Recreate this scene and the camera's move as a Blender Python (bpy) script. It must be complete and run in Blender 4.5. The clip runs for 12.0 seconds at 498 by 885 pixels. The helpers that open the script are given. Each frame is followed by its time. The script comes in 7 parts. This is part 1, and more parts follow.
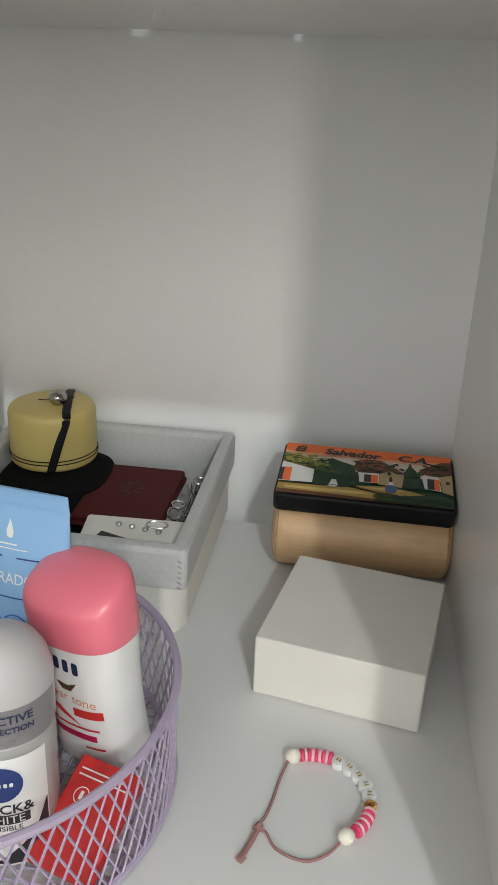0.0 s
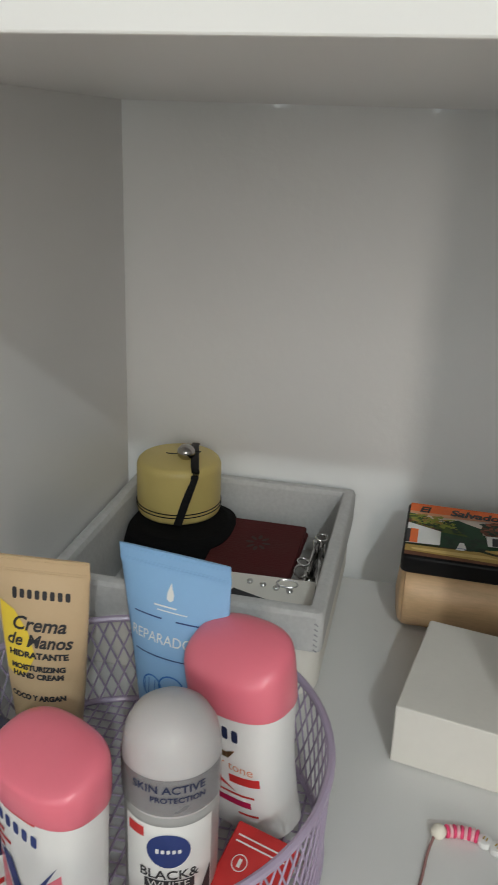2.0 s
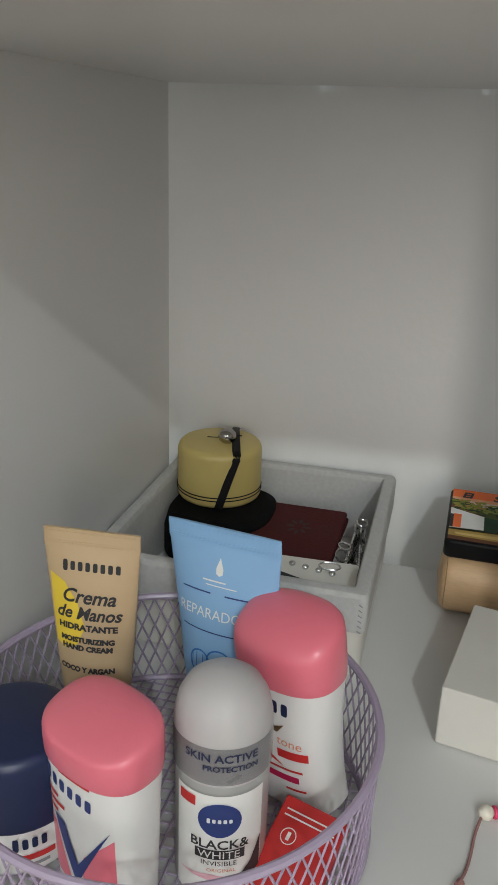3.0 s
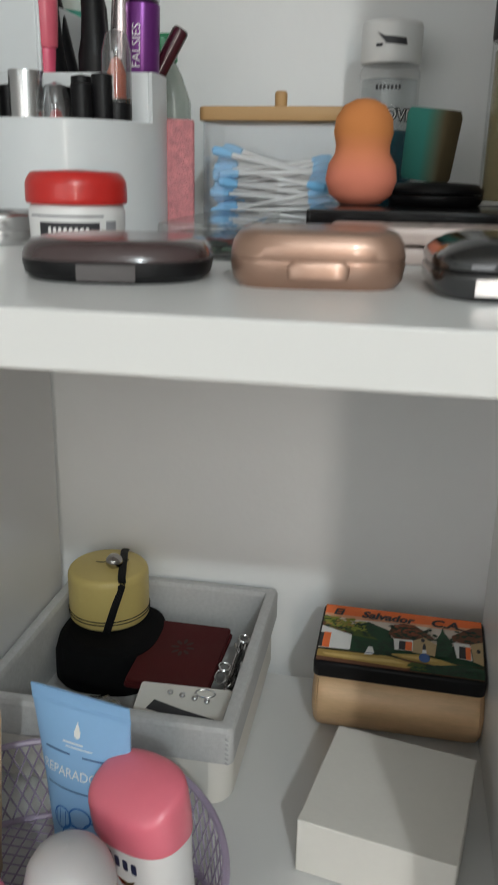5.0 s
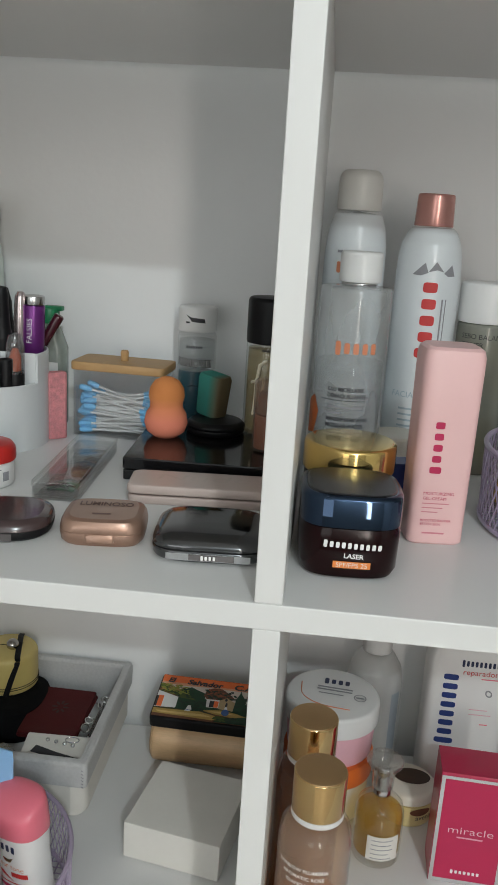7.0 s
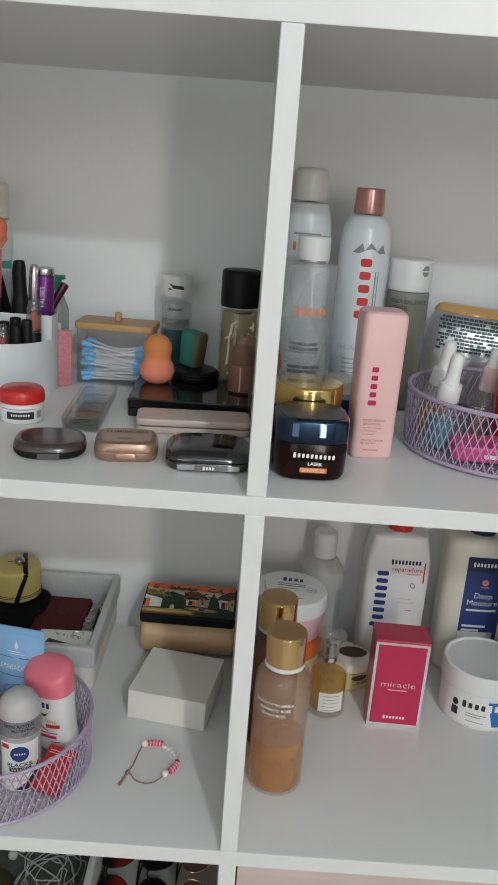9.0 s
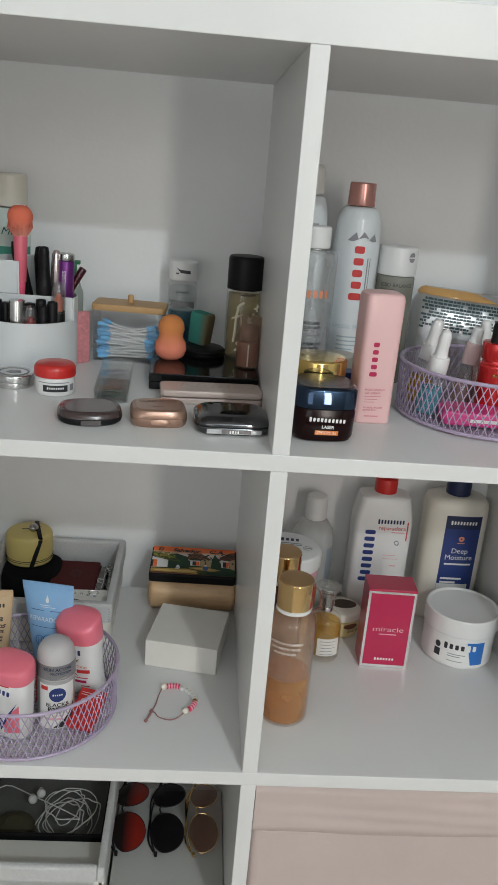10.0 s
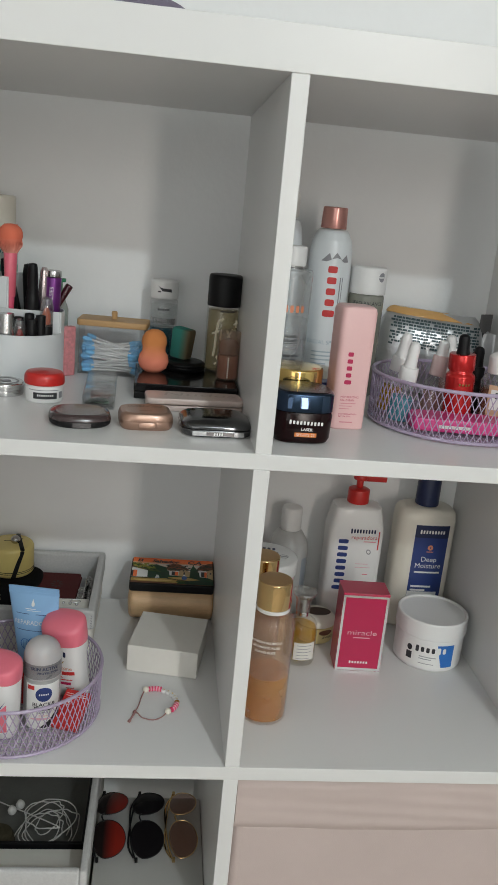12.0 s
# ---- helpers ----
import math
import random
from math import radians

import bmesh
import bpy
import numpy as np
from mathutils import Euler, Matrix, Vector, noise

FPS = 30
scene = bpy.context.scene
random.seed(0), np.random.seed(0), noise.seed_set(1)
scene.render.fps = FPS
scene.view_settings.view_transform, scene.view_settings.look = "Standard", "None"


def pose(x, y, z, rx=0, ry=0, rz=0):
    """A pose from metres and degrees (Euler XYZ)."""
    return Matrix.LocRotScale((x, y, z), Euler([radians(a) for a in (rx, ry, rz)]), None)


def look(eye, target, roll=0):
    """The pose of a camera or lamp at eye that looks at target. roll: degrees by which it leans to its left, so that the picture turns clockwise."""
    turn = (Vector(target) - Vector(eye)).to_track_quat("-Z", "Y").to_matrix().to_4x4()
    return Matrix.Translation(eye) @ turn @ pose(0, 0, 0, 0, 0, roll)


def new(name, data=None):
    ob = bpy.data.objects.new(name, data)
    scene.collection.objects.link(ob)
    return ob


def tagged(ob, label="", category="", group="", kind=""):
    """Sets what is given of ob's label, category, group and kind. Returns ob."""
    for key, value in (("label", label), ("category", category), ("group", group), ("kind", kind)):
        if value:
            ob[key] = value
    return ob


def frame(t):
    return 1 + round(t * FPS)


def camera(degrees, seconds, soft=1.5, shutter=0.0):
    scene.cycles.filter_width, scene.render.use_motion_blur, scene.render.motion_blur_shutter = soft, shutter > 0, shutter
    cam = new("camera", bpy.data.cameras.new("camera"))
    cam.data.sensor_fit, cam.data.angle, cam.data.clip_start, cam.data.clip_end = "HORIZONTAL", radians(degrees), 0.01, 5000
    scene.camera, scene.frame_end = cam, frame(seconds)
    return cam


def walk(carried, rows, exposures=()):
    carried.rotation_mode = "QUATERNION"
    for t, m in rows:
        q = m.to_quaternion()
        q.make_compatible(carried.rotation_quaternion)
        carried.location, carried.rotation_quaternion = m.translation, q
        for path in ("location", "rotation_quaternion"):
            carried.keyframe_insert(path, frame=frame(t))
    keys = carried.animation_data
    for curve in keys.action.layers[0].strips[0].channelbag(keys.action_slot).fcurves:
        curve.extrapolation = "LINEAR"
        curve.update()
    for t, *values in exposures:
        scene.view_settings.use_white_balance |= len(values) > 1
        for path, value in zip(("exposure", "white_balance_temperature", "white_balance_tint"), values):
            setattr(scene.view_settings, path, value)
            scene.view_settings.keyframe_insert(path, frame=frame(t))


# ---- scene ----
cam = camera(33.9, 12.0, soft=1.3, shutter=0.25)
PATH = [
    (0, (-0.086, -0.174, 1.042), (-0.311, 1.658, 0.274), 2.4),
    (0.5, (-0.086, -0.178, 1.048), (-0.306, 1.659, 0.288), 2.5),
    (1, (-0.093, -0.18, 1.059), (-0.355, 1.66, 0.318), 2.2),
    (1.5, (-0.11, -0.179, 1.065), (-0.428, 1.664, 0.359), 2.4),
    (2, (-0.129, -0.183, 1.062), (-0.518, 1.648, 0.357), 2.1),
    (2.5, (-0.144, -0.19, 1.051), (-0.596, 1.621, 0.335), 1.9),
    (4.5, (-0.1, -0.188, 1.073), (-0.485, 1.665, 0.427), 1.9),
    (5, (-0.0869, -0.1914, 1.1298), (-0.4242, 1.6789, 0.5065), 1.16),
    (5.5, (-0.0688, -0.2292, 1.2007), (-0.3296, 1.6638, 0.6106), 2.16),
    (6, (-0.0421, -0.2919, 1.2541), (-0.2469, 1.6209, 0.7069), 3.32),
    (6.5, (0.0039, -0.3568, 1.2877), (-0.1782, 1.5645, 0.7628), 3.44),
    (7, (0.0191, -0.4133, 1.3033), (-0.1448, 1.508, 0.7724), 3.49),
    (8.8, (0.002, -0.584, 1.332), (-0.013, 1.322, 0.724), 4.3),
    (9, (-0.012, -0.594, 1.336), (-0.002, 1.306, 0.713), 4.2),
    (9.5, (-0.056, -0.641, 1.335), (0.021, 1.248, 0.683), 4.3),
    (10, (-0.08, -0.686, 1.343), (0.059, 1.201, 0.695), 4.8),
    (10.5, (-0.084, -0.708, 1.351), (0.1, 1.193, 0.758), 5.2),
    (11, (-0.092, -0.724, 1.345), (0.12, 1.189, 0.804), 5.4),
    (11.5, (-0.095, -0.734, 1.324), (0.133, 1.182, 0.797), 5.5),
    (12, (-0.1, -0.737, 1.32), (0.121, 1.174, 0.77), 5.4),
]
EXPOSURES = [(0.0, -0.44, 7200, 12), (2.5, -0.8, 7200, 12), (4.5, -0.81, 7150, 12), (5.5, -0.74, 6950, 11), (6.5, -0.82, 6950, 11), (7.0, -0.88, 6950, 11), (9.0, -0.94, 6900, 12), (12.0, -1.0, 7050, 12)]
walk(cam, [(t, look(eye, target, roll)) for t, eye, target, roll in PATH], EXPOSURES)

# ---- light and exposure ----
SHELF_U, SHELF_M, SHELF_L = 1.097, 0.746, 0.395      # tops of the boards
WALL_Y = 0.408                                       # room wall behind the open-backed unit
world = bpy.data.worlds.new("room_dark")
world.use_nodes = True
world.node_tree.nodes["Background"].inputs[0].default_value = (0.8, 0.85, 1.0, 1)
world.node_tree.nodes["Background"].inputs[1].default_value = 0.02
scene.world = world


def area_lamp(name, m, sx, sy, watts, colour, shape="RECTANGLE"):
    la = bpy.data.lights.new(name, "AREA")
    la.shape, la.size, la.size_y, la.energy, la.color = shape, sx, sy, watts, colour
    ob = new(name, la)
    ob.matrix_world = m
    return ob


globe = bpy.data.lights.new("ceiling_lamp_light", "POINT")
globe.energy, globe.color, globe.shadow_soft_size = 77.0, (0.76, 0.91, 1.0), 0.028
new("ceiling_lamp_light", globe).location = (0.55, -1.90, 2.285)
# Broad soft fill, added to lift the ambient light; no such window is known.
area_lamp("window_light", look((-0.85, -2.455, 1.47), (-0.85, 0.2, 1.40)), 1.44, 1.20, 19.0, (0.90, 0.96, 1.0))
# Unseen narrow source, placed from the soft vertical shadow edges on the back wall.
area_lamp("side_window_light", look((0.71, -2.455, 1.47), (0.71, 0.2, 1.40)), 0.16, 1.15, 21.0, (1.0, 0.955, 0.925))


# ---- materials ----
def mat(name, col, rough=0.4, metal=0.0, var=0.06, scale=30.0, bump=0.0, bscale=300.0, coat=0.0, spec=0.5, stretch=(1, 1, 1), sss=0.0):
    m = bpy.data.materials.new(name)
    m.use_nodes = True
    nt = m.node_tree
    bs = nt.nodes["Principled BSDF"]
    tc = nt.nodes.new("ShaderNodeTexCoord")
    mp = nt.nodes.new("ShaderNodeMapping")
    mp.inputs["Scale"].default_value = stretch
    nt.links.new(tc.outputs["Object"], mp.inputs["Vector"])
    big, fine = nt.nodes.new("ShaderNodeTexNoise"), nt.nodes.new("ShaderNodeTexNoise")
    big.inputs["Scale"].default_value, fine.inputs["Scale"].default_value = scale, scale * 9
    big.inputs["Detail"].default_value, fine.inputs["Detail"].default_value = 3, 4
    for n in (big, fine):
        nt.links.new(mp.outputs[0], n.inputs["Vector"])
    add = nt.nodes.new("ShaderNodeMath")
    add.operation = "MULTIPLY_ADD"
    add.inputs[1].default_value = 0.4
    nt.links.new(fine.outputs[0], add.inputs[0])
    nt.links.new(big.outputs[0], add.inputs[2])
    ramp = nt.nodes.new("ShaderNodeMapRange")
    ramp.inputs["From Min"].default_value, ramp.inputs["From Max"].default_value = 0.25, 1.15
    ramp.inputs["To Min"].default_value, ramp.inputs["To Max"].default_value = 1 - var, 1 + var
    nt.links.new(add.outputs[0], ramp.inputs[0])
    mul = nt.nodes.new("ShaderNodeVectorMath")
    mul.operation = "SCALE"
    mul.inputs[0].default_value = col
    nt.links.new(ramp.outputs[0], mul.inputs["Scale"])
    nt.links.new(mul.outputs[0], bs.inputs["Base Color"])
    rr = nt.nodes.new("ShaderNodeMapRange")
    lo, hi = max(0.02, rough * 0.85), min(1.0, rough * 1.2)
    if lo < 0.275 < hi:
        lo, hi = (lo, 0.268) if rough < 0.27 else (0.282, hi)
    rr.inputs["To Min"].default_value, rr.inputs["To Max"].default_value = lo, hi
    nt.links.new(big.outputs[0], rr.inputs[0])
    nt.links.new(rr.outputs[0], bs.inputs["Roughness"])
    bs.inputs["Metallic"].default_value = metal
    bs.inputs["Specular IOR Level"].default_value = spec
    bs.inputs["Coat Weight"].default_value = coat
    bs.inputs["Coat Roughness"].default_value = 0.08
    if sss:
        bs.inputs["Subsurface Weight"].default_value = sss
        bs.inputs["Subsurface Radius"].default_value = (0.006, 0.004, 0.003)
    if bump:
        bn, bp = nt.nodes.new("ShaderNodeTexNoise"), nt.nodes.new("ShaderNodeBump")
        bn.inputs["Scale"].default_value, bn.inputs["Detail"].default_value = bscale, 3
        bp.inputs["Strength"].default_value, bp.inputs["Distance"].default_value = bump, 0.002
        nt.links.new(mp.outputs[0], bn.inputs["Vector"])
        nt.links.new(bn.outputs[0], bp.inputs["Height"])
        nt.links.new(bp.outputs[0], bs.inputs["Normal"])
    return m


def clear(name, tint=(0.95, 0.97, 0.97), body=0.0, body_col=(0.8, 0.8, 0.8), rough=0.05, gloss=0.03):
    """Thin clear plastic or glass: see-through with a Fresnel gloss; body adds a milky share."""
    m = bpy.data.materials.new(name)
    m.use_nodes = True
    nt = m.node_tree
    nt.nodes.remove(nt.nodes["Principled BSDF"])
    out = nt.nodes["Material Output"]
    tr, gl, df = (nt.nodes.new("ShaderNodeBsdf" + k) for k in ("Transparent", "Glossy", "Diffuse"))
    tr.inputs[0].default_value = (*tint, 1)
    gl.inputs["Roughness"].default_value = rough
    df.inputs[0].default_value = (*body_col, 1)
    tl = nt.nodes.new("ShaderNodeBsdfTranslucent")
    tl.inputs[0].default_value = (*body_col, 1)
    dt, a, b, fr, lw = (nt.nodes.new(k) for k in ("ShaderNodeMixShader", "ShaderNodeMixShader", "ShaderNodeMixShader", "ShaderNodeMath", "ShaderNodeLayerWeight"))
    lw.inputs[0].default_value = 0.5
    pw = nt.nodes.new("ShaderNodeMath")
    pw.operation, pw.inputs[1].default_value = "POWER", 3.5
    fr.operation, fr.inputs[1].default_value, fr.inputs[2].default_value = "MULTIPLY_ADD", 0.7, gloss
    nt.links.new(lw.outputs["Facing"], pw.inputs[0])
    nt.links.new(pw.outputs[0], fr.inputs[0])
    dt.inputs[0].default_value = 0.4
    nt.links.new(df.outputs[0], dt.inputs[1])
    nt.links.new(tl.outputs[0], dt.inputs[2])
    nz = nt.nodes.new("ShaderNodeTexNoise")
    nz.inputs["Scale"].default_value = 2.5
    mr = nt.nodes.new("ShaderNodeMapRange")
    mr.inputs["To Min"].default_value, mr.inputs["To Max"].default_value = body * 0.8, min(1, body * 1.2)
    nt.links.new(nz.outputs[0], mr.inputs[0])
    nt.links.new(mr.outputs[0], a.inputs[0])
    nt.links.new(tr.outputs[0], a.inputs[1])
    nt.links.new(dt.outputs[0], a.inputs[2])
    nt.links.new(fr.outputs[0], b.inputs[0])
    nt.links.new(a.outputs[0], b.inputs[1])
    nt.links.new(gl.outputs[0], b.inputs[2])
    nt.links.new(b.outputs[0], out.inputs["Surface"])
    return m


LAMINATE = mat("white_laminate", (0.745, 0.745, 0.735), 0.29, var=0.008, scale=3, bump=0.02, bscale=600)
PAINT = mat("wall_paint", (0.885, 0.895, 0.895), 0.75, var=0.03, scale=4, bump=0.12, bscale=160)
# Unseen walls: kept darker than wall_paint only to cut bounce light.
BOUNCE_CUT_PAINT = mat("bounce_cut_grey_paint", (0.52, 0.525, 0.515), 0.8, var=0.05, scale=4, bump=0.12, bscale=160)
CEIL = mat("ceiling_paint", (0.8, 0.8, 0.79), 0.85, var=0.02, scale=3, bump=0.1, bscale=120)
FLOORM = mat("floor_tile", (0.52, 0.46, 0.40), 0.35, var=0.12, scale=5)
WHITE = mat("white_plastic", (0.80, 0.80, 0.79), 0.32, var=0.02, coat=0.15)
WHITE_M = mat("white_matte_plastic", (0.78, 0.78, 0.77), 0.5, var=0.03)
CARD_W = mat("white_card", (0.76, 0.735, 0.68), 0.62, var=0.05, scale=18, bump=0.05, bscale=400)
CREAM = mat("cream_plastic", (0.78, 0.745, 0.65), 0.36, var=0.03, coat=0.1)
BLACK = mat("black_plastic", (0.008, 0.008, 0.009), 0.42, var=0.15, spec=0.22)
BLACK_M = mat("black_cloth", (0.006, 0.006, 0.0065), 0.85, var=0.25, bump=0.3, bscale=900, spec=0.1)
CHROME = mat("chrome_ball", (0.46, 0.44, 0.42), 0.08, 1.0, var=0.05)
BLACK_G = mat("black_gloss", (0.007, 0.007, 0.008), 0.12, var=0.1, spec=0.4)
NAVY = mat("navy_plastic", (0.012, 0.022, 0.075), 0.35, var=0.1)
NAVY_L = mat("navy_print", (0.02, 0.045, 0.19), 0.4, var=0.06)
BLUE_P = mat("blue_print", (0.02, 0.16, 0.52), 0.4, var=0.05)
RED = mat("red_plastic", (0.58, 0.022, 0.018), 0.33, var=0.08, coat=0.2)
RED_P = mat("red_print", (0.60, 0.03, 0.03), 0.45, var=0.06)
CRIMSON = mat("crimson_print", (0.50, 0.012, 0.08), 0.42, var=0.05)
DARKTXT = mat("dark_print", (0.03, 0.03, 0.035), 0.5, var=0.05)
GREYTXT = mat("grey_print", (0.28, 0.28, 0.30), 0.5, var=0.05)
WHITETXT = mat("white_print", (0.82, 0.82, 0.80), 0.5, var=0.03)
ORANGE_P = mat("orange_print", (0.80, 0.24, 0.05), 0.45, var=0.05)
PEACH_P = mat("coral_print", (0.72, 0.26, 0.14), 0.45, var=0.05)
ROSE_P = mat("rose_small_print", (0.66, 0.22, 0.27), 0.5, var=0.05)
PINK_CAP = mat("pink_cap_plastic", (0.82, 0.185, 0.25), 0.30, var=0.04, sss=0.1, coat=0.25)
PINK_CARD = mat("pale_pink_plastic", (0.80, 0.50, 0.49), 0.42, var=0.03, coat=0.1)
PINK_JAR = mat("light_pink_plastic", (0.80, 0.45, 0.52), 0.35, var=0.03)
HOTPINK = mat("hot_pink_plastic", (0.75, 0.06, 0.27), 0.35, var=0.06)
MAGENTA = mat("magenta_card", (0.50, 0.014, 0.07), 0.28, var=0.05, coat=0.4)
LILAC = mat("lilac_coated_wire", (0.44, 0.365, 0.50), 0.34, var=0.06, coat=0.2)
GOLD_SATIN = mat("satin_gold", (0.70, 0.47, 0.25), 0.42, 1.0, var=0.05)
GOLD = mat("gold_metal", (0.74, 0.52, 0.25), 0.12, 1.0, var=0.04)
GOLD_B = mat("bright_gold_metal", (0.78, 0.55, 0.20), 0.10, 1.0, var=0.03)
ROSEGOLD = mat("rose_gold_lacquer", (0.37, 0.225, 0.165), 0.33, 0.6, var=0.04, coat=0.4)
ROSECAP = mat("rose_metal_cap", (0.66, 0.33, 0.29), 0.24, 0.6, var=0.04)
SILVER = mat("brushed_silver", (0.62, 0.62, 0.62), 0.25, 1.0, var=0.06)
GUNMETAL = mat("gunmetal_mirror", (0.125, 0.127, 0.132), 0.10, 1.0, var=0.06)
CHROMEBLUE = mat("blue_chrome", (0.045, 0.072, 0.120), 0.05, 1.0, var=0.06)
CHROMEBLUE_T = mat("blue_chrome_top", (0.035, 0.036, 0.042), 0.25, 0.5, var=0.1)
DARKRED = mat("dark_red_glass", (0.010, 0.0008, 0.0012), 0.16, var=0.1, spec=0.25)
BURGUNDY = mat("burgundy_leather", (0.075, 0.008, 0.009), 0.6, var=0.15, bump=0.2, bscale=700, spec=0.2)
MAUVE = mat("mauve_plastic_lid", (0.058, 0.036, 0.037), 0.2, var=0.15, coat=0.5)
BAMBOO = mat("bamboo_wood", (0.50, 0.30, 0.13), 0.5, var=0.14, scale=14, stretch=(1, 8, 8), bump=0.06, bscale=90)
PALEWOOD = mat("pale_turned_wood", (0.66, 0.43, 0.24), 0.42, var=0.32, scale=16, stretch=(1, 6, 6), bump=0.05, bscale=90)
ENDGRAIN = mat("end_grain_wood", (0.66, 0.43, 0.24), 0.42, var=0.32, scale=16, stretch=(1, 6, 6), bump=0.05, bscale=90)
FELT = mat("grey_woven_fabric", (0.58, 0.58, 0.575), 0.9, var=0.12, scale=330, bump=0.22, bscale=1300, spec=0.15)
YELLOW = mat("yellow_vinyl", (0.62, 0.48, 0.17), 0.42, var=0.05)
TAN = mat("tan_tube_plastic", (0.56, 0.40, 0.24), 0.45, var=0.04)
YELLOW_P = mat("yellow_print", (0.83, 0.60, 0.06), 0.45, var=0.04)
SKYBLUE = mat("sky_blue_tube", (0.25, 0.47, 0.74), 0.42, var=0.04)
PINKFAB = mat("pale_pink_fabric", (0.57, 0.47, 0.44), 0.85, var=0.07, scale=5, bump=0.10, bscale=900, spec=0.2)
PURPLEFAB = mat("grey_purple_fabric", (0.17, 0.15, 0.20), 0.85, var=0.12, scale=20, bump=0.3, bscale=500, spec=0.2)
PURPLE = mat("purple_metallic", (0.17, 0.03, 0.21), 0.28, 0.4, var=0.06)
GREEN = mat("green_plastic", (0.01, 0.22, 0.09), 0.4, var=0.08)
GREEN_D = mat("dark_green_paint", (0.012, 0.060, 0.026), 0.55, var=0.35, scale=120)
GREEN_L = mat("olive_paint", (0.07, 0.11, 0.02), 0.55, var=0.35, scale=120)
YEL_PAINT = mat("ochre_paint", (0.46, 0.30, 0.08), 0.55, var=0.3, scale=90)
ORANGE_PAINT = mat("orange_paint", (0.95, 0.19, 0.045), 0.5, var=0.12, scale=80)
BROWN_PAINT = mat("brown_paint", (0.16, 0.06, 0.03), 0.55, var=0.3, scale=120)
BLUE_PAINT = mat("blue_paint", (0.05, 0.12, 0.32), 0.55, var=0.25, scale=100)
PINKGLIT = mat("pink_glitter", (0.72, 0.27, 0.29), 0.45, var=0.35, scale=300, bump=0.6, bscale=900)
AEROSOL = mat("white_painted_can", (0.74, 0.78, 0.80), 0.28, 0.0, var=0.03, coat=0.3)
FOIL = mat("silver_foil", (0.62, 0.63, 0.64), 0.28, 0.7, var=0.1, bump=0.5, bscale=90)
ORANGEFOIL = mat("orange_film", (0.66, 0.38, 0.14), 0.3, 0.1, var=0.1, bump=0.3, bscale=90)
CABLE = mat("white_cable", (0.58, 0.58, 0.56), 0.45, var=0.04)
CORD = mat("mauve_cord", (0.34, 0.17, 0.16), 0.7, var=0.15)
BEADPINK = mat("pink_clay_bead", (0.80, 0.06, 0.17), 0.4, var=0.2, scale=300)
BEADPALE = mat("pale_pink_bead", (0.86, 0.48, 0.52), 0.4, var=0.15, scale=300)
PEARL = mat("cream_bead", (0.82, 0.77, 0.66), 0.4, var=0.05)
BRONZE_L = mat("bronze_liquid", (0.30, 0.09, 0.04), 0.3, var=0.2, coat=0.4)
CLEAR = clear("clear_plastic", (0.985, 0.99, 0.99), 0.05)
GLASS = clear("clear_glass", (0.98, 0.985, 0.98), 0.02, rough=0.02, gloss=0.07)
ACRYL = clear("clear_acrylic", (0.965, 0.97, 0.975), 0.05, (0.75, 0.77, 0.79))
SOFTWHITE = mat("warm_white_plastic", (0.76, 0.75, 0.71), 0.33, var=0.02, coat=0.1)
MILKY = clear("milky_plastic", (0.93, 0.94, 0.93), 0.50, (0.90, 0.90, 0.89), 0.3)
FROST = mat("frosted_cap", (0.52, 0.50, 0.505), 0.42, var=0.03, coat=0.1, sss=0.3)
WATER = clear("clear_liquid", (0.94, 0.96, 0.965), 0.16, (0.80, 0.83, 0.84))
TEALWATER = clear("teal_liquid", (0.22, 0.50, 0.60), 0.42, (0.03, 0.20, 0.26))
PEACHLIQ = clear("peach_mist_liquid", (0.97, 0.70, 0.36), 0.32, (0.94, 0.52, 0.19), 0.12)
PEACHLIQ_T = clear("peach_mist_clear", (0.95, 0.82, 0.70), 0.24, (0.92, 0.64, 0.46), 0.12)
AMBERLIQ = clear("amber_perfume", (0.99, 0.84, 0.46), 0.13, (0.94, 0.54, 0.11))
BROWNLIQ = clear("brown_mist", (0.55, 0.27, 0.14), 0.55, (0.30, 0.12, 0.05))
OLIVELIQ = clear("pale_olive_liquid", (0.87, 0.80, 0.60), 0.34, (0.56, 0.47, 0.27))
GREYLIQ = clear("grey_green_liquid", (0.70, 0.71, 0.66), 0.55, (0.48, 0.49, 0.44))
AQUALIQ = clear("aqua_liquid", (0.30, 0.74, 0.82), 0.60, (0.16, 0.62, 0.74))
YELLIQ = clear("yellow_serum", (0.88, 0.66, 0.16), 0.55, (0.78, 0.50, 0.05))
PINKLIQ = clear("blush_serum", (0.85, 0.68, 0.66), 0.4, (0.72, 0.50, 0.48))
def gradient_lens(name, low, high, axis="Y", rough=0.12, start=0.30, stop=0.68):
    """Tint that runs from the lower to the upper edge: lenses, a half-stained sponge."""
    m = bpy.data.materials.new(name)
    m.use_nodes = True
    nt = m.node_tree
    tc, sep, rp = (nt.nodes.new(k) for k in ("ShaderNodeTexCoord", "ShaderNodeSeparateXYZ", "ShaderNodeValToRGB"))
    nt.links.new(tc.outputs["Generated"], sep.inputs[0])
    nt.links.new(sep.outputs[axis], rp.inputs[0])
    rp.color_ramp.elements[0].color, rp.color_ramp.elements[1].color = (*low, 1), (*high, 1)
    rp.color_ramp.elements[0].position, rp.color_ramp.elements[1].position = start, stop
    bs = nt.nodes["Principled BSDF"]
    nt.links.new(rp.outputs[0], bs.inputs["Base Color"])
    bs.inputs["Roughness"].default_value = rough
    bs.inputs["Specular IOR Level"].default_value = 0.15
    return m


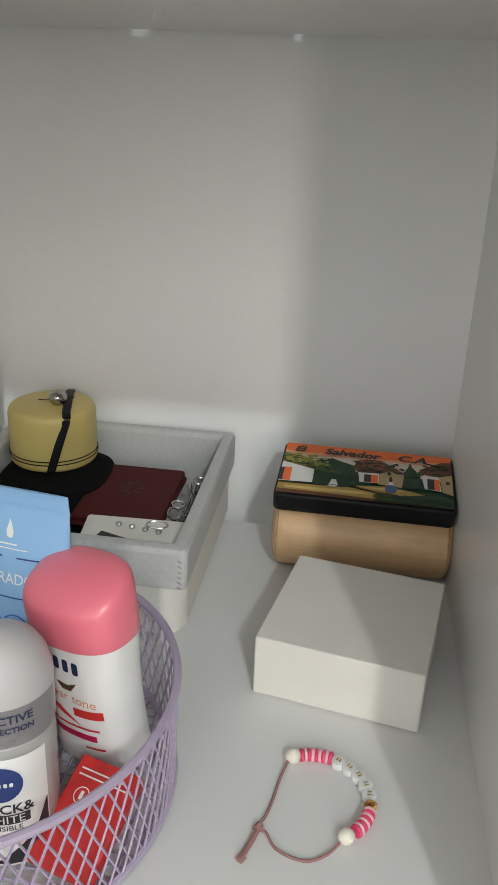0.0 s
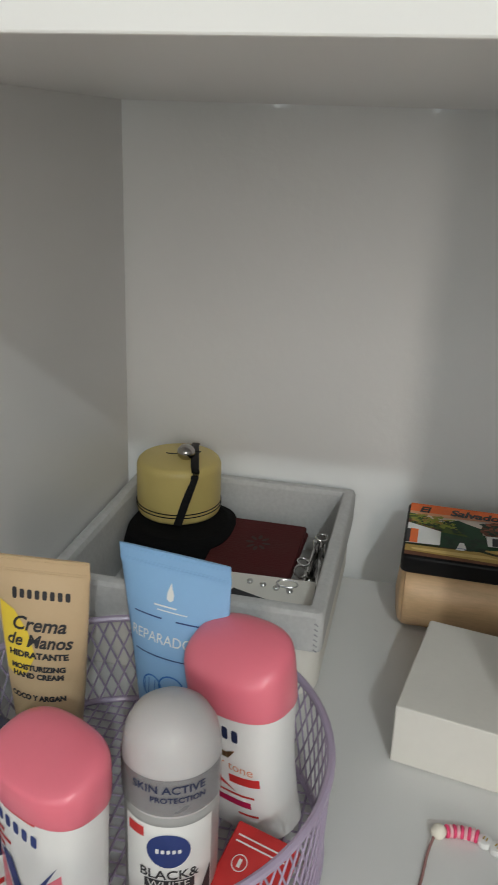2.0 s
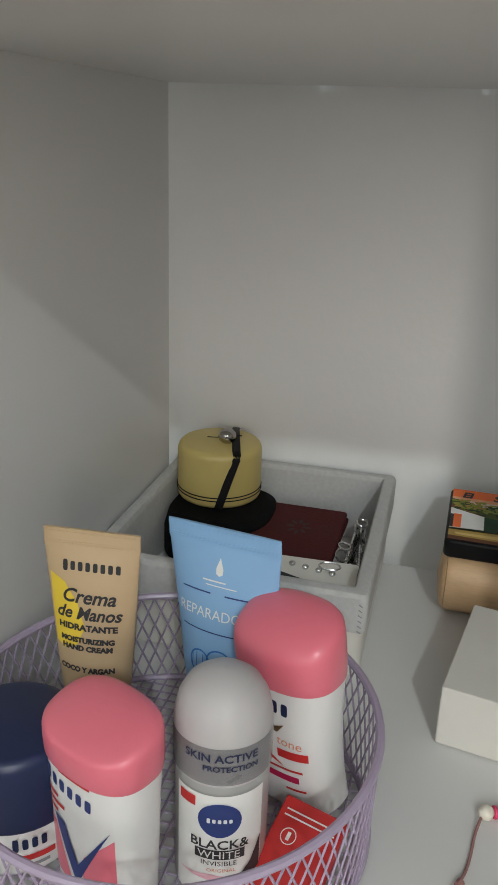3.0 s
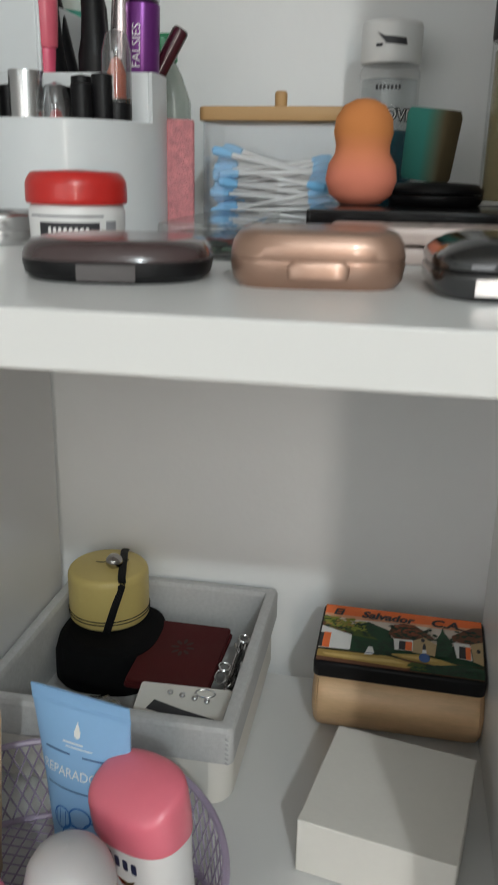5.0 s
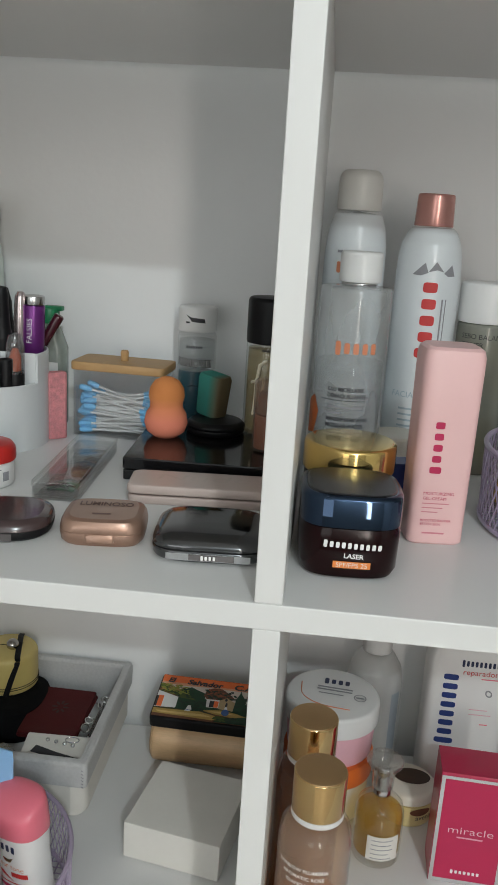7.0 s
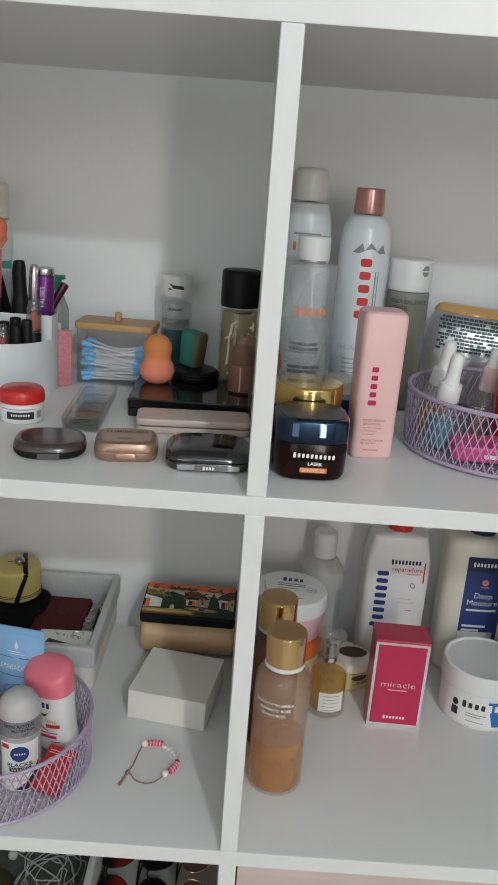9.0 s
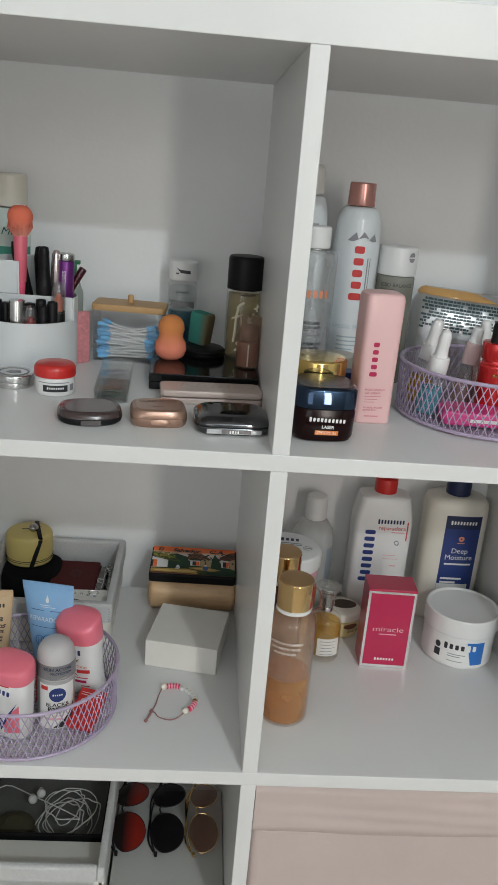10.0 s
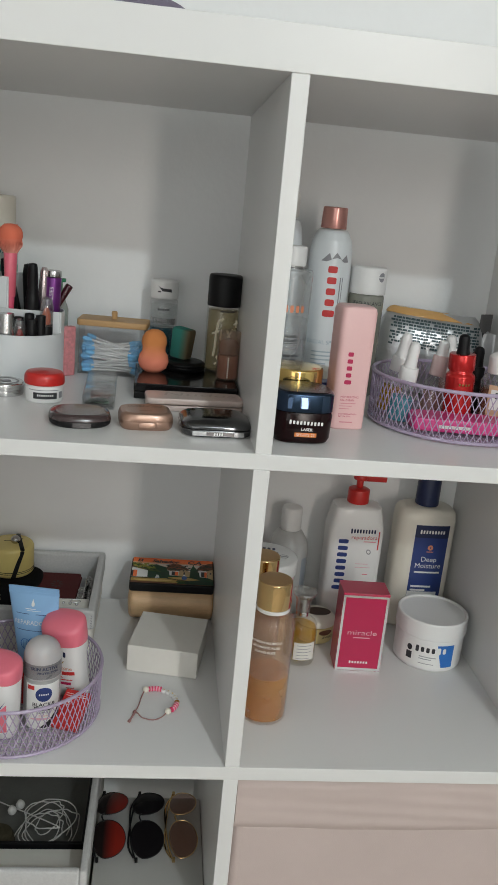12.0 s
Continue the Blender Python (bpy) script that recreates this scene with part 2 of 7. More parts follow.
BLACKLENS = mat("black_lens", (0.008, 0.007, 0.008), 0.16, var=0.1, spec=0.05)
REDLENS = gradient_lens("red_gradient_lens", (0.20, 0.016, 0.010), (0.012, 0.008, 0.008))
STAINFOAM = gradient_lens("half_stained_peach_foam", (0.82, 0.26, 0.17), (0.68, 0.25, 0.085), "Z", 0.85)
WEDGEFOAM = gradient_lens("half_stained_teal_foam", (0.055, 0.30, 0.25), (0.15, 0.115, 0.065), "X", 0.85, 0.55, 0.95)
BROWNLENS = clear("brown_lens", (0.66, 0.46, 0.39), 0.16, (0.30, 0.16, 0.12))


# ---- geometry helpers: each returns (verts, faces) ----
def outline(hw, hd, p, n=44):
    """Closed outline: p >= 1.5 a superellipse of that power, p below 1 a rectangle with that corner radius."""
    pts = []
    if p >= 1.5:
        for i in range(n):
            a = 2 * math.pi * i / n
            c, s = math.cos(a), math.sin(a)
            pts.append((hw * math.copysign(abs(c) ** (2 / p), c), hd * math.copysign(abs(s) ** (2 / p), s)))
        return pts
    r = min(p, hw * 0.98, hd * 0.98)
    for cx, cy, a0 in ((hw - r, hd - r, 0), (r - hw, hd - r, 90), (r - hw, r - hd, 180), (hw - r, r - hd, 270)):
        for k in range(5):
            a = radians(a0 + 22.5 * k)
            pts.append((cx + r * math.cos(a), cy + r * math.sin(a)))
    return pts


def loft(secs, n=44, caps=(True, True)):
    """Skin through sections (z, half width, half depth, power[, dx, dy])."""
    v, f = [], []
    for z, hw, hd, p, *off in secs:
        dx, dy = off if off else (0, 0)
        v += [(x + dx, y + dy, z) for x, y in outline(hw, hd, p, n)]
    m = len(v) // len(secs)
    for j in range(len(secs) - 1):
        for i in range(m):
            k = (i + 1) % m
            f.append((j * m + i, j * m + k, (j + 1) * m + k, (j + 1) * m + i))
    if caps[0]:
        f.append(tuple(range(m - 1, -1, -1)))
    if caps[1]:
        f.append(tuple(range((len(secs) - 1) * m, len(secs) * m)))
    return v, f


def tray_wall(hw, hd, r, prof):
    """Closed ring wall round a rectangle: prof lists (inset, height) once round its section."""
    v, f, n, m = [], [], 20, len(prof)
    for inset, z in prof:
        v += [(x, y, z) for x, y in outline(hw - inset, hd - inset, max(0.0015, r - inset))]
    for j in range(m):
        f += [(j * n + i, j * n + (i + 1) % n, (j + 1) % m * n + (i + 1) % n, (j + 1) % m * n + i) for i in range(n)]
    return v, f


def slab(hw, hd, z0, z1, p=0.002, e=0.0015, e0=None):
    """Upright prism with softened rims."""
    e0 = e if e0 is None else e0
    s = [(z0, hw - e0, hd - e0, p), (z0 + e0 * 0.3, hw - e0 * 0.3, hd - e0 * 0.3, p), (z0 + e0, hw, hd, p),
         (z1 - e, hw, hd, p), (z1 - e * 0.3, hw - e * 0.3, hd - e * 0.3, p), (z1, hw - e, hd - e, p)]
    return loft(s)


def rounded(prof, r):
    out = [prof[0]]
    for a, b, c in zip(prof, prof[1:], prof[2:]):
        A, B, C = Vector(a), Vector(b), Vector(c)
        la, lc = (A - B).length, (C - B).length
        if la < 1e-6 or lc < 1e-6:
            out.append(b)
            continue
        k = min(r, la * 0.45, lc * 0.45)
        P, Q = B + (A - B) * (k / la), B + (C - B) * (k / lc)
        out += [tuple(P), tuple((P + Q) * 0.25 + B * 0.5), tuple(Q)]
    return out + [prof[-1]]


def lathe(prof, n=40, r=0.0012):
    """Turned body from (radius, height) points, corners softened by r."""
    if r:
        prof = rounded(prof, r)
    v, f = [], []
    for rad, z in prof:
        v += [(rad * math.cos(2 * math.pi * i / n), rad * math.sin(2 * math.pi * i / n), z) for i in range(n)]
    for j in range(len(prof) - 1):
        for i in range(n):
            k = (i + 1) % n
            f.append((j * n + i, j * n + k, (j + 1) * n + k, (j + 1) * n + i))
    if prof[0][0] > 1e-5:
        f.append(tuple(range(n - 1, -1, -1)))
    if prof[-1][0] > 1e-5:
        f.append(tuple(range((len(prof) - 1) * n, len(prof) * n)))
    return v, f


def sweep(pts, r, n=6, closed=False):
    v, f = [], []
    P = [Vector(p) for p in pts]
    m = len(P)
    up = Vector((0.13, 0.21, 0.97)).normalized()
    for i, p in enumerate(P):
        a = P[(i - 1) % m] if closed else P[max(i - 1, 0)]
        b = P[(i + 1) % m] if closed else P[min(i + 1, m - 1)]
        d = (b - a).normalized()
        s = d.cross(up)
        s = s.normalized() if s.length > 1e-4 else d.orthogonal().normalized()
        t = s.cross(d)
        v += [tuple(p + (s * math.cos(2 * math.pi * k / n) + t * math.sin(2 * math.pi * k / n)) * r) for k in range(n)]
    for i in range(m if closed else m - 1):
        j = (i + 1) % m
        for k in range(n):
            q = (k + 1) % n
            f.append((i * n + k, i * n + q, j * n + q, j * n + k))
    if not closed:
        f += [tuple(range(n - 1, -1, -1)), tuple(range((m - 1) * n, m * n))]
    return v, f


def smooth_line(pts, k=6):
    """Catmull-Rom through the points."""
    P = [Vector(p) for p in pts]
    out = []
    for i in range(len(P) - 1):
        a, b, c, d = P[max(i - 1, 0)], P[i], P[i + 1], P[min(i + 2, len(P) - 1)]
        for j in range(k):
            t = j / k
            out.append(0.5 * (2 * b + (c - a) * t + (2 * a - 5 * b + 4 * c - d) * t * t + (3 * b - a - 3 * c + d) * t ** 3))
    return out + [P[-1]]


def moved(g, m):
    return [tuple(m @ Vector(p)) for p in g[0]], g[1]


def crumpled(g, amount, size):
    return [tuple(Vector(p) + noise.noise_vector(Vector(p) / size) * amount) for p in g[0]], g[1]


def joined(*gs):
    v, f = [], []
    for a, b in gs:
        k = len(v)
        v += a
        f += [tuple(i + k for i in q) for q in b]
    return v, f


def plank(x0, x1, y0, y1, z0, z1, e=0.0008):
    return moved(slab((x1 - x0) / 2, (y1 - y0) / 2, z0, z1, e, e), pose((x0 + x1) / 2, (y0 + y1) / 2, 0))


# flat prints laid on a surface; f(u, v) gives the place
OFF = 0.00025


def on_cyl(R, off=OFF):
    return lambda u, v: ((R + off) * math.sin(u / R), -(R + off) * math.cos(u / R), v)


def on_flat(y, off=OFF):
    return lambda u, v: (u, y - off, v)


def on_top(z, off=OFF):
    return lambda u, v: (u, v, z + off)


def on_loft(secs, off=OFF):
    def f(u, v):
        a = b = secs[0]
        for s, t in zip(secs, secs[1:]):
            if s[0] <= v <= t[0] and t[0] > s[0]:
                a, b = s, t
        k = min(1, max(0, (v - a[0]) / (b[0] - a[0]))) if b[0] > a[0] else 0
        hw, hd, p = (a[i] + (b[i] - a[i]) * k for i in (1, 2, 3))
        dx, dy = [(a[i] + (b[i] - a[i]) * k) if len(a) > 4 and len(b) > 4 else 0 for i in (4, 5)]
        q = min(0.999, abs(u / hw)) ** p
        return (u + dx, dy - hd * (1 - q) ** (1 / p) - off, v)
    return f


def rect(u0, u1, v0, v1, f, nu=10, nv=3):
    v = [f(u0 + (u1 - u0) * i / nu, v0 + (v1 - v0) * j / nv) for j in range(nv + 1) for i in range(nu + 1)]
    w = nu + 1
    return v, [(j * w + i, j * w + i + 1, (j + 1) * w + i + 1, (j + 1) * w + i) for j in range(nv) for i in range(nu)]


def oval(cu, cv, ru, rv, f, inner=0.0, n=26, rot=0.0, squared=False):
    v, q = [], []
    rings = (inner, (1 + inner) / 2, 1.0) if inner else (0.02, 0.5, 1.0)
    c, s = math.cos(radians(rot)), math.sin(radians(rot))
    for k in rings:
        for i in range(n):
            a = 2 * math.pi * i / n
            x, y = math.cos(a), math.sin(a)
            if squared:
                x, y = (math.copysign(abs(q_) ** 0.45, q_) for q_ in (x, y))
            x, y = ru * k * x, rv * k * y
            v.append(f(cu + x * c - y * s, cv + x * s + y * c))
    for j in range(2):
        for i in range(n):
            k = (i + 1) % n
            q.append((j * n + i, j * n + k, (j + 1) * n + k, (j + 1) * n + i))
    if not inner:
        q.append(tuple(range(n)))
    return v, q


def shape(pts, f, k=4):
    """Filled outline (star-shaped about its middle), cut fine enough to follow a curved surface."""
    cu, cv = sum(p[0] for p in pts) / len(pts), sum(p[1] for p in pts) / len(pts)
    ring = []
    for (a, b), (c, d) in zip(pts, pts[1:] + pts[:1]):
        ring += [(a + (c - a) * i / k, b + (d - b) * i / k) for i in range(k)]
    n, v, q = len(ring), [], []
    for j in (0.05, 0.4, 0.7, 1.0):
        v += [f(cu + (u - cu) * j, cv + (w - cv) * j) for u, w in ring]
    for j in range(3):
        q += [(j * n + i, j * n + (i + 1) % n, (j + 1) * n + (i + 1) % n, (j + 1) * n + i) for i in range(n)]
    return v, q + [tuple(range(n))]


def word(text, size, u, v, f, rot=0.0, align="CENTER", wide=1.0, shear=0.0, bold=0.0):
    cu = bpy.data.curves.new("lettering", "FONT")
    cu.body, cu.size, cu.align_x, cu.align_y, cu.resolution_u, cu.shear, cu.offset = text, size, align, "CENTER", 3, shear, bold
    ob = bpy.data.objects.new("lettering", cu)
    me = ob.to_mesh()
    c, s = math.cos(radians(rot)), math.sin(radians(rot))
    vs = [f(u + p.co.x * wide * c - p.co.y * s, v + p.co.x * wide * s + p.co.y * c) for p in me.vertices]
    fs = [tuple(q.vertices) for q in me.polygons]
    ob.to_mesh_clear()
    bpy.data.objects.remove(ob)
    bpy.data.curves.remove(cu)
    return vs, fs


def mark(n, w, h, u, v, f, rot=0.0, stroke=0.25):
    """Plain solid blocks in the place of a name, one for each sign."""
    c, s = math.cos(radians(rot)), math.sin(radians(rot))
    g = lambda a, b: f(u + a * c - b * s, v + a * s + b * c)
    step = w / n
    return [oval(-w / 2 + (i + 0.5) * step, 0.0, step * 0.31, h * (0.46 if i == 0 else 0.36), lambda a, b: g(a, b), squared=True) for i in range(n)]


def lines(us, v0, gap, h, f, widths):
    """Bars in the place of small print that cannot be read."""
    return joined(*[rect(us, us + w, v0 - i * gap - h / 2, v0 - i * gap + h / 2, f, 5, 1) for i, w in enumerate(widths)])


# ---- objects ----
def part(name, g, material, parent=None, label="", flat=False):
    me = bpy.data.meshes.new(name)
    me.from_pydata(g[0], [], g[1])
    me.materials.append(material)
    if not flat:
        me.shade_smooth()
        me.set_sharp_from_angle(angle=radians(38))
        me.update()
        for p in me.polygons:                       # broad flat faces keep their true normal
            if len(p.vertices) > 4 or p.area > 0.0008:
                p.use_smooth = False
    me.update()
    ob = new(name, me)
    if parent:
        ob.parent = parent
    return tagged(ob, label) if label else ob


def each(name, gs, material, parent):
    for g in gs:
        part(name, g, material, parent)


def thing(name, m, label, category, group="", kind=""):
    ob = new(name)
    ob.empty_display_size = 0.02
    ob.matrix_world = m
    return tagged(ob, label, category, group, kind)


# ---- the room ----
RX0, RX1, RY0, RZ = -1.7, 1.9, -2.45, 2.45


def structure(name, g, material, label, category):
    return tagged(part(name, g, material), label, category, kind="structure")


structure("floor", plank(RX0 - 0.1, RX1 + 0.1, RY0 - 0.15, WALL_Y + 0.1, -0.1, 0.0), FLOORM, "warm beige tiled bedroom floor", "floor")
structure("ceiling", plank(RX0 - 0.1, RX1 + 0.1, RY0 - 0.15, WALL_Y + 0.1, RZ, RZ + 0.1), CEIL, "plain white painted ceiling", "ceiling")
structure("wall_north", plank(RX0 - 0.1, RX1 + 0.1, WALL_Y, WALL_Y + 0.1, 0.0, RZ), PAINT, "off-white painted wall behind the shelves", "wall")
structure("wall_west", plank(RX0 - 0.1, RX0, RY0, WALL_Y, 0.0, RZ), BOUNCE_CUT_PAINT, "unseen pale grey side wall, kept darker to cut bounce light", "wall")
structure("wall_east", plank(RX1, RX1 + 0.1, RY0, WALL_Y, 0.0, RZ), BOUNCE_CUT_PAINT, "unseen pale grey side wall, kept darker to cut bounce light", "wall")
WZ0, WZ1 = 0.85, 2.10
# Unseen openings, added to house the fill light and the side source.
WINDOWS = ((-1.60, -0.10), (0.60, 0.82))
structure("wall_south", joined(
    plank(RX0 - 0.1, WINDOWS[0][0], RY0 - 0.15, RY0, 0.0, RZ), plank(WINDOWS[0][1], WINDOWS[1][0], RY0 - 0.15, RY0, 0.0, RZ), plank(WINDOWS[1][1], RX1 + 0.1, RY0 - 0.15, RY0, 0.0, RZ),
    *[plank(a, b, RY0 - 0.15, RY0, c, d) for a, b in WINDOWS for c, d in ((0.0, WZ0), (WZ1, RZ))]), BOUNCE_CUT_PAINT, "pale grey painted wall with two windows", "wall")
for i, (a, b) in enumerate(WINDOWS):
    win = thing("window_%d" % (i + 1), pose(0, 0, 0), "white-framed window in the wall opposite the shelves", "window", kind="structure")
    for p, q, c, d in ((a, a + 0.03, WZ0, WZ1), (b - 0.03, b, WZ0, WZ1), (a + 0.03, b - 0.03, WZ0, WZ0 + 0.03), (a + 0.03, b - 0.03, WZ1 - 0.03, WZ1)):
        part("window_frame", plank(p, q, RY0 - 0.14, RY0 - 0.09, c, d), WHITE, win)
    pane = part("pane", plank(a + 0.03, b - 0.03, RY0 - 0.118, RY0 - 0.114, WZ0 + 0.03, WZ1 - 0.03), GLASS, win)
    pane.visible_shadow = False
lamp = thing("ceiling_lamp", pose(0.55, -1.90, 2.45), "small white ceiling lamp with a bare bulb", "lamp")
part("canopy", lathe([(0.0, 0.0), (0.06, 0.0), (0.06, -0.02), (0.010, -0.03), (0.010, -0.09), (0.028, -0.10), (0.028, -0.112), (0.0, -0.112)], 40, 0.003), WHITE, lamp)
part("bulb_holder", lathe([(0.0, -0.112), (0.018, -0.112), (0.016, -0.122), (0.0, -0.122)], 32, 0.002), WHITE, lamp)

# ---- the shelving unit: open back, thick frame, thin dividers ----
CELL, THIN, THICK, DEEP = 0.335, 0.016, 0.038, 0.375
XL, XR = -0.008 - CELL, 0.008 + CELL
unit = thing("shelving_unit", pose(0, 0, 0), "white laminate cube shelving unit with two columns and an open back", "shelf")
TOP = 1.432
part("top_panel", plank(XL - THICK, XR + THICK, 0, DEEP, TOP, TOP + THICK), LAMINATE, unit)
part("base_panel", plank(XL - THICK, XR + THICK, 0, DEEP, 0.006, 0.044), LAMINATE, unit)
for x0, x1 in ((XL - THICK, XL), (XR, XR + THICK)):
    part("side_panel", plank(x0, x1, 0, DEEP, 0.044, TOP), LAMINATE, unit)
for z in (SHELF_U, SHELF_M, SHELF_L):
    part("shelf_board", plank(XL, XR, 0, DEEP, z - THIN, z), LAMINATE, unit)
for z0, z1 in ((SHELF_U, TOP), (SHELF_M, SHELF_U - THIN), (SHELF_L, SHELF_M - THIN), (0.044, SHELF_L - THIN)):
    part("divider", plank(-0.008, 0.008, 0.0004, DEEP, z0, z1), LAMINATE, unit)


# ---- lower left cube ----
def mesh_basket(x, y, z, label):
    """Round basket of diamond wire mesh with a thick rolled rim and a solid band at the foot."""
    R, H, n, rows = 0.0970, 0.0585, 82, 6
    b = thing("mesh_basket", pose(x, y, z), label, "basket", "mesh baskets")
    rad = lambda k: R * (0.985 + 0.015 * k)
    strands = []
    for i in range(n):
        for sgn in (1, -1):
            pts = []
            for j in range(rows + 1):
                a = 2 * math.pi * (i + 0.5 * j * sgn) / n
                k = j / rows
                rr = rad(k) + (0.0004 if sgn > 0 else -0.0004)
                pts.append((rr * math.cos(a), rr * math.sin(a), 0.004 + k * (H - 0.006)))
            strands.append(sweep(pts, 0.00056, 4))
    tagged(part("wire_mesh", joined(*strands), LILAC, b), kind="stuff")
    ring = lambda r, zz, t, m=72: sweep([(r * math.cos(2 * math.pi * i / m), r * math.sin(2 * math.pi * i / m), zz) for i in range(m)], t, 8, True)
    part("rim", ring(R, H - 0.001, 0.0020), LILAC, b)
    part("foot_ring", ring(rad(0), 0.0035, 0.0019), LILAC, b)
    floor_strands = []
    for i in range(-15, 16):
        c = i * 0.0064
        h = math.sqrt(max(0, rad(0) ** 2 - c * c))
        if h > 0.01:
            floor_strands += [sweep([(c, -h, 0.0032), (c, h, 0.0032)], 0.0006, 4), sweep([(-h, c, 0.0024), (h, c, 0.0024)], 0.0006, 4)]
    tagged(part("floor_mesh", joined(*floor_strands), LILAC, b), kind="stuff")
    return b


mesh_basket(-0.2450, 0.1000, SHELF_M, "round lilac wire mesh basket full of toiletries on the shelf")
mesh_basket(0.2395, 0.1685, SHELF_U, "round lilac wire mesh basket holding serum droppers")
BASKET_Z = SHELF_M + 0.006


def deodorant(m, label, tall):
    """Flat oval stick: white body, domed pink cap with a shoulder."""
    d = thing("deodorant", m, label, "deodorant", "pink-capped deodorants")
    body = [(0.0, 0.0205, 0.0125, 2.6), (0.003, 0.0225, 0.0145, 2.6), (0.015, 0.0228, 0.0150, 2.6), (0.03, 0.0232, 0.0155, 2.6), (0.045, 0.0237, 0.0158, 2.6), (0.055, 0.0240, 0.016, 2.6), (0.068, 0.0245, 0.0165, 2.6)]
    cap = [(0.0675, 0.0256, 0.0178, 2.6), (0.0690, 0.0260, 0.0181, 2.6), (0.0770, 0.0264, 0.0184, 2.6), (0.0860, 0.0263, 0.0184, 2.6), (0.0896, 0.0258, 0.0179, 2.6), (0.0914, 0.0248, 0.0169, 2.6),
           (0.0928, 0.0230, 0.0154, 2.5), (0.0940, 0.0200, 0.0131, 2.4), (0.0950, 0.0156, 0.0100, 2.3), (0.0958, 0.0096, 0.0060, 2.2), (0.0961, 0.0030, 0.0018, 2)]
    waist = 0.09 if tall > 0.85 else 0.0
    body = [(z, a * (1.045 - waist * math.sin(math.pi * min(1, z / 0.068)) + 0.4 * waist * (z < 0.01)), b * 1.02, p) for z, a, b, p in body]
    part("body", loft(body), WHITE_M, d)
    cap = [(0.0675 + (c[0] - 0.0675) * tall, *c[1:]) for c in cap]
    slant = loft(cap, 56)
    slant = [(x, y, z + 0.34 * y * min(1, max(0, (z - 0.0760) / 0.0140))) for x, y, z in slant[0]], slant[1]
    part("cap", slant, PINK_CAP, d, "pink cap with a slanted oval top")
    return d, on_loft(body)


d, f = deodorant(pose(-0.2542, 0.0510, BASKET_Z - 0.0025, 0, 0, -24), "white stick deodorant with a pink cap and dark blue chevron print", 0.76)
each("mark_block", mark(6, 0.030, 0.0085, -0.004, 0.0585, f, -6), NAVY_L, d)
part("tag", rect(-0.008, 0.010, 0.0655, 0.0685, f), RED_P, d)
part("small_print", lines(-0.018, 0.051, 0.004, 0.0018, f, (0.008, 0.012, 0.007)), RED_P, d)
fc = lambda u, v: tuple(Vector(f(u, v)) - Vector((0, 0.0004, 0)))
each("chevron_arm", (shape([(-0.013, 0.042), (-0.006, 0.040), (0.001, 0.021), (-0.001, 0.010)], fc), shape([(0.018, 0.048), (0.012, 0.036), (-0.001, 0.010), (0.0005, 0.022)], fc)), NAVY_L, d)
each("pink_field", (shape([(0.004, 0.028), (0.019, 0.044), (0.019, 0.010), (0.002, 0.008)], f), shape([(-0.019, 0.036), (-0.013, 0.036), (-0.004, 0.008), (-0.018, 0.008)], f)), PINK_CAP, d)
d, f = deodorant(pose(-0.1838, 0.118, BASKET_Z + 0.0040, 0, 0, -24) @ pose(0, 0, 0.0015, 3, -6, 0), "white stick deodorant with a pink cap and red print", 1.03)
each("mark_block", mark(4, 0.021, 0.0095, -0.001, 0.0585, f, -6), NAVY, d)
part("emblem", shape([(-0.006, 0.0485), (0.001, 0.0475), (0.006, 0.0495), (0.002, 0.0445), (-0.003, 0.0445)], f), GOLD, d)
part("tone_text", word("clear tone", 0.0068, 0.0, 0.0405, f, -6), PEACH_P, d)
part("tag", joined(rect(0.001, 0.016, 0.031, 0.0355, f), shape([(-0.017, 0.036), (-0.008, 0.034), (0.004, 0.026), (-0.010, 0.031)], f)), RED_P, d)
part("stripe", rect(-0.015, 0.011, 0.018, 0.0215, f), CRIMSON, d)
part("small_print", joined(lines(-0.016, 0.0245, 0.004, 0.0012, f, (0.029,)), lines(0.004, 0.014, 0.003, 0.0012, f, (0.010,))), RED_P, d)

# roll-on
r = thing("roll_on", pose(-0.2108, 0.0730, BASKET_Z - 0.0055, 0, 0, 8) @ Matrix.Diagonal((1.03, 1.03, 0.985, 1)), "clear roll-on deodorant bottle with a frosted grey dome cap", "deodorant")
part("bottle", lathe([(0.0, 0.0), (0.0180, 0.0), (0.0193, 0.004), (0.0193, 0.060), (0.0165, 0.066), (0.015, 0.068), (0.0, 0.068)]), MILKY, r)
part("inner", lathe([(0.0, 0.002), (0.0165, 0.003), (0.0165, 0.055), (0.0, 0.055)]), WHITE_M, r)
part("cap", lathe([(0.0192, 0.064), (0.0196, 0.066), (0.0198, 0.084), (0.0195, 0.088), (0.0180, 0.095), (0.0150, 0.1005), (0.0102, 0.1045), (0.0048, 0.1065), (0.0, 0.107)], r=0), FROST, r, "frosted grey dome cap")
f = on_cyl(0.0194)
part("label", rect(-0.018, 0.021, 0.004, 0.060, f, 24, 2), WHITETXT, r)
f2 = on_cyl(0.0197)
part("emblem", oval(0.002, 0.0475, 0.0088, 0.0088, f2), NAVY_L, r)
each("mark_block", mark(5, 0.011, 0.0028, 0.002, 0.0475, on_cyl(0.0199)), WHITETXT, r)
part("range_text", joined(word("BLACK&", 0.0066, 0.002, 0.0345, f2, bold=0.0001), word("INVISIBLE", 0.0036, 0.002, 0.0245, f2)), DARKTXT, r)
part("range_box", rect(-0.008, 0.0125, 0.0268, 0.0318, f2), DARKTXT, r)
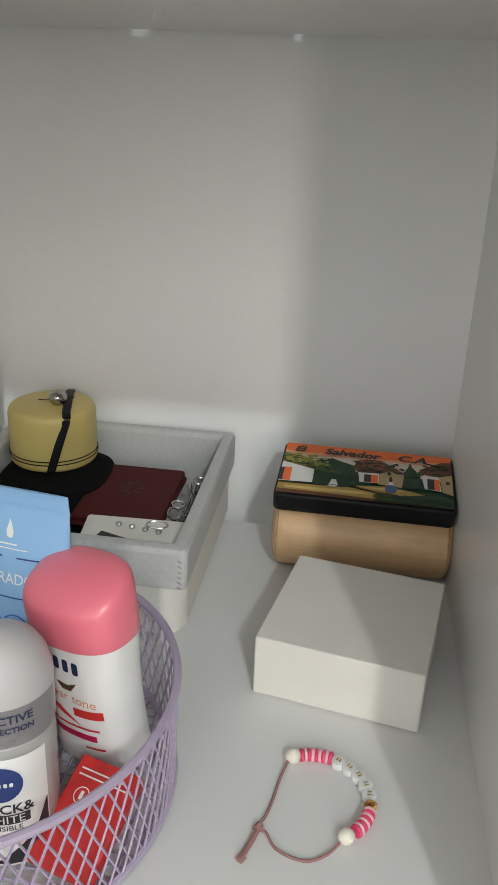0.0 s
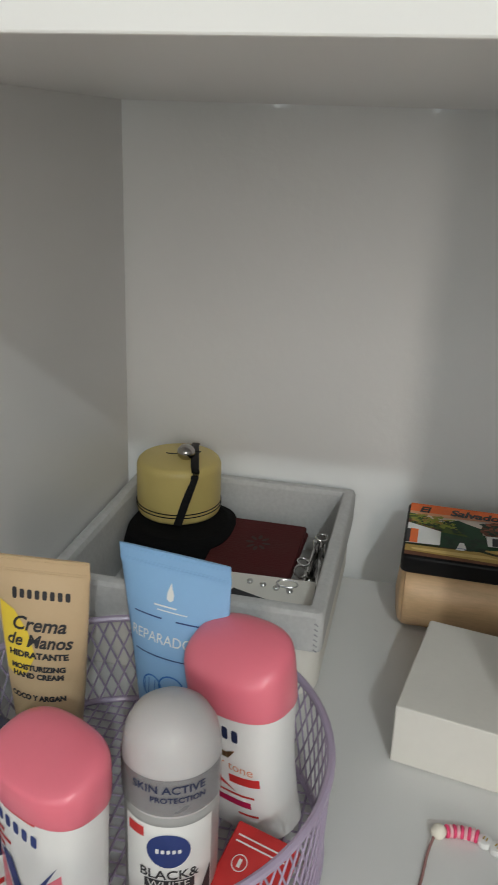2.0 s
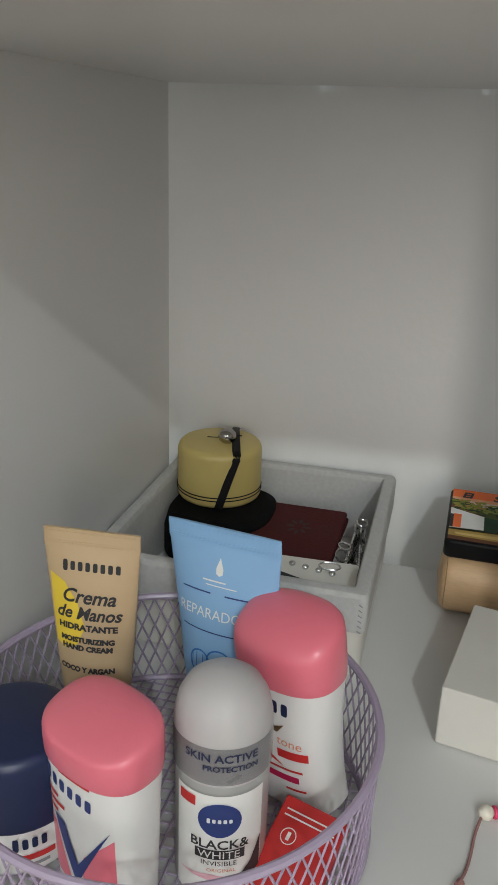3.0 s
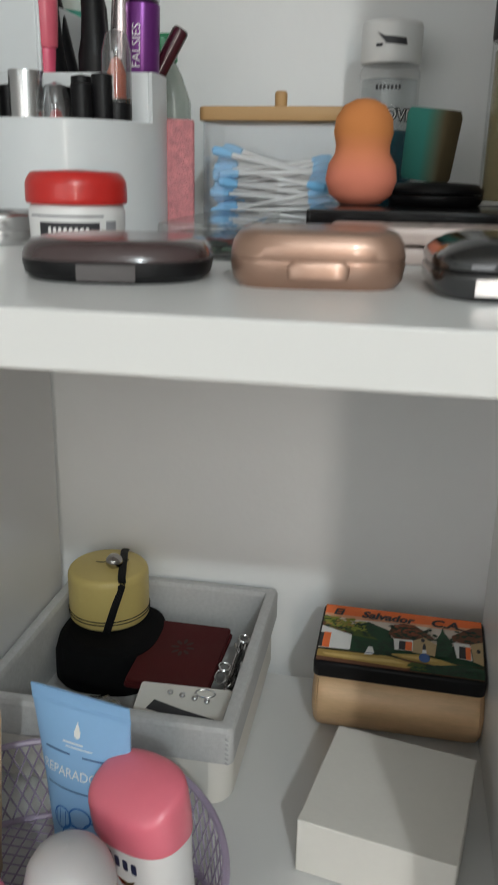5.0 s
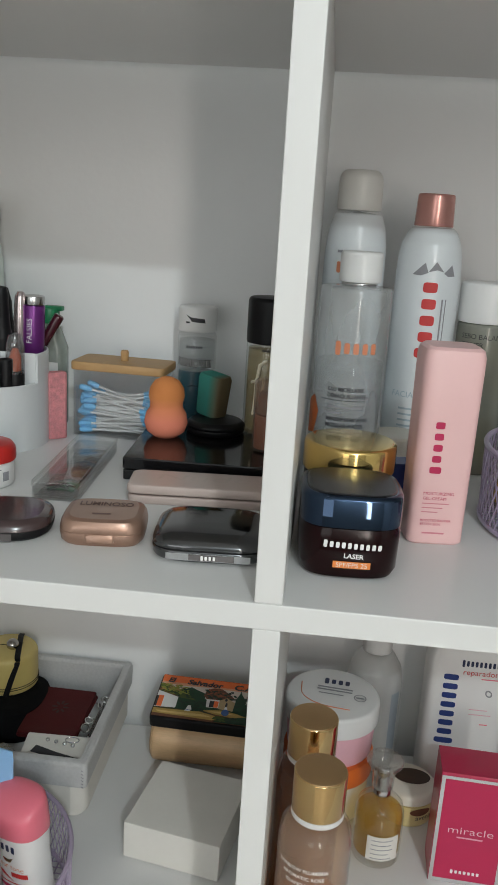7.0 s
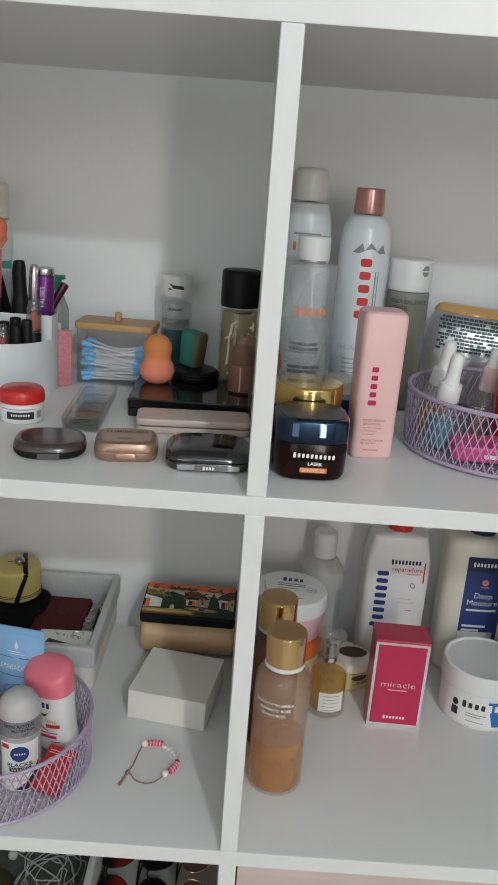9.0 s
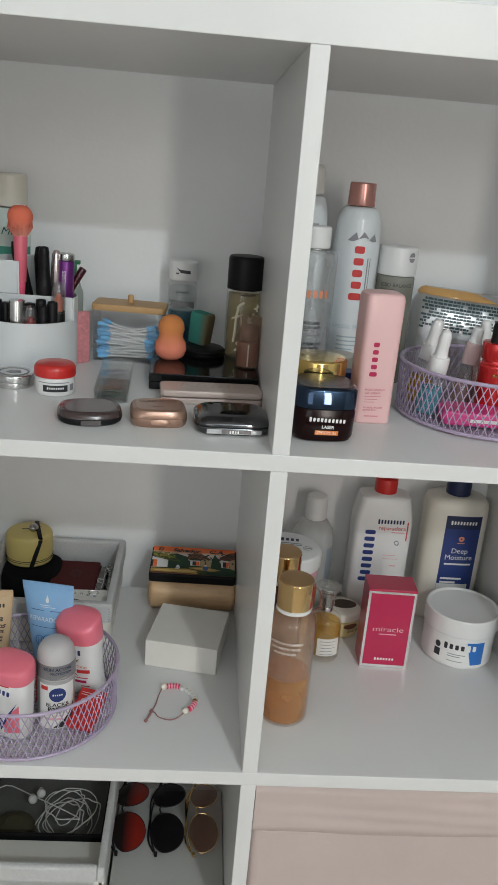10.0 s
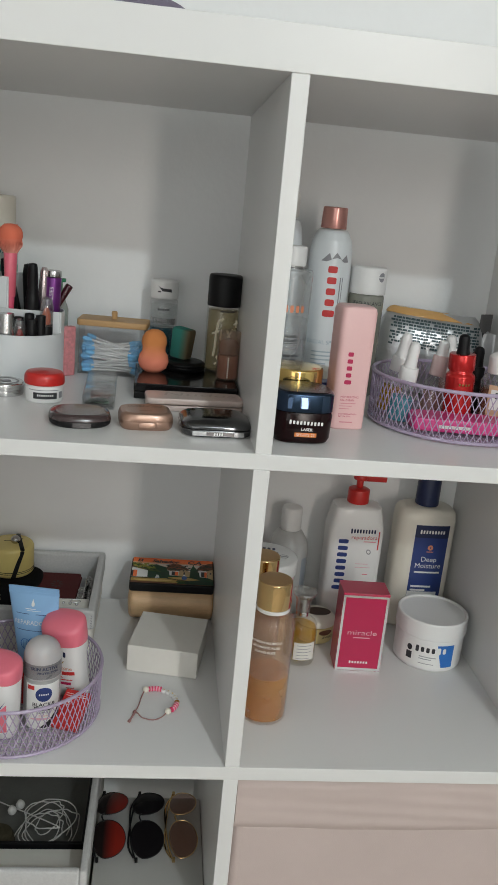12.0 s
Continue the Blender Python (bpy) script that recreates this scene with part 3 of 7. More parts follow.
part("range_word", word("WHITE", 0.0056, 0.002, 0.0292, on_cyl(0.0199)), WHITETXT, r)
part("sub_text", word("ORIGINAL", 0.0026, 0.003, 0.0207, f2), PEACH_P, r)
part("tag", rect(-0.016, -0.008, 0.053, 0.058, f2), RED_P, r)
part("pink_wave", shape([(-0.016, 0.016), (-0.002, 0.0185), (0.014, 0.016), (-0.002, 0.0150)], f2), PINK_JAR, r)
part("black_swoosh", shape([(-0.003, 0.005), (0.0205, 0.005), (0.0205, 0.034), (0.0165, 0.024), (0.009, 0.015)], f2), DARKTXT, r)
part("cap_band", rect(-0.030, 0.030, 0.0660, 0.0840, on_cyl(0.0199), 32, 2), clear("grey_band", (0.72, 0.72, 0.73), 0.35, (0.42, 0.42, 0.43), 0.2), r)
part("cap_text", joined(word("SKIN ACTIVE", 0.0052, 0.002, 0.0792, on_cyl(0.0202), bold=0.0001), word("PROTECTION", 0.0036, 0.006, 0.0742, on_cyl(0.0202), bold=0.0001)), NAVY, r)


def squeeze_tube(m, hw, h, mat_body, mat_cap, label):
    """Cosmetic tube standing on its cap, flat crimped seam on top."""
    t = thing("cream_tube", m, label, "tube", "cream tubes")
    w0 = hw * 0.66
    body = [(0.018, w0, w0, 2), (0.03, w0 * 1.02, w0 * 0.98, 2), (h * 0.45, hw * 0.80, w0 * 0.72, 2), (h * 0.75, hw * 0.93, w0 * 0.34, 2), (h * 0.92, hw * 0.99, 0.0016, 2.5), (h * 0.93, hw, 0.0009, 4), (h, hw, 0.0008, 4)]
    part("body", loft(body, 56), mat_body, t)
    part("cap", lathe([(0.0, 0.0), (w0 * 0.86, 0.0), (w0 * 0.92, 0.018), (0.0, 0.018)]), mat_cap, t)
    part("seam", joined(*[loft([(h * 0.935 + 0.0012 * k, hw * 1.002, 0.0011, 4), (h * 0.935 + 0.0012 * k + 0.0006, hw * 1.002, 0.0011, 4)], 56) for k in (0, 1, int(h * 0.06 / 0.0012) - 1)]), mat_body, t)
    return t, on_loft(body)


t, f = squeeze_tube(pose(-0.2912, 0.1245, BASKET_Z - 0.0015, 0, 0, 4), 0.0239, 0.1245, TAN, TAN, "tan hand cream tube standing on its cap")
each("mark_block", mark(8, 0.030, 0.0062, 0.0005, 0.1065, f), DARKTXT, t)
part("yellow_spot", shape([(-0.0205, 0.102), (-0.013, 0.098), (-0.006, 0.088), (-0.002, 0.076), (-0.006, 0.067), (-0.012, 0.064), (-0.0175, 0.066), (-0.0195, 0.085)], f), YELLOW_P, t)
part("title_text", joined(*[word(s, z, -0.001, v, lambda u, w, f=f: tuple(Vector(f(u, w)) - Vector((0, 0.0002, 0))), shear=k, wide=q, bold=0.00022) for s, z, v, k, q in
                            (("Crema", 0.0098, 0.0915, 0.3, 1.0), ("de Manos", 0.0088, 0.0830, 0.3, 0.95), ("HIDRATANTE", 0.0042, 0.0760, 0, 1.15), ("MOISTURIZING", 0.0036, 0.0695, 0, 1.1), ("HAND CREAM", 0.0036, 0.0655, 0, 1.1), ("COCO Y ARGAN", 0.0036, 0.0545, 0, 1.0))]), DARKTXT, t)
t, f = squeeze_tube(pose(-0.2237, 0.139, BASKET_Z - 0.0018, 0, 0, -16) @ pose(0, 0, 0.001, 0, -4, 0), 0.0312, 0.1265, SKYBLUE, WHITE, "light blue repair cream tube standing on its cap")
part("title_text", word("REPARADORA", 0.0072, 0.000, 0.0845, f), WHITETXT, t)
part("drop_mark", joined(shape([(0.000, 0.1125), (0.002, 0.107), (0.0018, 0.1045), (0, 0.1035), (-0.0018, 0.1045), (-0.0020, 0.107)], f), rect(-0.009, 0.004, 0.1005, 0.1012, f), rect(-0.007, 0.010, 0.0985, 0.0990, f)), WHITETXT, t)
part("fine_rules", joined(rect(-0.021, -0.004, 0.0945, 0.0952, f), rect(0.004, 0.022, 0.0945, 0.0952, f), rect(-0.020, 0.021, 0.0755, 0.0761, f)), NAVY_L, t)
part("fruit_drawing", joined(*[oval(u, v, a, b, f, 0.86) for u, v, a, b in ((-0.008, 0.060, 0.0062, 0.006), (0.003, 0.0625, 0.007, 0.0055), (-0.001, 0.052, 0.007, 0.006), (0.011, 0.056, 0.006, 0.0055))],
     *[rect(-0.008 + 0.005 * math.cos(k), -0.008 + 0.0005 + 0.005 * math.cos(k), 0.056, 0.064, f, 1, 3) for k in (0.4, 1.2, 2.0, 2.8)]), BLUE_P, t)

# navy-lidded jar
j = thing("ointment_jar", pose(-0.3025, 0.0640, BASKET_Z, 0, 0, 24) @ Matrix.Scale(0.89, 4), "white ointment jar with a tall wide navy lid", "jar")
part("body", lathe([(0.0, 0.0), (0.030, 0.0), (0.0312, 0.003), (0.0312, 0.030), (0.0, 0.030)]), WHITE, j)
part("lid", lathe([(0.0305, 0.0265), (0.0330, 0.0275), (0.0332, 0.030), (0.0325, 0.0635), (0.0295, 0.0675), (0.0, 0.0680)], r=0.002), NAVY, j, "tall navy lid")
f = on_cyl(0.0314)
each("mark_block", mark(4, 0.018, 0.0085, 0.008, 0.0195, f), NAVY, j)
part("tag", rect(-0.001, 0.020, 0.0095, 0.0128, f), RED_P, j)
part("small_print", joined(lines(-0.030, 0.024, 0.0034, 0.0010, f, (0.018, 0.016, 0.017, 0.014, 0.018)), lines(0.003, 0.0065, 0.005, 0.0020, f, (0.014,))), GREYTXT, j)

# red packets pushed between the bottles
for x, y, a, tilt, lab in ((-0.1835, 0.0500, -18, -63, "red medicine packet leaning in the basket"), (-0.222, 0.098, 10, -24, "red paper packet between the bottles")):
    p = thing("red_packet", pose(x, y, BASKET_Z, 0, 0, a) @ pose(0, 0, 0.0012, tilt, 0, 0), lab, "packet", "red packets")
    part("carton", slab(0.0150, 0.0035, 0.0, 0.046, 0.001, 0.0008), RED_P, p)
    f = on_flat(-0.0035)
    part("emblem", joined(oval(-0.006, 0.030, 0.0036, 0.0036, f, 0.88), rect(-0.0068, -0.0052, 0.0282, 0.0318, f, 2, 2)), WHITETXT, p)
    part("small_print", lines(-0.012, 0.0405, 0.0026, 0.0007, f, (0.022, 0.024)), WHITETXT, p)

# white box
w = thing("white_box", pose(-0.0700, 0.2185, SHELF_M, 0, 0, -10.5), "plain white cardboard box with a lift-off lid", "box")
part("base", slab(0.0435, 0.0442, 0.0, 0.0300, 0.0012, 0.0006), CARD_W, w)
part("lid", slab(0.0448, 0.0455, 0.0008, 0.0368, 0.0012, 0.0009), CARD_W, w)

# wooden roll and painted box on it
roll = thing("wooden_roll", pose(-0.0675, 0.3280, SHELF_M), "pale turned wooden cylinder lying on its side", "box")
part("barrel", moved(lathe([(0.0, -0.0562), (0.0244, -0.0562), (0.0250, -0.0520), (0.0250, 0.0520), (0.0244, 0.0562), (0.0, 0.0562)], 64, 0.0008), pose(0, 0, 0.0250, 0, 90, 0)), PALEWOOD, roll)
for k in (0, 180):
    part("rounded_end", moved(lathe([(0.0, 0.0563), (0.0242, 0.0563), (0.0210, 0.0588), (0.0140, 0.0606), (0.0, 0.0618)], 64, 0.0010), pose(0, 0, 0.0250, 0, 90 + k, 0)), ENDGRAIN, roll, "turned end showing the grain")
pb = thing("painted_box", pose(-0.0678, 0.3400, SHELF_M + 0.0520) @ pose(0, 0, 0, 8, 0, -1.5), "black wooden box with a hand-painted village scene on its lid", "souvenir box")
part("box_body", slab(0.0592, 0.0340, 0.0, 0.0135, 0.004, 0.0018), BLACK, pb)
L, W = 0.0575, 0.0318
lay = lambda k: (lambda a, b: on_top(0.0135, 0.0002 + 0.0002 * k)(-L + 2 * L * a, W - 2 * W * b))      # a across, b down the lid
paint = lambda name, c, v=0.25: mat(name, c, 0.42, var=v, scale=110, bump=0.1, bscale=700)
SKYP, WALLP, OCHRE = paint("sky_paint", (0.80, 0.68, 0.60), 0.08), paint("white_wall_paint", (0.80, 0.80, 0.78), 0.06), paint("plaster_paint", (0.50, 0.36, 0.19), 0.2)
LIME, DARKG = paint("lime_paint", (0.30, 0.34, 0.05)), paint("deep_green_paint", (0.008, 0.035, 0.015))
BLEND = paint("peach_sky_paint", (0.88, 0.42, 0.24), 0.1)
part("sky", rect(0.0, 1.0, 0.0, 0.55, lay(0)), SKYP, pb)
part("sunset_band", shape([(0.0, 0.0), (1.0, 0.0), (1.0, 0.13), (0.80, 0.15), (0.60, 0.17), (0.40, 0.15), (0.18, 0.17), (0.0, 0.16)], lay(2)), ORANGE_PAINT, pb)
part("sunset_fade", shape([(0.0, 0.10), (1.0, 0.10), (1.0, 0.20), (0.70, 0.21), (0.45, 0.20), (0.20, 0.23), (0.0, 0.20)], lay(1)), BLEND, pb)
part("meadow", rect(0.0, 1.0, 0.50, 0.82, lay(1)), GREEN_D, pb)
part("earth", rect(0.0, 1.0, 0.78, 1.0, lay(1)), BROWN_PAINT, pb)
each("hill", (shape([(0.18, 0.42), (0.24, 0.30), (0.29, 0.245), (0.35, 0.30), (0.43, 0.36), (0.44, 0.55), (0.20, 0.55)], lay(2)), shape([(0.15, 0.40), (0.20, 0.31), (0.26, 0.36), (0.30, 0.50), (0.18, 0.52)], lay(3))), GREEN_D, pb)
each("olive_field", (shape([(0.0, 0.22), (0.08, 0.24), (0.18, 0.33), (0.30, 0.46), (0.36, 0.56), (0.15, 0.52), (0.0, 0.42)], lay(4)),), GREEN_L, pb)
each("path_paint", (shape([(0.0, 0.83), (0.20, 0.82), (0.42, 0.80), (0.56, 0.86), (0.60, 0.93), (0.54, 0.965), (0.25, 0.95), (0.0, 0.94)], lay(3)), shape([(0.42, 0.76), (0.62, 0.71), (0.76, 0.76), (0.86, 0.82), (0.72, 0.86), (0.55, 0.82)], lay(3))), YEL_PAINT, pb)
each("path_light", (shape([(0.03, 0.88), (0.25, 0.87), (0.46, 0.86), (0.54, 0.90), (0.30, 0.925), (0.05, 0.915)], lay(4)), shape([(0.50, 0.775), (0.62, 0.745), (0.74, 0.79), (0.62, 0.80)], lay(4))), paint("straw_paint", (0.66, 0.48, 0.18), 0.12), pb)
each("roof", (shape([(0.42, 0.42), (0.44, 0.27), (0.50, 0.215), (0.58, 0.22), (0.64, 0.30), (0.71, 0.42), (0.66, 0.50), (0.46, 0.50)], lay(5)), shape([(0.81, 0.33), (0.88, 0.22), (0.94, 0.14), (1.0, 0.12), (1.0, 0.40), (0.93, 0.46), (0.82, 0.41)], lay(5)), shape([(0.0, 0.34), (0.19, 0.50), (0.20, 0.53), (0.0, 0.42)], lay(5))), BROWN_PAINT, pb)
each("tree", (shape([(0.72, 0.42), (0.745, 0.30), (0.755, 0.20), (0.77, 0.30), (0.81, 0.42), (0.82, 0.70), (0.72, 0.72)], lay(5)), shape([(0.56, 1.0), (0.60, 0.86), (0.70, 0.88), (0.80, 0.83), (0.90, 0.80), (1.0, 0.84), (1.0, 1.0)], lay(5)), shape([(0.20, 0.80), (0.19, 0.60), (0.26, 0.50), (0.36, 0.54), (0.45, 0.48), (0.46, 0.72), (0.40, 0.80)], lay(3))), GREEN_D, pb)
each("house_wall", (shape([(0.0, 0.42), (0.195, 0.53), (0.195, 0.79), (0.0, 0.81)], lay(6)), shape([(0.455, 0.50), (0.575, 0.49), (0.575, 0.68), (0.465, 0.69)], lay(6)), shape([(0.82, 0.44), (0.92, 0.44), (0.935, 0.72), (0.84, 0.70)], lay(6))), WALLP, pb)
each("house_side", (shape([(0.575, 0.50), (0.64, 0.42), (0.72, 0.52), (0.71, 0.72), (0.575, 0.70)], lay(6)), shape([(0.925, 0.44), (1.0, 0.38), (1.0, 0.78), (0.94, 0.73)], lay(6))), OCHRE, pb)
each("door", (rect(0.02, 0.065, 0.54, 0.80, lay(7), 2, 2), rect(0.53, 0.57, 0.53, 0.68, lay(7), 2, 2), rect(0.895, 0.925, 0.50, 0.71, lay(7), 2, 2)), ORANGE_PAINT, pb)
each("dark_opening", (rect(0.0, 0.02, 0.55, 0.80, lay(7), 2, 2), rect(0.49, 0.53, 0.53, 0.68, lay(7), 2, 2), rect(0.855, 0.895, 0.50, 0.70, lay(7), 2, 2), oval(0.972, 0.55, 0.012, 0.035, lay(7)), oval(0.635, 0.475, 0.012, 0.035, lay(7)), oval(0.645, 0.60, 0.010, 0.07, lay(7)), oval(0.317, 0.72, 0.007, 0.05, lay(7))), DARKTXT, pb)
each("village_shape", (shape([(0.295, 0.78), (0.305, 0.70), (0.33, 0.70), (0.345, 0.80), (0.33, 0.84), (0.285, 0.84)], lay(8)), shape([(0.632, 0.70), (0.636, 0.64), (0.655, 0.64), (0.662, 0.70)], lay(8))), WALLP, pb)
each("village_shape", (oval(0.648, 0.775, 0.034, 0.075, lay(8)), rect(0.288, 0.343, 0.805, 0.815, lay(9), 2, 1)), BLUE_PAINT, pb)
brush = random.Random(21)
def dabs(n, a0, a1, b0, b1, size, k):
    out = []
    for i in range(n):
        a, b, r = brush.uniform(a0, a1), brush.uniform(b0, b1), size * brush.uniform(0.5, 1.2)
        out.append(oval(a, b, r * 0.55, r * 0.9, lay(k), n=8, rot=brush.uniform(-70, 70)))
    return joined(*out)
for name, g, m in (("leaf_texture", dabs(60, 0.01, 0.30, 0.24, 0.46, 0.026, 5), LIME), ("leaf_texture", dabs(45, 0.02, 0.34, 0.28, 0.52, 0.020, 5.4), DARKG), ("leaf_texture", dabs(26, 0.02, 0.22, 0.24, 0.40, 0.020, 5.6), YEL_PAINT),
                   ("leaf_texture", dabs(50, 0.22, 0.46, 0.56, 0.80, 0.028, 4), DARKG), ("leaf_texture", dabs(70, 0.60, 0.99, 0.86, 0.99, 0.026, 6), DARKG), ("leaf_texture", dabs(24, 0.56, 0.66, 0.88, 0.98, 0.022, 6.4), GREEN_L),
                   ("leaf_texture", dabs(40, 0.70, 0.83, 0.36, 0.72, 0.024, 5.4), DARKG), ("thatch_texture", dabs(60, 0.43, 0.68, 0.27, 0.48, 0.024, 5.6), DARKG), ("thatch_texture", dabs(30, 0.84, 0.99, 0.20, 0.42, 0.024, 5.6), DARKG), ("thatch_texture", dabs(34, 0.45, 0.62, 0.23, 0.40, 0.020, 5.8), paint("rust_paint", (0.34, 0.09, 0.04)))):
    tagged(part(name, g, m, pb), kind="stuff")
f6 = on_top(0.0135, 0.0018)
part("painted_text", joined(word("El", 0.0098, -0.0475, 0.0225, f6, -1, shear=0.2, bold=0.0004), word("Salvador", 0.0105, -0.0110, 0.0222, f6, -1, shear=0.2, wide=1.05, bold=0.0004), word("C.A", 0.0110, 0.0305, 0.0220, f6, -2, shear=0.2, wide=1.15, bold=0.0004), sweep([f6(0.0385, 0.0195), f6(0.046, 0.0175), f6(0.050, 0.0165)], 0.0005, 5)), DARKTXT, pb)

# bead bracelet lying open
br = thing("bead_bracelet", pose(-0.084, 0.113, SHELF_M), "bead bracelet with pink, white and gold beads on a mauve cord", "bracelet")
BR = 0.0255
ang = lambda a, z=0.0032: (BR * math.cos(radians(a)), BR * math.sin(radians(a)), z)


def bead(name, a, geo, material, z):
    ob = part(name, geo, material, br)
    x, y, _ = ang(a)
    ob.matrix_basis = pose(x, y, z, 0, 0, a)
    return ob


BALL = lathe([(0.0008, -0.0038), (0.002, -0.0034), (0.0034, -0.0018), (0.0039, 0.0), (0.0034, 0.0018), (0.002, 0.0034), (0.0008, 0.0038)], 20, 0)
BALL = moved(BALL, pose(0, 0, 0, 90, 0, 0))
DISC = moved(lathe([(0.0006, -0.0008), (0.0030, -0.0008), (0.0033, 0.0), (0.0030, 0.0008), (0.0006, 0.0008)], 18, 0.0003), pose(0, 0, 0, 90, 0, 0))
COIN = moved(lathe([(0.0, -0.0018), (0.0034, -0.0018), (0.0036, 0.0), (0.0034, 0.0018), (0.0, 0.0018)], 20, 0.0004), pose(0, 0, 0))
for a in (118, -54):
    bead("cream_bead", a, BALL, PEARL, 0.0039)
for i, a in enumerate([108 - 4.0 * k for k in range(9)] + [-12 - 4.1 * k for k in range(8)]):
    bead("clay_bead", a, DISC, BEADPINK if i % 2 == 0 else BEADPALE, 0.0034)
for a in (67, 53, 39, 25, 12):
    ob = bead("letter_bead", a, COIN, WHITE, 0.0022)
    q = part("gold_sign", joined(rect(-0.0012, 0.0012, -0.0012, -0.0005, on_top(0.0018, 0.0002)), rect(-0.0008, 0.0014, 0.0004, 0.0011, on_top(0.0018, 0.0002))), GOLD_B, ob)
bead("gold_bead", -3, DISC, GOLD_B, 0.0034)
cord = smooth_line([ang(122), (-0.0168, 0.010, 0.0016), (-0.0190, -0.004, 0.0012), (-0.0212, -0.0135, 0.0012), (-0.0240, -0.0215, 0.0018), (-0.0200, -0.0225, 0.0016), (-0.0143, -0.0300, 0.0010), (-0.0020, -0.0338, 0.0010), (0.0075, -0.0290, 0.0014), ang(-57)], 8)
part("cord", sweep(cord, 0.0007, 6), CORD, br)
part("inner_cord", sweep([ang(a) for a in range(118, -56, -6)], 0.0006, 6), CORD, br)
part("knot_tail", joined(sweep(smooth_line([(-0.0235, -0.0210, 0.0020), (-0.0255, -0.0280, 0.0016), (-0.0285, -0.0365, 0.0016)], 5), 0.0013, 8), sweep([(-0.0280, -0.0360, 0.0016), (-0.0295, -0.0385, 0.0012)], 0.0019, 6), sweep([(-0.0228, -0.0195, 0.0022), (-0.0244, -0.0222, 0.0022)], 0.0019, 8)), CORD, br)

# grey fabric box with keepsakes
GX0, GX1, GY0, GY1, GZ = -0.3415, -0.1670, 0.219, 0.404, SHELF_M
gb = thing("storage_box", pose(0, 0, 0), "white box lined with grey fabric folded over its rim", "box", "fabric-lined boxes")
GW, GD, GC = (GX1 - GX0) / 2, (GY1 - GY0) / 2, pose((GX0 + GX1) / 2, (GY0 + GY1) / 2, GZ)
part("shell", joined(moved(slab(GW - 0.004, GD - 0.004, 0.0, 0.004, 0.012, 0.0015), GC), moved(tray_wall(GW - 0.0025, GD - 0.0025, 0.014, [(0.0, 0.003), (0.0, 0.050), (0.0035, 0.050), (0.0035, 0.003)]), GC)), CARD_W, gb)
part("fabric_rim", crumpled(moved(tray_wall(GW, GD, 0.0045, [(0.0006, 0.0355), (0.0, 0.0370), (0.0, 0.0585), (0.0014, 0.0612), (0.0045, 0.0622), (0.0085, 0.0612), (0.0098, 0.0575), (0.0100, 0.0060), (0.0066, 0.0060), (0.0066, 0.0355)]), GC), 0.0006, 0.03), FELT, gb, "grey fabric turned over the rim")
part("fabric_lining", joined(plank(GX0 + 0.008, GX1 - 0.008, GY0 + 0.008, GY1 - 0.008, GZ + 0.004, GZ + 0.008)), FELT, gb)
part("stitching", joined(*[sweep([(GX1 - 0.0030, GY0 + 0.0001, GZ + 0.036 + 0.0035 * k), (GX1 - 0.0050, GY0 - 0.0003, GZ + 0.0375 + 0.0035 * k)], 0.0004, 5) for k in range(6)]), GREYTXT, gb)
pouch = thing("black_pouch", pose(-0.2900, 0.347, GZ + 0.008), "flat black cloth pouch lying in the fabric box", "pouch")
part("pouch_body", loft([(0.0, 0.038, 0.040, 3.0), (0.006, 0.0405, 0.044, 3.0), (0.025, 0.041, 0.044, 2.8), (0.034, 0.039, 0.041, 2.6), (0.037, 0.033, 0.034, 2.4)]), BLACK_M, pouch)
yc = thing("yellow_case", pose(-0.2985, 0.3645, GZ + 0.045) @ Matrix.Scale(0.90, 4, (0, 0, 1)), "round yellow vinyl case with a black strap", "case")
part("case_body", lathe([(0.0, 0.0), (0.0300, 0.0), (0.0318, 0.003), (0.0318, 0.043), (0.0295, 0.0475), (0.0, 0.049)], 48, 0.003), YELLOW, yc)
for z in (0.0072, 0.0100):
    part("black_piping", sweep([(0.0320 * math.cos(2 * math.pi * i / 48), 0.0320 * math.sin(2 * math.pi * i / 48), z) for i in range(48)], 0.0005, 5, True), BLACK, yc)
strap = [(0.0050, 0.0285, 0.0478), (0.0060, 0.0220, 0.0493), (0.0185, -0.0215, 0.0488), (0.0198, -0.0243, 0.0465), (0.0196, -0.0255, 0.0430), (0.0140, -0.0292, 0.0220), (0.0085, -0.0313, 0.0010)]
part("strap", joined(*[sweep([Vector(p) + Vector((k * 0.0011, 0, 0.0003)) for p in strap], 0.0010, 6) for k in (-2, -1, 0, 1, 2)]), BLACK, yc)
part("silver_ball", moved(lathe([(0.0, -0.0055), (0.003, -0.0046), (0.0050, -0.0022), (0.0055, 0.0), (0.0050, 0.0022), (0.003, 0.0046), (0.0, 0.0055)], 24, 0), pose(0.0065, -0.004, 0.0540) @ Matrix.Scale(1.25, 4)), CHROME, yc)
part("ball_loop", sweep(smooth_line([(0.010, 0.004, 0.0515), (0.016, 0.003, 0.0525), (0.004, 0.002, 0.0500), (-0.006, 0.000, 0.0495), (-0.010, -0.001, 0.0500)], 5), 0.0004, 5), BLACK, yc)
wal = thing("wallet", pose(-0.2295, 0.327, GZ + 0.0335, 0, 0, -2) @ pose(0, 0, 0, 2, 0, 0), "dark burgundy leather wallet with an embossed flower", "wallet")
part("lower_flap", slab(0.031, 0.0405, 0.0, 0.0035, 0.003, 0.001), BURGUNDY, wal)
part("upper_flap", moved(slab(0.0305, 0.040, 0.0042, 0.0075, 0.003, 0.001), pose(0, 0, 0, 0, 0, 1.5)), BURGUNDY, wal)
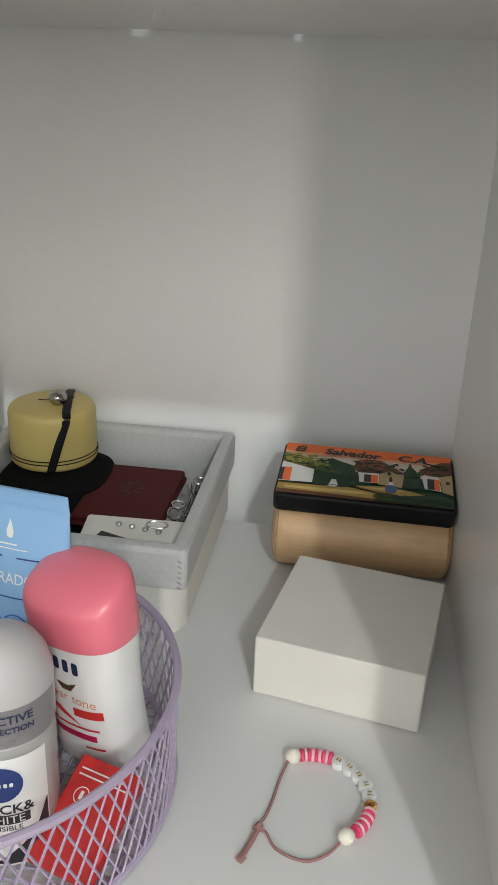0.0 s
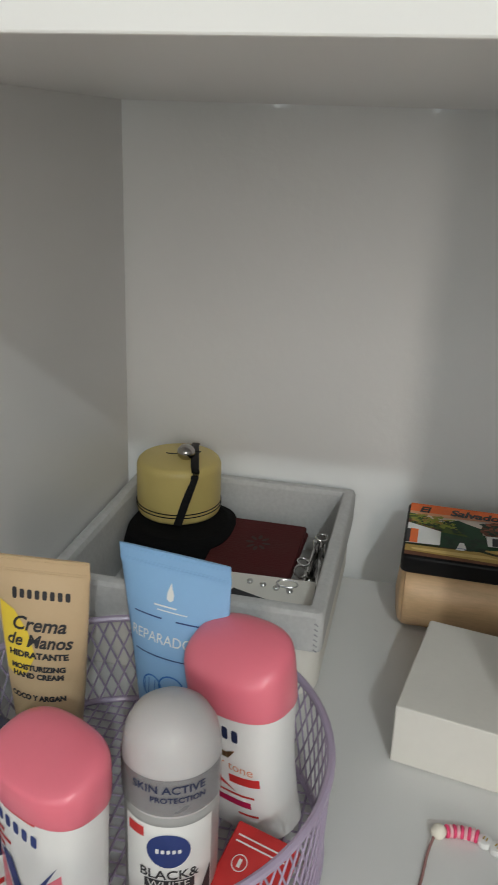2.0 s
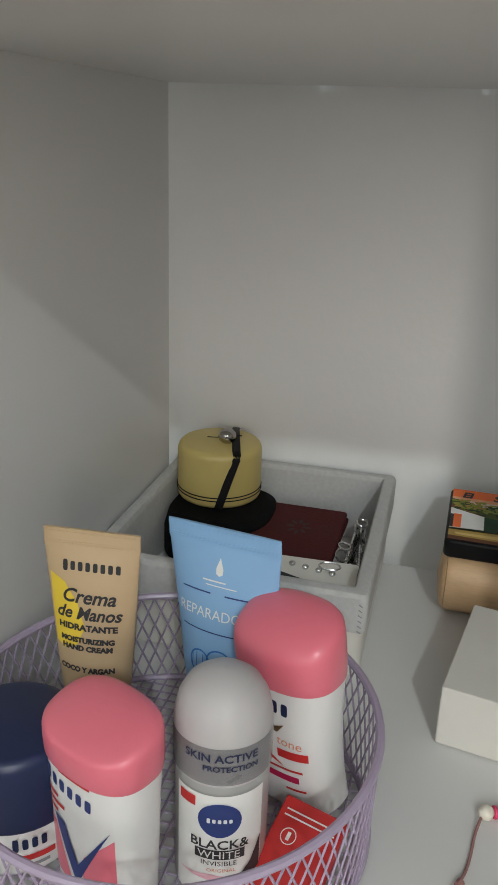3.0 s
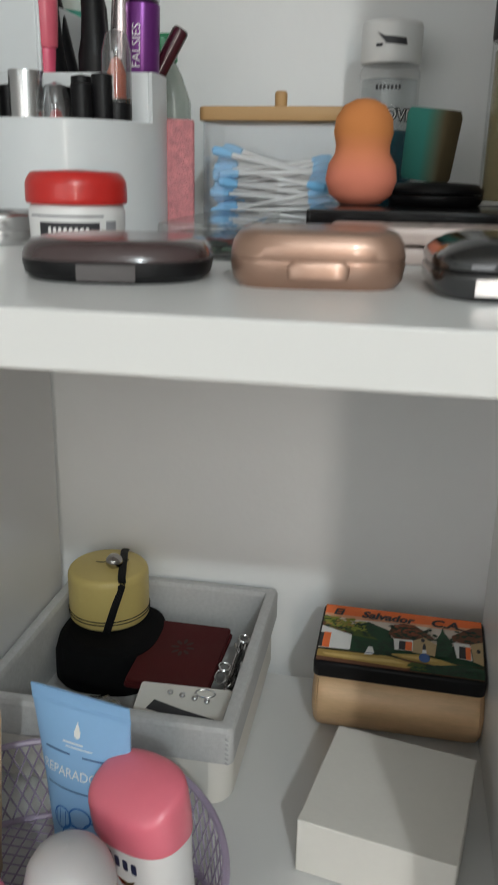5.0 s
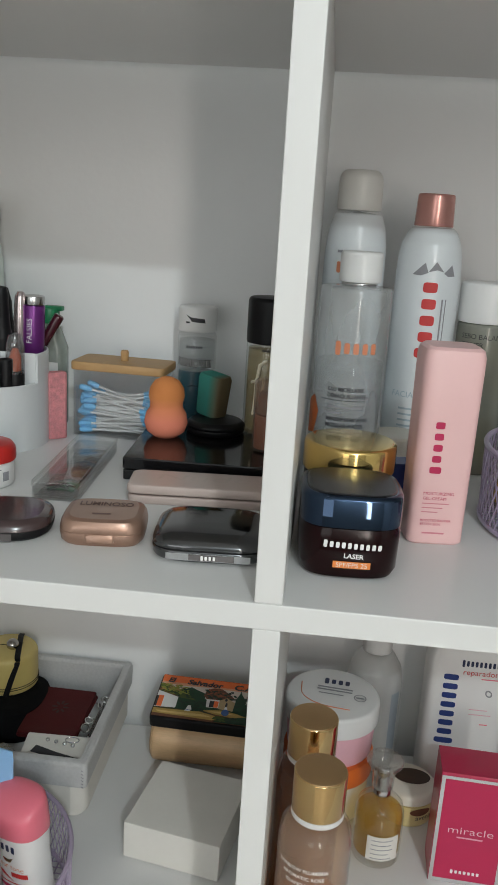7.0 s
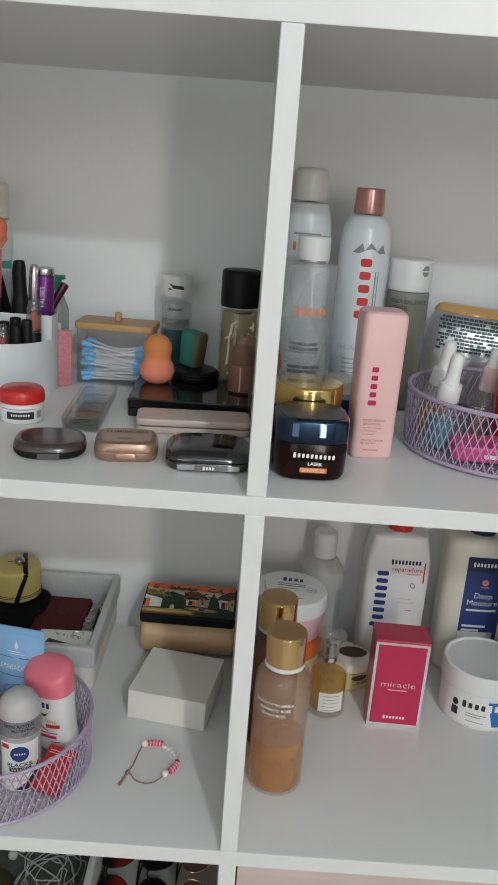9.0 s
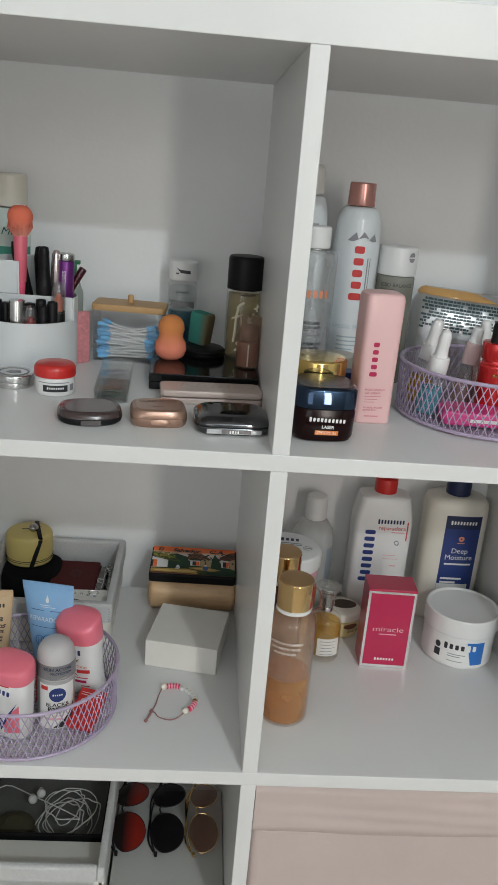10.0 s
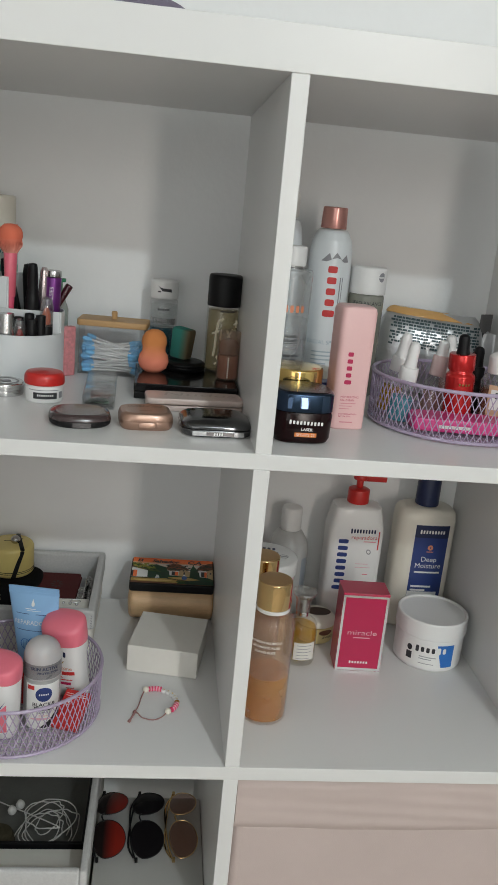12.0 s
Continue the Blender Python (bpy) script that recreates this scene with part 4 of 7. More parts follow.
part("embossed_flower", joined(*[oval(0.006 * math.cos(k * 0.7854), 0.006 + 0.008 * math.sin(k * 0.7854), 0.0032, 0.0014, on_top(0.0075), rot=45 * k) for k in range(8)]), mat("embossed_leather", (0.03, 0.008, 0.007), 0.6), wal)
ec = thing("earring_card", pose(-0.2105, 0.2545, GZ + 0.0420, 0, 0, 2) @ pose(0, 0, 0, 12, 0, 0), "white earring card with studs and a black strip", "card")
part("card_sheet", slab(0.032, 0.0235, 0.0, 0.0008, 0.002, 0.0003), CARD_W, ec)
part("black_strip", shape([(-0.0235, 0.000), (-0.0195, 0.0085), (0.002, 0.002), (0.028, -0.0040), (0.028, -0.0100), (0.002, -0.0060)], on_top(0.0008)), DARKTXT, ec)
for k in range(4):
    part("stud", moved(lathe([(0.0, 0.0), (0.0020, 0.0), (0.0022, 0.0014), (0.0012, 0.0024), (0.0, 0.0026)], 12, 0.0003), pose(-0.010 + 0.0088 * k, 0.0155 - 0.0016 * k, 0.0009)), SILVER, ec)
part("ring_on_card", moved(sweep([(0.0068 * math.cos(k * 0.3927), 0.0036 * math.sin(k * 0.3927), 0) for k in range(16)], 0.0007, 6, True), pose(0.014, 0.0175, 0.0018)), SILVER, ec)
pl = thing("card_pile", pose(-0.213, 0.256, GZ + 0.008), "pile of small cards and papers in the fabric box", "papers")
part("pile", slab(0.034, 0.019, 0.0, 0.022, 0.003, 0.001), CARD_W, pl)
cel = thing("cellophane_bag", pose(-0.2740, 0.2560, GZ + 0.008), "crumpled clear cellophane bag beside the cards", "bag")
part("film", crumpled(crumpled(loft([(0.0, 0.026, 0.018, 2.5), (0.008, 0.029, 0.021, 2.5), (0.018, 0.027, 0.020, 2.4), (0.026, 0.020, 0.014, 2.2), (0.030, 0.008, 0.006, 2)], 60), 0.004, 0.010), 0.0015, 0.004), clear("cellophane", (0.86, 0.87, 0.87), 0.20, (0.55, 0.56, 0.55), 0.08, 0.10), cel)
for i in range(7):
    a = random.Random(i)
    q = thing("silver_ring", pose(-0.197 + 0.013 * a.random(), 0.250 + 0.017 * i + 0.008 * a.random(), GZ + 0.036 + 0.006 * a.random(), 70 * a.random(), 60 * a.random(), 90 * a.random()), "small silver ring with stones", "ring", "loose silver rings")
    part("band", sweep([(0.0042 * math.cos(k * 0.3927), 0.0042 * math.sin(k * 0.3927), 0) for k in range(16)], 0.0008, 6, True), SILVER, q)
    part("stone", moved(lathe([(0.0, -0.0016), (0.0016, -0.0006), (0.0016, 0.0006), (0.0, 0.0016)], 10, 0), pose(0.0046, 0, 0)), SILVER, q)
jb = thing("jewellery_heap", pose(-0.186, 0.33, GZ + 0.008), "heap of jewellery chains beside the wallet", "jewellery", kind="stuff")
heap = random.Random(4)
part("chains", joined(*[sweep([(0.006 * math.cos(k), 0.05 * heap.uniform(-1, 1), 0.002 + 0.022 * heap.random()) for k in range(14)], 0.0011, 5) for i in range(5)]), SILVER, jb)


# ---- upper left cube ----
def compact(x, y, z, yaw, hw, hd, h, p, mat_lid, mat_base, label):
    """Flat powder case: lower shell, dark parting line, domed lid, hinge."""
    c = thing("powder_compact", pose(x, y, z, 0, 0, yaw), label, "compact", "powder compacts")
    k = h * 0.48
    part("lower_shell", loft([(0, hw * 0.90, hd * 0.90, p), (k * 0.3, hw * 0.975, hd * 0.975, p), (k * 0.9, hw, hd, p), (k, hw * 0.995, hd * 0.995, p)], 72), mat_base, c)
    part("parting_line", loft([(k - 0.0004, hw * 0.988, hd * 0.988, p), (k + 0.0012, hw * 0.988, hd * 0.988, p)], 72), mat_base, c)
    part("lid", loft([(k + 0.0004, hw * 0.99, hd * 0.99, p), (k + 0.0009, hw, hd, p), (h * 0.78, hw * 0.97, hd * 0.97, p), (h * 0.93, hw * 0.91, hd * 0.91, p), (h, hw * 0.78, hd * 0.78, p)], 72), mat_lid, c)
    return c


c = compact(-0.1802, 0.0760, SHELF_U, 10, 0.0310, 0.0290, 0.0128, 2.7, MAUVE, BLACK, "mauve-lidded black powder compact")
part("thumb_notch", rect(-0.009, 0.009, 0.001, 0.006, on_flat(-0.0289)), mat("smoked_clasp", (0.09, 0.08, 0.08), 0.2, var=0.05, coat=0.4), c)
c = compact(-0.1145, 0.0795, SHELF_U, 7, 0.0275, 0.0245, 0.0172, 4.2, ROSEGOLD, ROSEGOLD, "rose-gold bronzer compact with engraved lettering")
part("lid_text", word("LUMINOSO", 0.0100, 0.0, 0.0085, on_top(0.0172, 0.0002), wide=0.70, bold=0.0002), mat("engraved_bronze", (0.13, 0.06, 0.045), 0.4, 0.5), c)
part("small_print", lines(-0.007, -0.0095, 0.003, 0.0022, on_top(0.0172, 0.0002), (0.012,)), mat("engraved_bronze_fine", (0.2, 0.1, 0.08), 0.4, 0.5), c)
part("clasp", moved(loft([(0, 0.009, 0.0016, 3), (0.0035, 0.0095, 0.0018, 3), (0.005, 0.008, 0.001, 3)]), pose(0, -0.0241, 0.0035)), ROSEGOLD, c)
c = thing("powder_compact", pose(-0.0432, 0.0785, SHELF_U, 0, 0, 4), "mirror-grey powder compact with a silver front band", "compact", "powder compacts")
hw, hd, p = 0.0368, 0.0335, 4.6
part("lower_shell", loft([(z, hw * s, hd * s, p) for z, s in ((0, 0.92), (0.0012, 0.965), (0.0030, 0.995), (0.0066, 1.0), (0.0074, 0.985))], 96), GUNMETAL, c)
part("parting_line", loft([(0.0070, hw * 0.972, hd * 0.972, p), (0.0088, hw * 0.972, hd * 0.972, p)], 96), BLACK, c)
part("lid", loft([(z, hw * s, hd * s, p) for z, s in ((0.0082, 0.975), (0.0086, 0.992), (0.0104, 0.995), (0.0118, 0.975), (0.0140, 0.90), (0.0158, 0.80), (0.0168, 0.68), (0.0174, 0.45), (0.0176, 0.2))], 96), GUNMETAL, c)
part("front_band", rect(-0.026, 0.026, 0.0020, 0.0066, on_flat(-0.0335)), mat("satin_grey_band", (0.58, 0.58, 0.59), 0.20, 0.95), c)
part("band_inset", rect(-0.012, 0.016, 0.0024, 0.0062, on_flat(-0.0335, 0.0005)), mat("dark_inset", (0.24, 0.22, 0.22), 0.25, 0.7), c)
each("mark_block", mark(4, 0.010, 0.0036, 0.0, 0.0043, on_flat(-0.0335, 0.0008)), WHITETXT, c)

DUSTY = mat("dusty_pink_plastic", (0.62, 0.50, 0.455), 0.3, var=0.05, coat=0.3)
pal = thing("eye_palette", pose(-0.0630, 0.1635, SHELF_U, 0, 0, 5), "pale pink slim make-up palette", "palette")
part("tray", slab(0.0540, 0.0195, 0.0, 0.0065, 0.006, 0.0012), DUSTY, pal)
part("cover", slab(0.0545, 0.0200, 0.0075, 0.0145, 0.006, 0.0018), DUSTY, pal)
part("cover_text", word("Nudes", 0.0200, 0.006, 0.003, on_top(0.0145, 0.0002), wide=1.6, shear=0.15), mat("raised_pink", (0.80, 0.69, 0.64), 0.25, coat=0.3), pal)
bp = thing("black_palette", pose(-0.0727, 0.2535, SHELF_U, 0, 0, 1.5), "large glossy black make-up palette lying flat", "palette")
part("tray", slab(0.0603, 0.0595, 0.0, 0.0085, 0.002, 0.0008), BLACK_G, bp)
part("cover", slab(0.0608, 0.0600, 0.0092, 0.0185, 0.002, 0.0010), BLACK_G, bp)
PZ = SHELF_U + 0.0185

bl = thing("make_up_sponge", pose(-0.1120, 0.2650, PZ) @ Matrix.Diagonal((1.02, 1.02, 1.05, 1)), "used peach gourd-shaped make-up sponge on the black palette", "sponge")
part("foam", lathe([(0.0, 0.0), (0.010, 0.0004), (0.0160, 0.005), (0.0184, 0.012), (0.0172, 0.0195), (0.0140, 0.0245), (0.0138, 0.029), (0.0152, 0.034), (0.0143, 0.041), (0.0104, 0.0468), (0.005, 0.0495), (0.0, 0.0502)], 40, 0), STAINFOAM, bl)
dc = thing("black_compact", pose(-0.0725, 0.2950, PZ), "small round black compact lying on the palette", "compact")
part("base", lathe([(0.0, 0.0), (0.0245, 0.0), (0.0262, 0.003), (0.0262, 0.0055), (0.0, 0.0055)]), BLACK, dc)
part("lid", lathe([(0.0, 0.006), (0.0262, 0.006), (0.0262, 0.0085), (0.023, 0.0115), (0.0, 0.0125)]), BLACK, dc)
sp = thing("wedge_sponge", pose(-0.0785, 0.3045, PZ + 0.0125, 0, 0, -34) @ pose(0, 0, 0.0006, 0, 6, 0), "teal wedge make-up sponge stained brown at one corner", "sponge")
part("foam", loft([(0.0, 0.0115, 0.0085, 5), (0.002, 0.0124, 0.0095, 5), (0.034, 0.0137, 0.0100, 5), (0.0375, 0.0126, 0.0088, 5)]), WEDGEFOAM, sp)


def bottle(name, x, y, z, yaw, label, category, group=""):
    return thing(name, pose(x, y, z, 0, 0, yaw), label, category, group)


mx = bottle("setting_spray", -0.0280, 0.2985, PZ, 10, "clear setting spray bottle with a black cap and gold script", "bottle")
part("shell", lathe([(0.0, 0.0), (0.0200, 0.0), (0.0208, 0.002), (0.0208, 0.083), (0.0185, 0.0865), (0.0, 0.087)]), CLEAR, mx)
part("liquid", lathe([(0.0, 0.002), (0.0190, 0.003), (0.0190, 0.079), (0.0, 0.079)]), OLIVELIQ, mx)
part("cap", lathe([(0.0208, 0.0835), (0.0212, 0.085), (0.0212, 0.1195), (0.0195, 0.1225), (0.0, 0.123)]), BLACK, mx, "black cap")
f = on_cyl(0.0209)
gold_script = mat("pale_gold_print", (0.86, 0.79, 0.62), 0.4)
stroke = lambda pts, w=0.0013: sweep([f(u, v) for u, v in pts], w, 5)
each("script_stroke", (stroke([(-0.004, 0.070), (-0.010, 0.066), (-0.0125, 0.052), (-0.013, 0.034), (-0.0145, 0.022)], 0.0016), stroke([(-0.018, 0.050), (-0.008, 0.054)]), stroke([(-0.006, 0.056), (-0.0065, 0.044), (-0.004, 0.042)]),
     stroke([(0.001, 0.056), (0.008, 0.042)]), stroke([(0.009, 0.057), (0.000, 0.042)]), stroke([(0.010, 0.063), (0.018, 0.0645)]), stroke([(0.0145, 0.068), (0.0140, 0.059)]), stroke([(-0.006, 0.026), (-0.010, 0.021), (-0.007, 0.016), (-0.012, 0.012)])), gold_script, mx)
part("small_print", lines(-0.009, 0.0785, 0.004, 0.0016, f, (0.019,)), DARKTXT, mx)
bt = bottle("bronzing_drops", -0.0215, 0.2490, PZ, 0, "small frosted bottle half full of bronze liquid", "bottle")
part("shell", lathe([(0.0, 0.0), (0.0125, 0.0), (0.0138, 0.0015), (0.0138, 0.058), (0.0125, 0.060), (0.0, 0.0605)]), clear("frosted_clear", (0.88, 0.80, 0.74), 0.22, (0.72, 0.58, 0.48), 0.2), bt)
part("liquid", lathe([(0.0, 0.001), (0.0124, 0.002), (0.0124, 0.031), (0.0, 0.031)]), BRONZE_L, bt)
part("inner_neck", lathe([(0.0, 0.0315), (0.0118, 0.0315), (0.0112, 0.045), (0.0085, 0.050), (0.0, 0.0505)]), clear("bronze_tint", (0.66, 0.42, 0.32), 0.55, (0.46, 0.24, 0.15)), bt)
part("small_print", joined(*[rect(-0.0012, 0.0004, 0.004 + 0.0026 * k, 0.0056 + 0.0026 * k, on_cyl(0.0139), 3, 1) for k in range(10)]), CREAM, bt)

es = bottle("make_up_remover", -0.1035, 0.3665, SHELF_U, 0, "clear bottle of two-phase make-up remover with a white cap", "bottle")
part("shell", lathe([(0.0, 0.0), (0.0175, 0.0), (0.0185, 0.002), (0.0185, 0.094), (0.0165, 0.098), (0.0, 0.0985)]), CLEAR, es)
part("blue_phase", lathe([(0.0, 0.002), (0.0172, 0.003), (0.0172, 0.060), (0.0, 0.060)]), TEALWATER, es)
part("clear_phase", lathe([(0.0, 0.0605), (0.0172, 0.0605), (0.0172, 0.090), (0.0, 0.090)]), WATER, es)
part("cap", lathe([(0.0180, 0.0985), (0.0185, 0.1000), (0.0185, 0.1200), (0.0172, 0.1222), (0.0, 0.1225)]), WHITE, es)
f = on_cyl(0.0186)
part("shade_text", word("REMOVE!", 0.0092, 0.0, 0.0690, f, -2, bold=0.0007), DARKTXT, es)
part("shade_text_light", word("REMOVE!", 0.0092, 0.0, 0.0690, on_cyl(0.0189), -2, bold=-0.0001), WHITETXT, es)
each("mark_block", mark(7, 0.016, 0.0035, 0.0, 0.0845, f), DARKTXT, es)
part("cap_print", joined(shape([(-0.009, 0.115), (-0.004, 0.1125), (0.009, 0.1115), (0.010, 0.1075), (-0.003, 0.1085), (-0.004, 0.110)], f), rect(-0.009, -0.005, 0.1068, 0.1085, f, 3, 1)), DARKTXT, es)
part("eye_drawing", joined(shape([(-0.006, 0.046), (0.0, 0.049), (0.008, 0.046), (0.0, 0.0475)], f)), DARKTXT, es)

sb = thing("cotton_bud_box", pose(-0.1655, 0.3290, SHELF_U, 0, 0, -3.5), "clear acrylic box of cotton buds with a bamboo lid", "box")
a, b, h, t = 0.0420, 0.0215, 0.0620, 0.0018
each("acrylic_wall", (plank(-a, a, -b, -b + t, 0.002, h), plank(-a, a, b - t, b, 0.002, h), plank(-a, -a + t, -b + t, b - t, 0.002, h), plank(a - t, a, -b + t, b - t, 0.002, h)), ACRYL, sb)
part("acrylic_floor", plank(-a, a, -b, b, 0.0, 0.002), ACRYL, sb)
lid = part("lid", slab(0.0445, 0.0240, h + 0.0003, h + 0.0082, 0.005, 0.001), BAMBOO, sb, "bamboo lid")
part("knob", lathe([(0.0, h + 0.0082), (0.0036, h + 0.0082), (0.0038, h + 0.0165), (0.0030, h + 0.0182), (0.0, h + 0.0185)], 20, 0.0006), BAMBOO, lid)
buds = random.Random(11)
for i in range(84):
    row, col = divmod(i, 9)
    y, z = -0.0185 + 0.0046 * col + buds.uniform(-0.001, 0.001), 0.0050 + 0.0036 * row + buds.uniform(-0.0008, 0.0008)
    yaw, tilt = buds.uniform(-20, 20), buds.uniform(-15, 15) * min(1, 0.2 + row / 5)
    q = thing("cotton_bud", pose(-0.1655, 0.3290, SHELF_U + 0.001, 0, 0, -3.5) @ pose(buds.uniform(-0.0035, 0.0030), y * 0.80, z, 0, tilt, yaw * 0.5), "white cotton bud with light blue ends lying in the box", "cotton bud", "cotton buds")
    if i == 0:
        stick_me = moved(lathe([(0.0, -0.033), (0.0012, -0.033), (0.0012, 0.033), (0.0, 0.033)], 8, 0), pose(0, 0, 0, 0, 90, 0))
        tip = lathe([(0.0, 0.024), (0.0022, 0.0245), (0.0031, 0.030), (0.0025, 0.0355), (0.0, 0.0372)], 10, 0)
        tip_l, tip_r = moved(tip, pose(0, 0, 0, 0, -90, 0)), moved(tip, pose(0, 0, 0, 0, 90, 0))
        light_blue = mat("light_blue_cotton", (0.20, 0.56, 0.90), 0.85, var=0.1, bump=0.3, bscale=900)
        S, Lt, Rt = part("stick", stick_me, WHITE_M, q), part("cotton_tip", tip_l, light_blue, q), part("cotton_tip", tip_r, light_blue, q)
    else:
        for src in (S, Lt, Rt):
            o = new(src.name.split(".")[0], src.data)
            o.parent = q

pc = thing("pink_case", pose(-0.2200, 0.2935, SHELF_U, 0, 0, 40), "small upright pink glitter case", "case")
part("case_half", slab(0.0098, 0.0050, 0.0, 0.062, 0.003, 0.0015), PINKGLIT, pc)
part("case_half", moved(slab(0.0095, 0.0032, 0.0, 0.060, 0.002, 0.001), pose(0, 0.0085, 0)), PINKGLIT, pc)
cg = bottle("lotion_bottle", -0.2440, 0.3480, SHELF_U, 0, "clear lotion bottle with a green flip cap", "bottle")
part("shell", loft([(0, 0.0165, 0.0105, 3), (0.002, 0.0175, 0.0115, 3), (0.075, 0.0175, 0.0115, 3), (0.090, 0.0125, 0.0095, 2.4), (0.098, 0.0085, 0.0080, 2)]), clear("grey_green_plastic", (0.72, 0.78, 0.74), 0.45, (0.62, 0.66, 0.62), 0.2), cg)
part("cap", joined(lathe([(0.0, 0.098), (0.0095, 0.098), (0.0095, 0.112), (0.0, 0.113)]), plank(-0.004, 0.0135, -0.004, 0.004, 0.110, 0.1145)), GREEN, cg, "green flip cap")
part("label", rect(-0.010, 0.012, 0.020, 0.062, on_flat(-0.0117)), WHITETXT, cg)
part("small_print", lines(-0.004, 0.052, 0.006, 0.0022, on_flat(-0.0119), (0.012, 0.010, 0.012, 0.009)), DARKTXT, cg)

# tiered organiser with brushes and pens
og = thing("make_up_organiser", pose(-0.2785, 0.2730, SHELF_U), "white tiered round make-up organiser crowded with pens and brushes", "organiser")
def half_wall(a0, a1, h, R=0.0562, t=0.0020, n=40):
    v, fq = [], []
    for i in range(n + 1):
        a = radians(a0 + (a1 - a0) * i / n)
        c, s = math.cos(a), math.sin(a)
        v += [(R * c, R * s, 0.0), (R * c, R * s, h - 0.0006), ((R - 0.0006) * c, (R - 0.0006) * s, h), ((R - t + 0.0006) * c, (R - t + 0.0006) * s, h), ((R - t) * c, (R - t) * s, h - 0.0006), ((R - t) * c, (R - t) * s, 0.0)]
    for i in range(n):
        fq += [(i * 6 + k, (i + 1) * 6 + k, (i + 1) * 6 + (k + 1) % 6, i * 6 + (k + 1) % 6) for k in range(6)]
    return v, fq + [(0, 1, 2, 3, 4, 5), tuple(n * 6 + k for k in (5, 4, 3, 2, 1, 0))]
ORG = mat("pale_grey_white_plastic", (0.70, 0.73, 0.74), 0.35, var=0.02, coat=0.2)
part("front_wall", half_wall(-178, -14, 0.0580), ORG, og)
part("rear_wall", half_wall(-14, 86, 0.0830), ORG, og)
part("tall_wall", half_wall(86, 182, 0.1200), ORG, og)
part("turntable", lathe([(0.0, 0.0), (0.0545, 0.0), (0.0545, 0.003), (0.0, 0.003)]), ORG, og)
part("low_partition", plank(-0.053, 0.0525, -0.0135, -0.0115, 0.003, 0.0830), ORG, og)
part("tall_partition", plank(-0.0100, -0.0080, -0.0115, 0.0535, 0.003, 0.1200), ORG, og)
part("tall_front", plank(-0.053, -0.0100, -0.0115, -0.0095, 0.083, 0.1200), ORG, og)
OX, OY = -0.2755, 0.2710


def pen(name, dx, dy, z0, lean_x, lean_y, prof, material, label, category, group="make-up pens", n=20):
    q = thing(name, pose(OX + dx, OY + dy, SHELF_U + z0, lean_x, lean_y, 0), label, category, group)
    part("barrel", lathe(prof, n, 0.0006), material, q)
    return q


for dx, dy, h, lx, ly in ((0.022, 0.034, 0.118, 3, 3), (0.006, 0.030, 0.138, 2, -12), (-0.004, 0.006, 0.126, 2, -4), (0.013, 0.026, 0.130, -3, -4), (0.001, 0.016, 0.118, 3, -9), (0.021, 0.022, 0.100, 0, 2)):
    q = pen("mascara", dx, dy, 0.003, lx, ly, [(0.0, 0.0), (0.0068, 0.0), (0.0070, 0.055), (0.0074, 0.0565), (0.0070, h - 0.012), (0.0045, h), (0.0, h + 0.001)], BLACK, "slim black mascara tube standing in the organiser", "mascara")
pen("large_mascara", 0.0150, 0.0060, 0.003, 2, 0, [(0.0, 0.0), (0.0092, 0.0), (0.0095, 0.052), (0.0090, 0.090), (0.0072, 0.098), (0.0064, 0.108), (0.0060, 0.128), (0.0048, 0.1335), (0.0, 0.1345)], BLACK, "thick black mascara with a tapered cap", "mascara")
q = pen("purple_mascara", 0.0335, 0.0220, 0.0230, 1, 2, [(0.0, 0.0), (0.0092, 0.0), (0.0092, 0.052), (0.0, 0.052)], SILVER, "purple metallic mascara tube with silver ends", "mascara")
part("cap", lathe([(0.0, 0.0525), (0.0098, 0.0525), (0.0098, 0.098), (0.0, 0.098)]), PURPLE, q)
part("cap_end", lathe([(0.0, 0.0985), (0.0098, 0.0985), (0.0095, 0.106), (0.0, 0.1065)]), SILVER, q)
part("side_text", word("FALSIES", 0.0068, 0.0, 0.076, on_cyl(0.0099), 90), WHITETXT, q)
q = pen("silver_pen", 0.0228, 0.0180, 0.024, 1, 2, [(0.0, 0.0), (0.0058, 0.0), (0.0058, 0.085), (0.0048, 0.104), (0.0030, 0.108), (0.0, 0.1085)], mat("pale_rose_silver", (0.68, 0.58, 0.58), 0.25, 0.8), "pale silver lip gloss tube", "lip gloss")
q = pen("eye_pencil", 0.0230, 0.0330, 0.056, -4, 30, [(0.0, 0.0), (0.0042, 0.0), (0.0048, 0.004), (0.0048, 0.062), (0.0040, 0.0635), (0.0, 0.064)], mat("maroon_lacquer", (0.06, 0.010, 0.018), 0.25, coat=0.4), "dark maroon eye pencil leaning outward", "pencil")
CAPCLEAR = clear("clear_cap", (0.80, 0.81, 0.82), 0.10, (0.5, 0.5, 0.5), 0.04, 0.14)
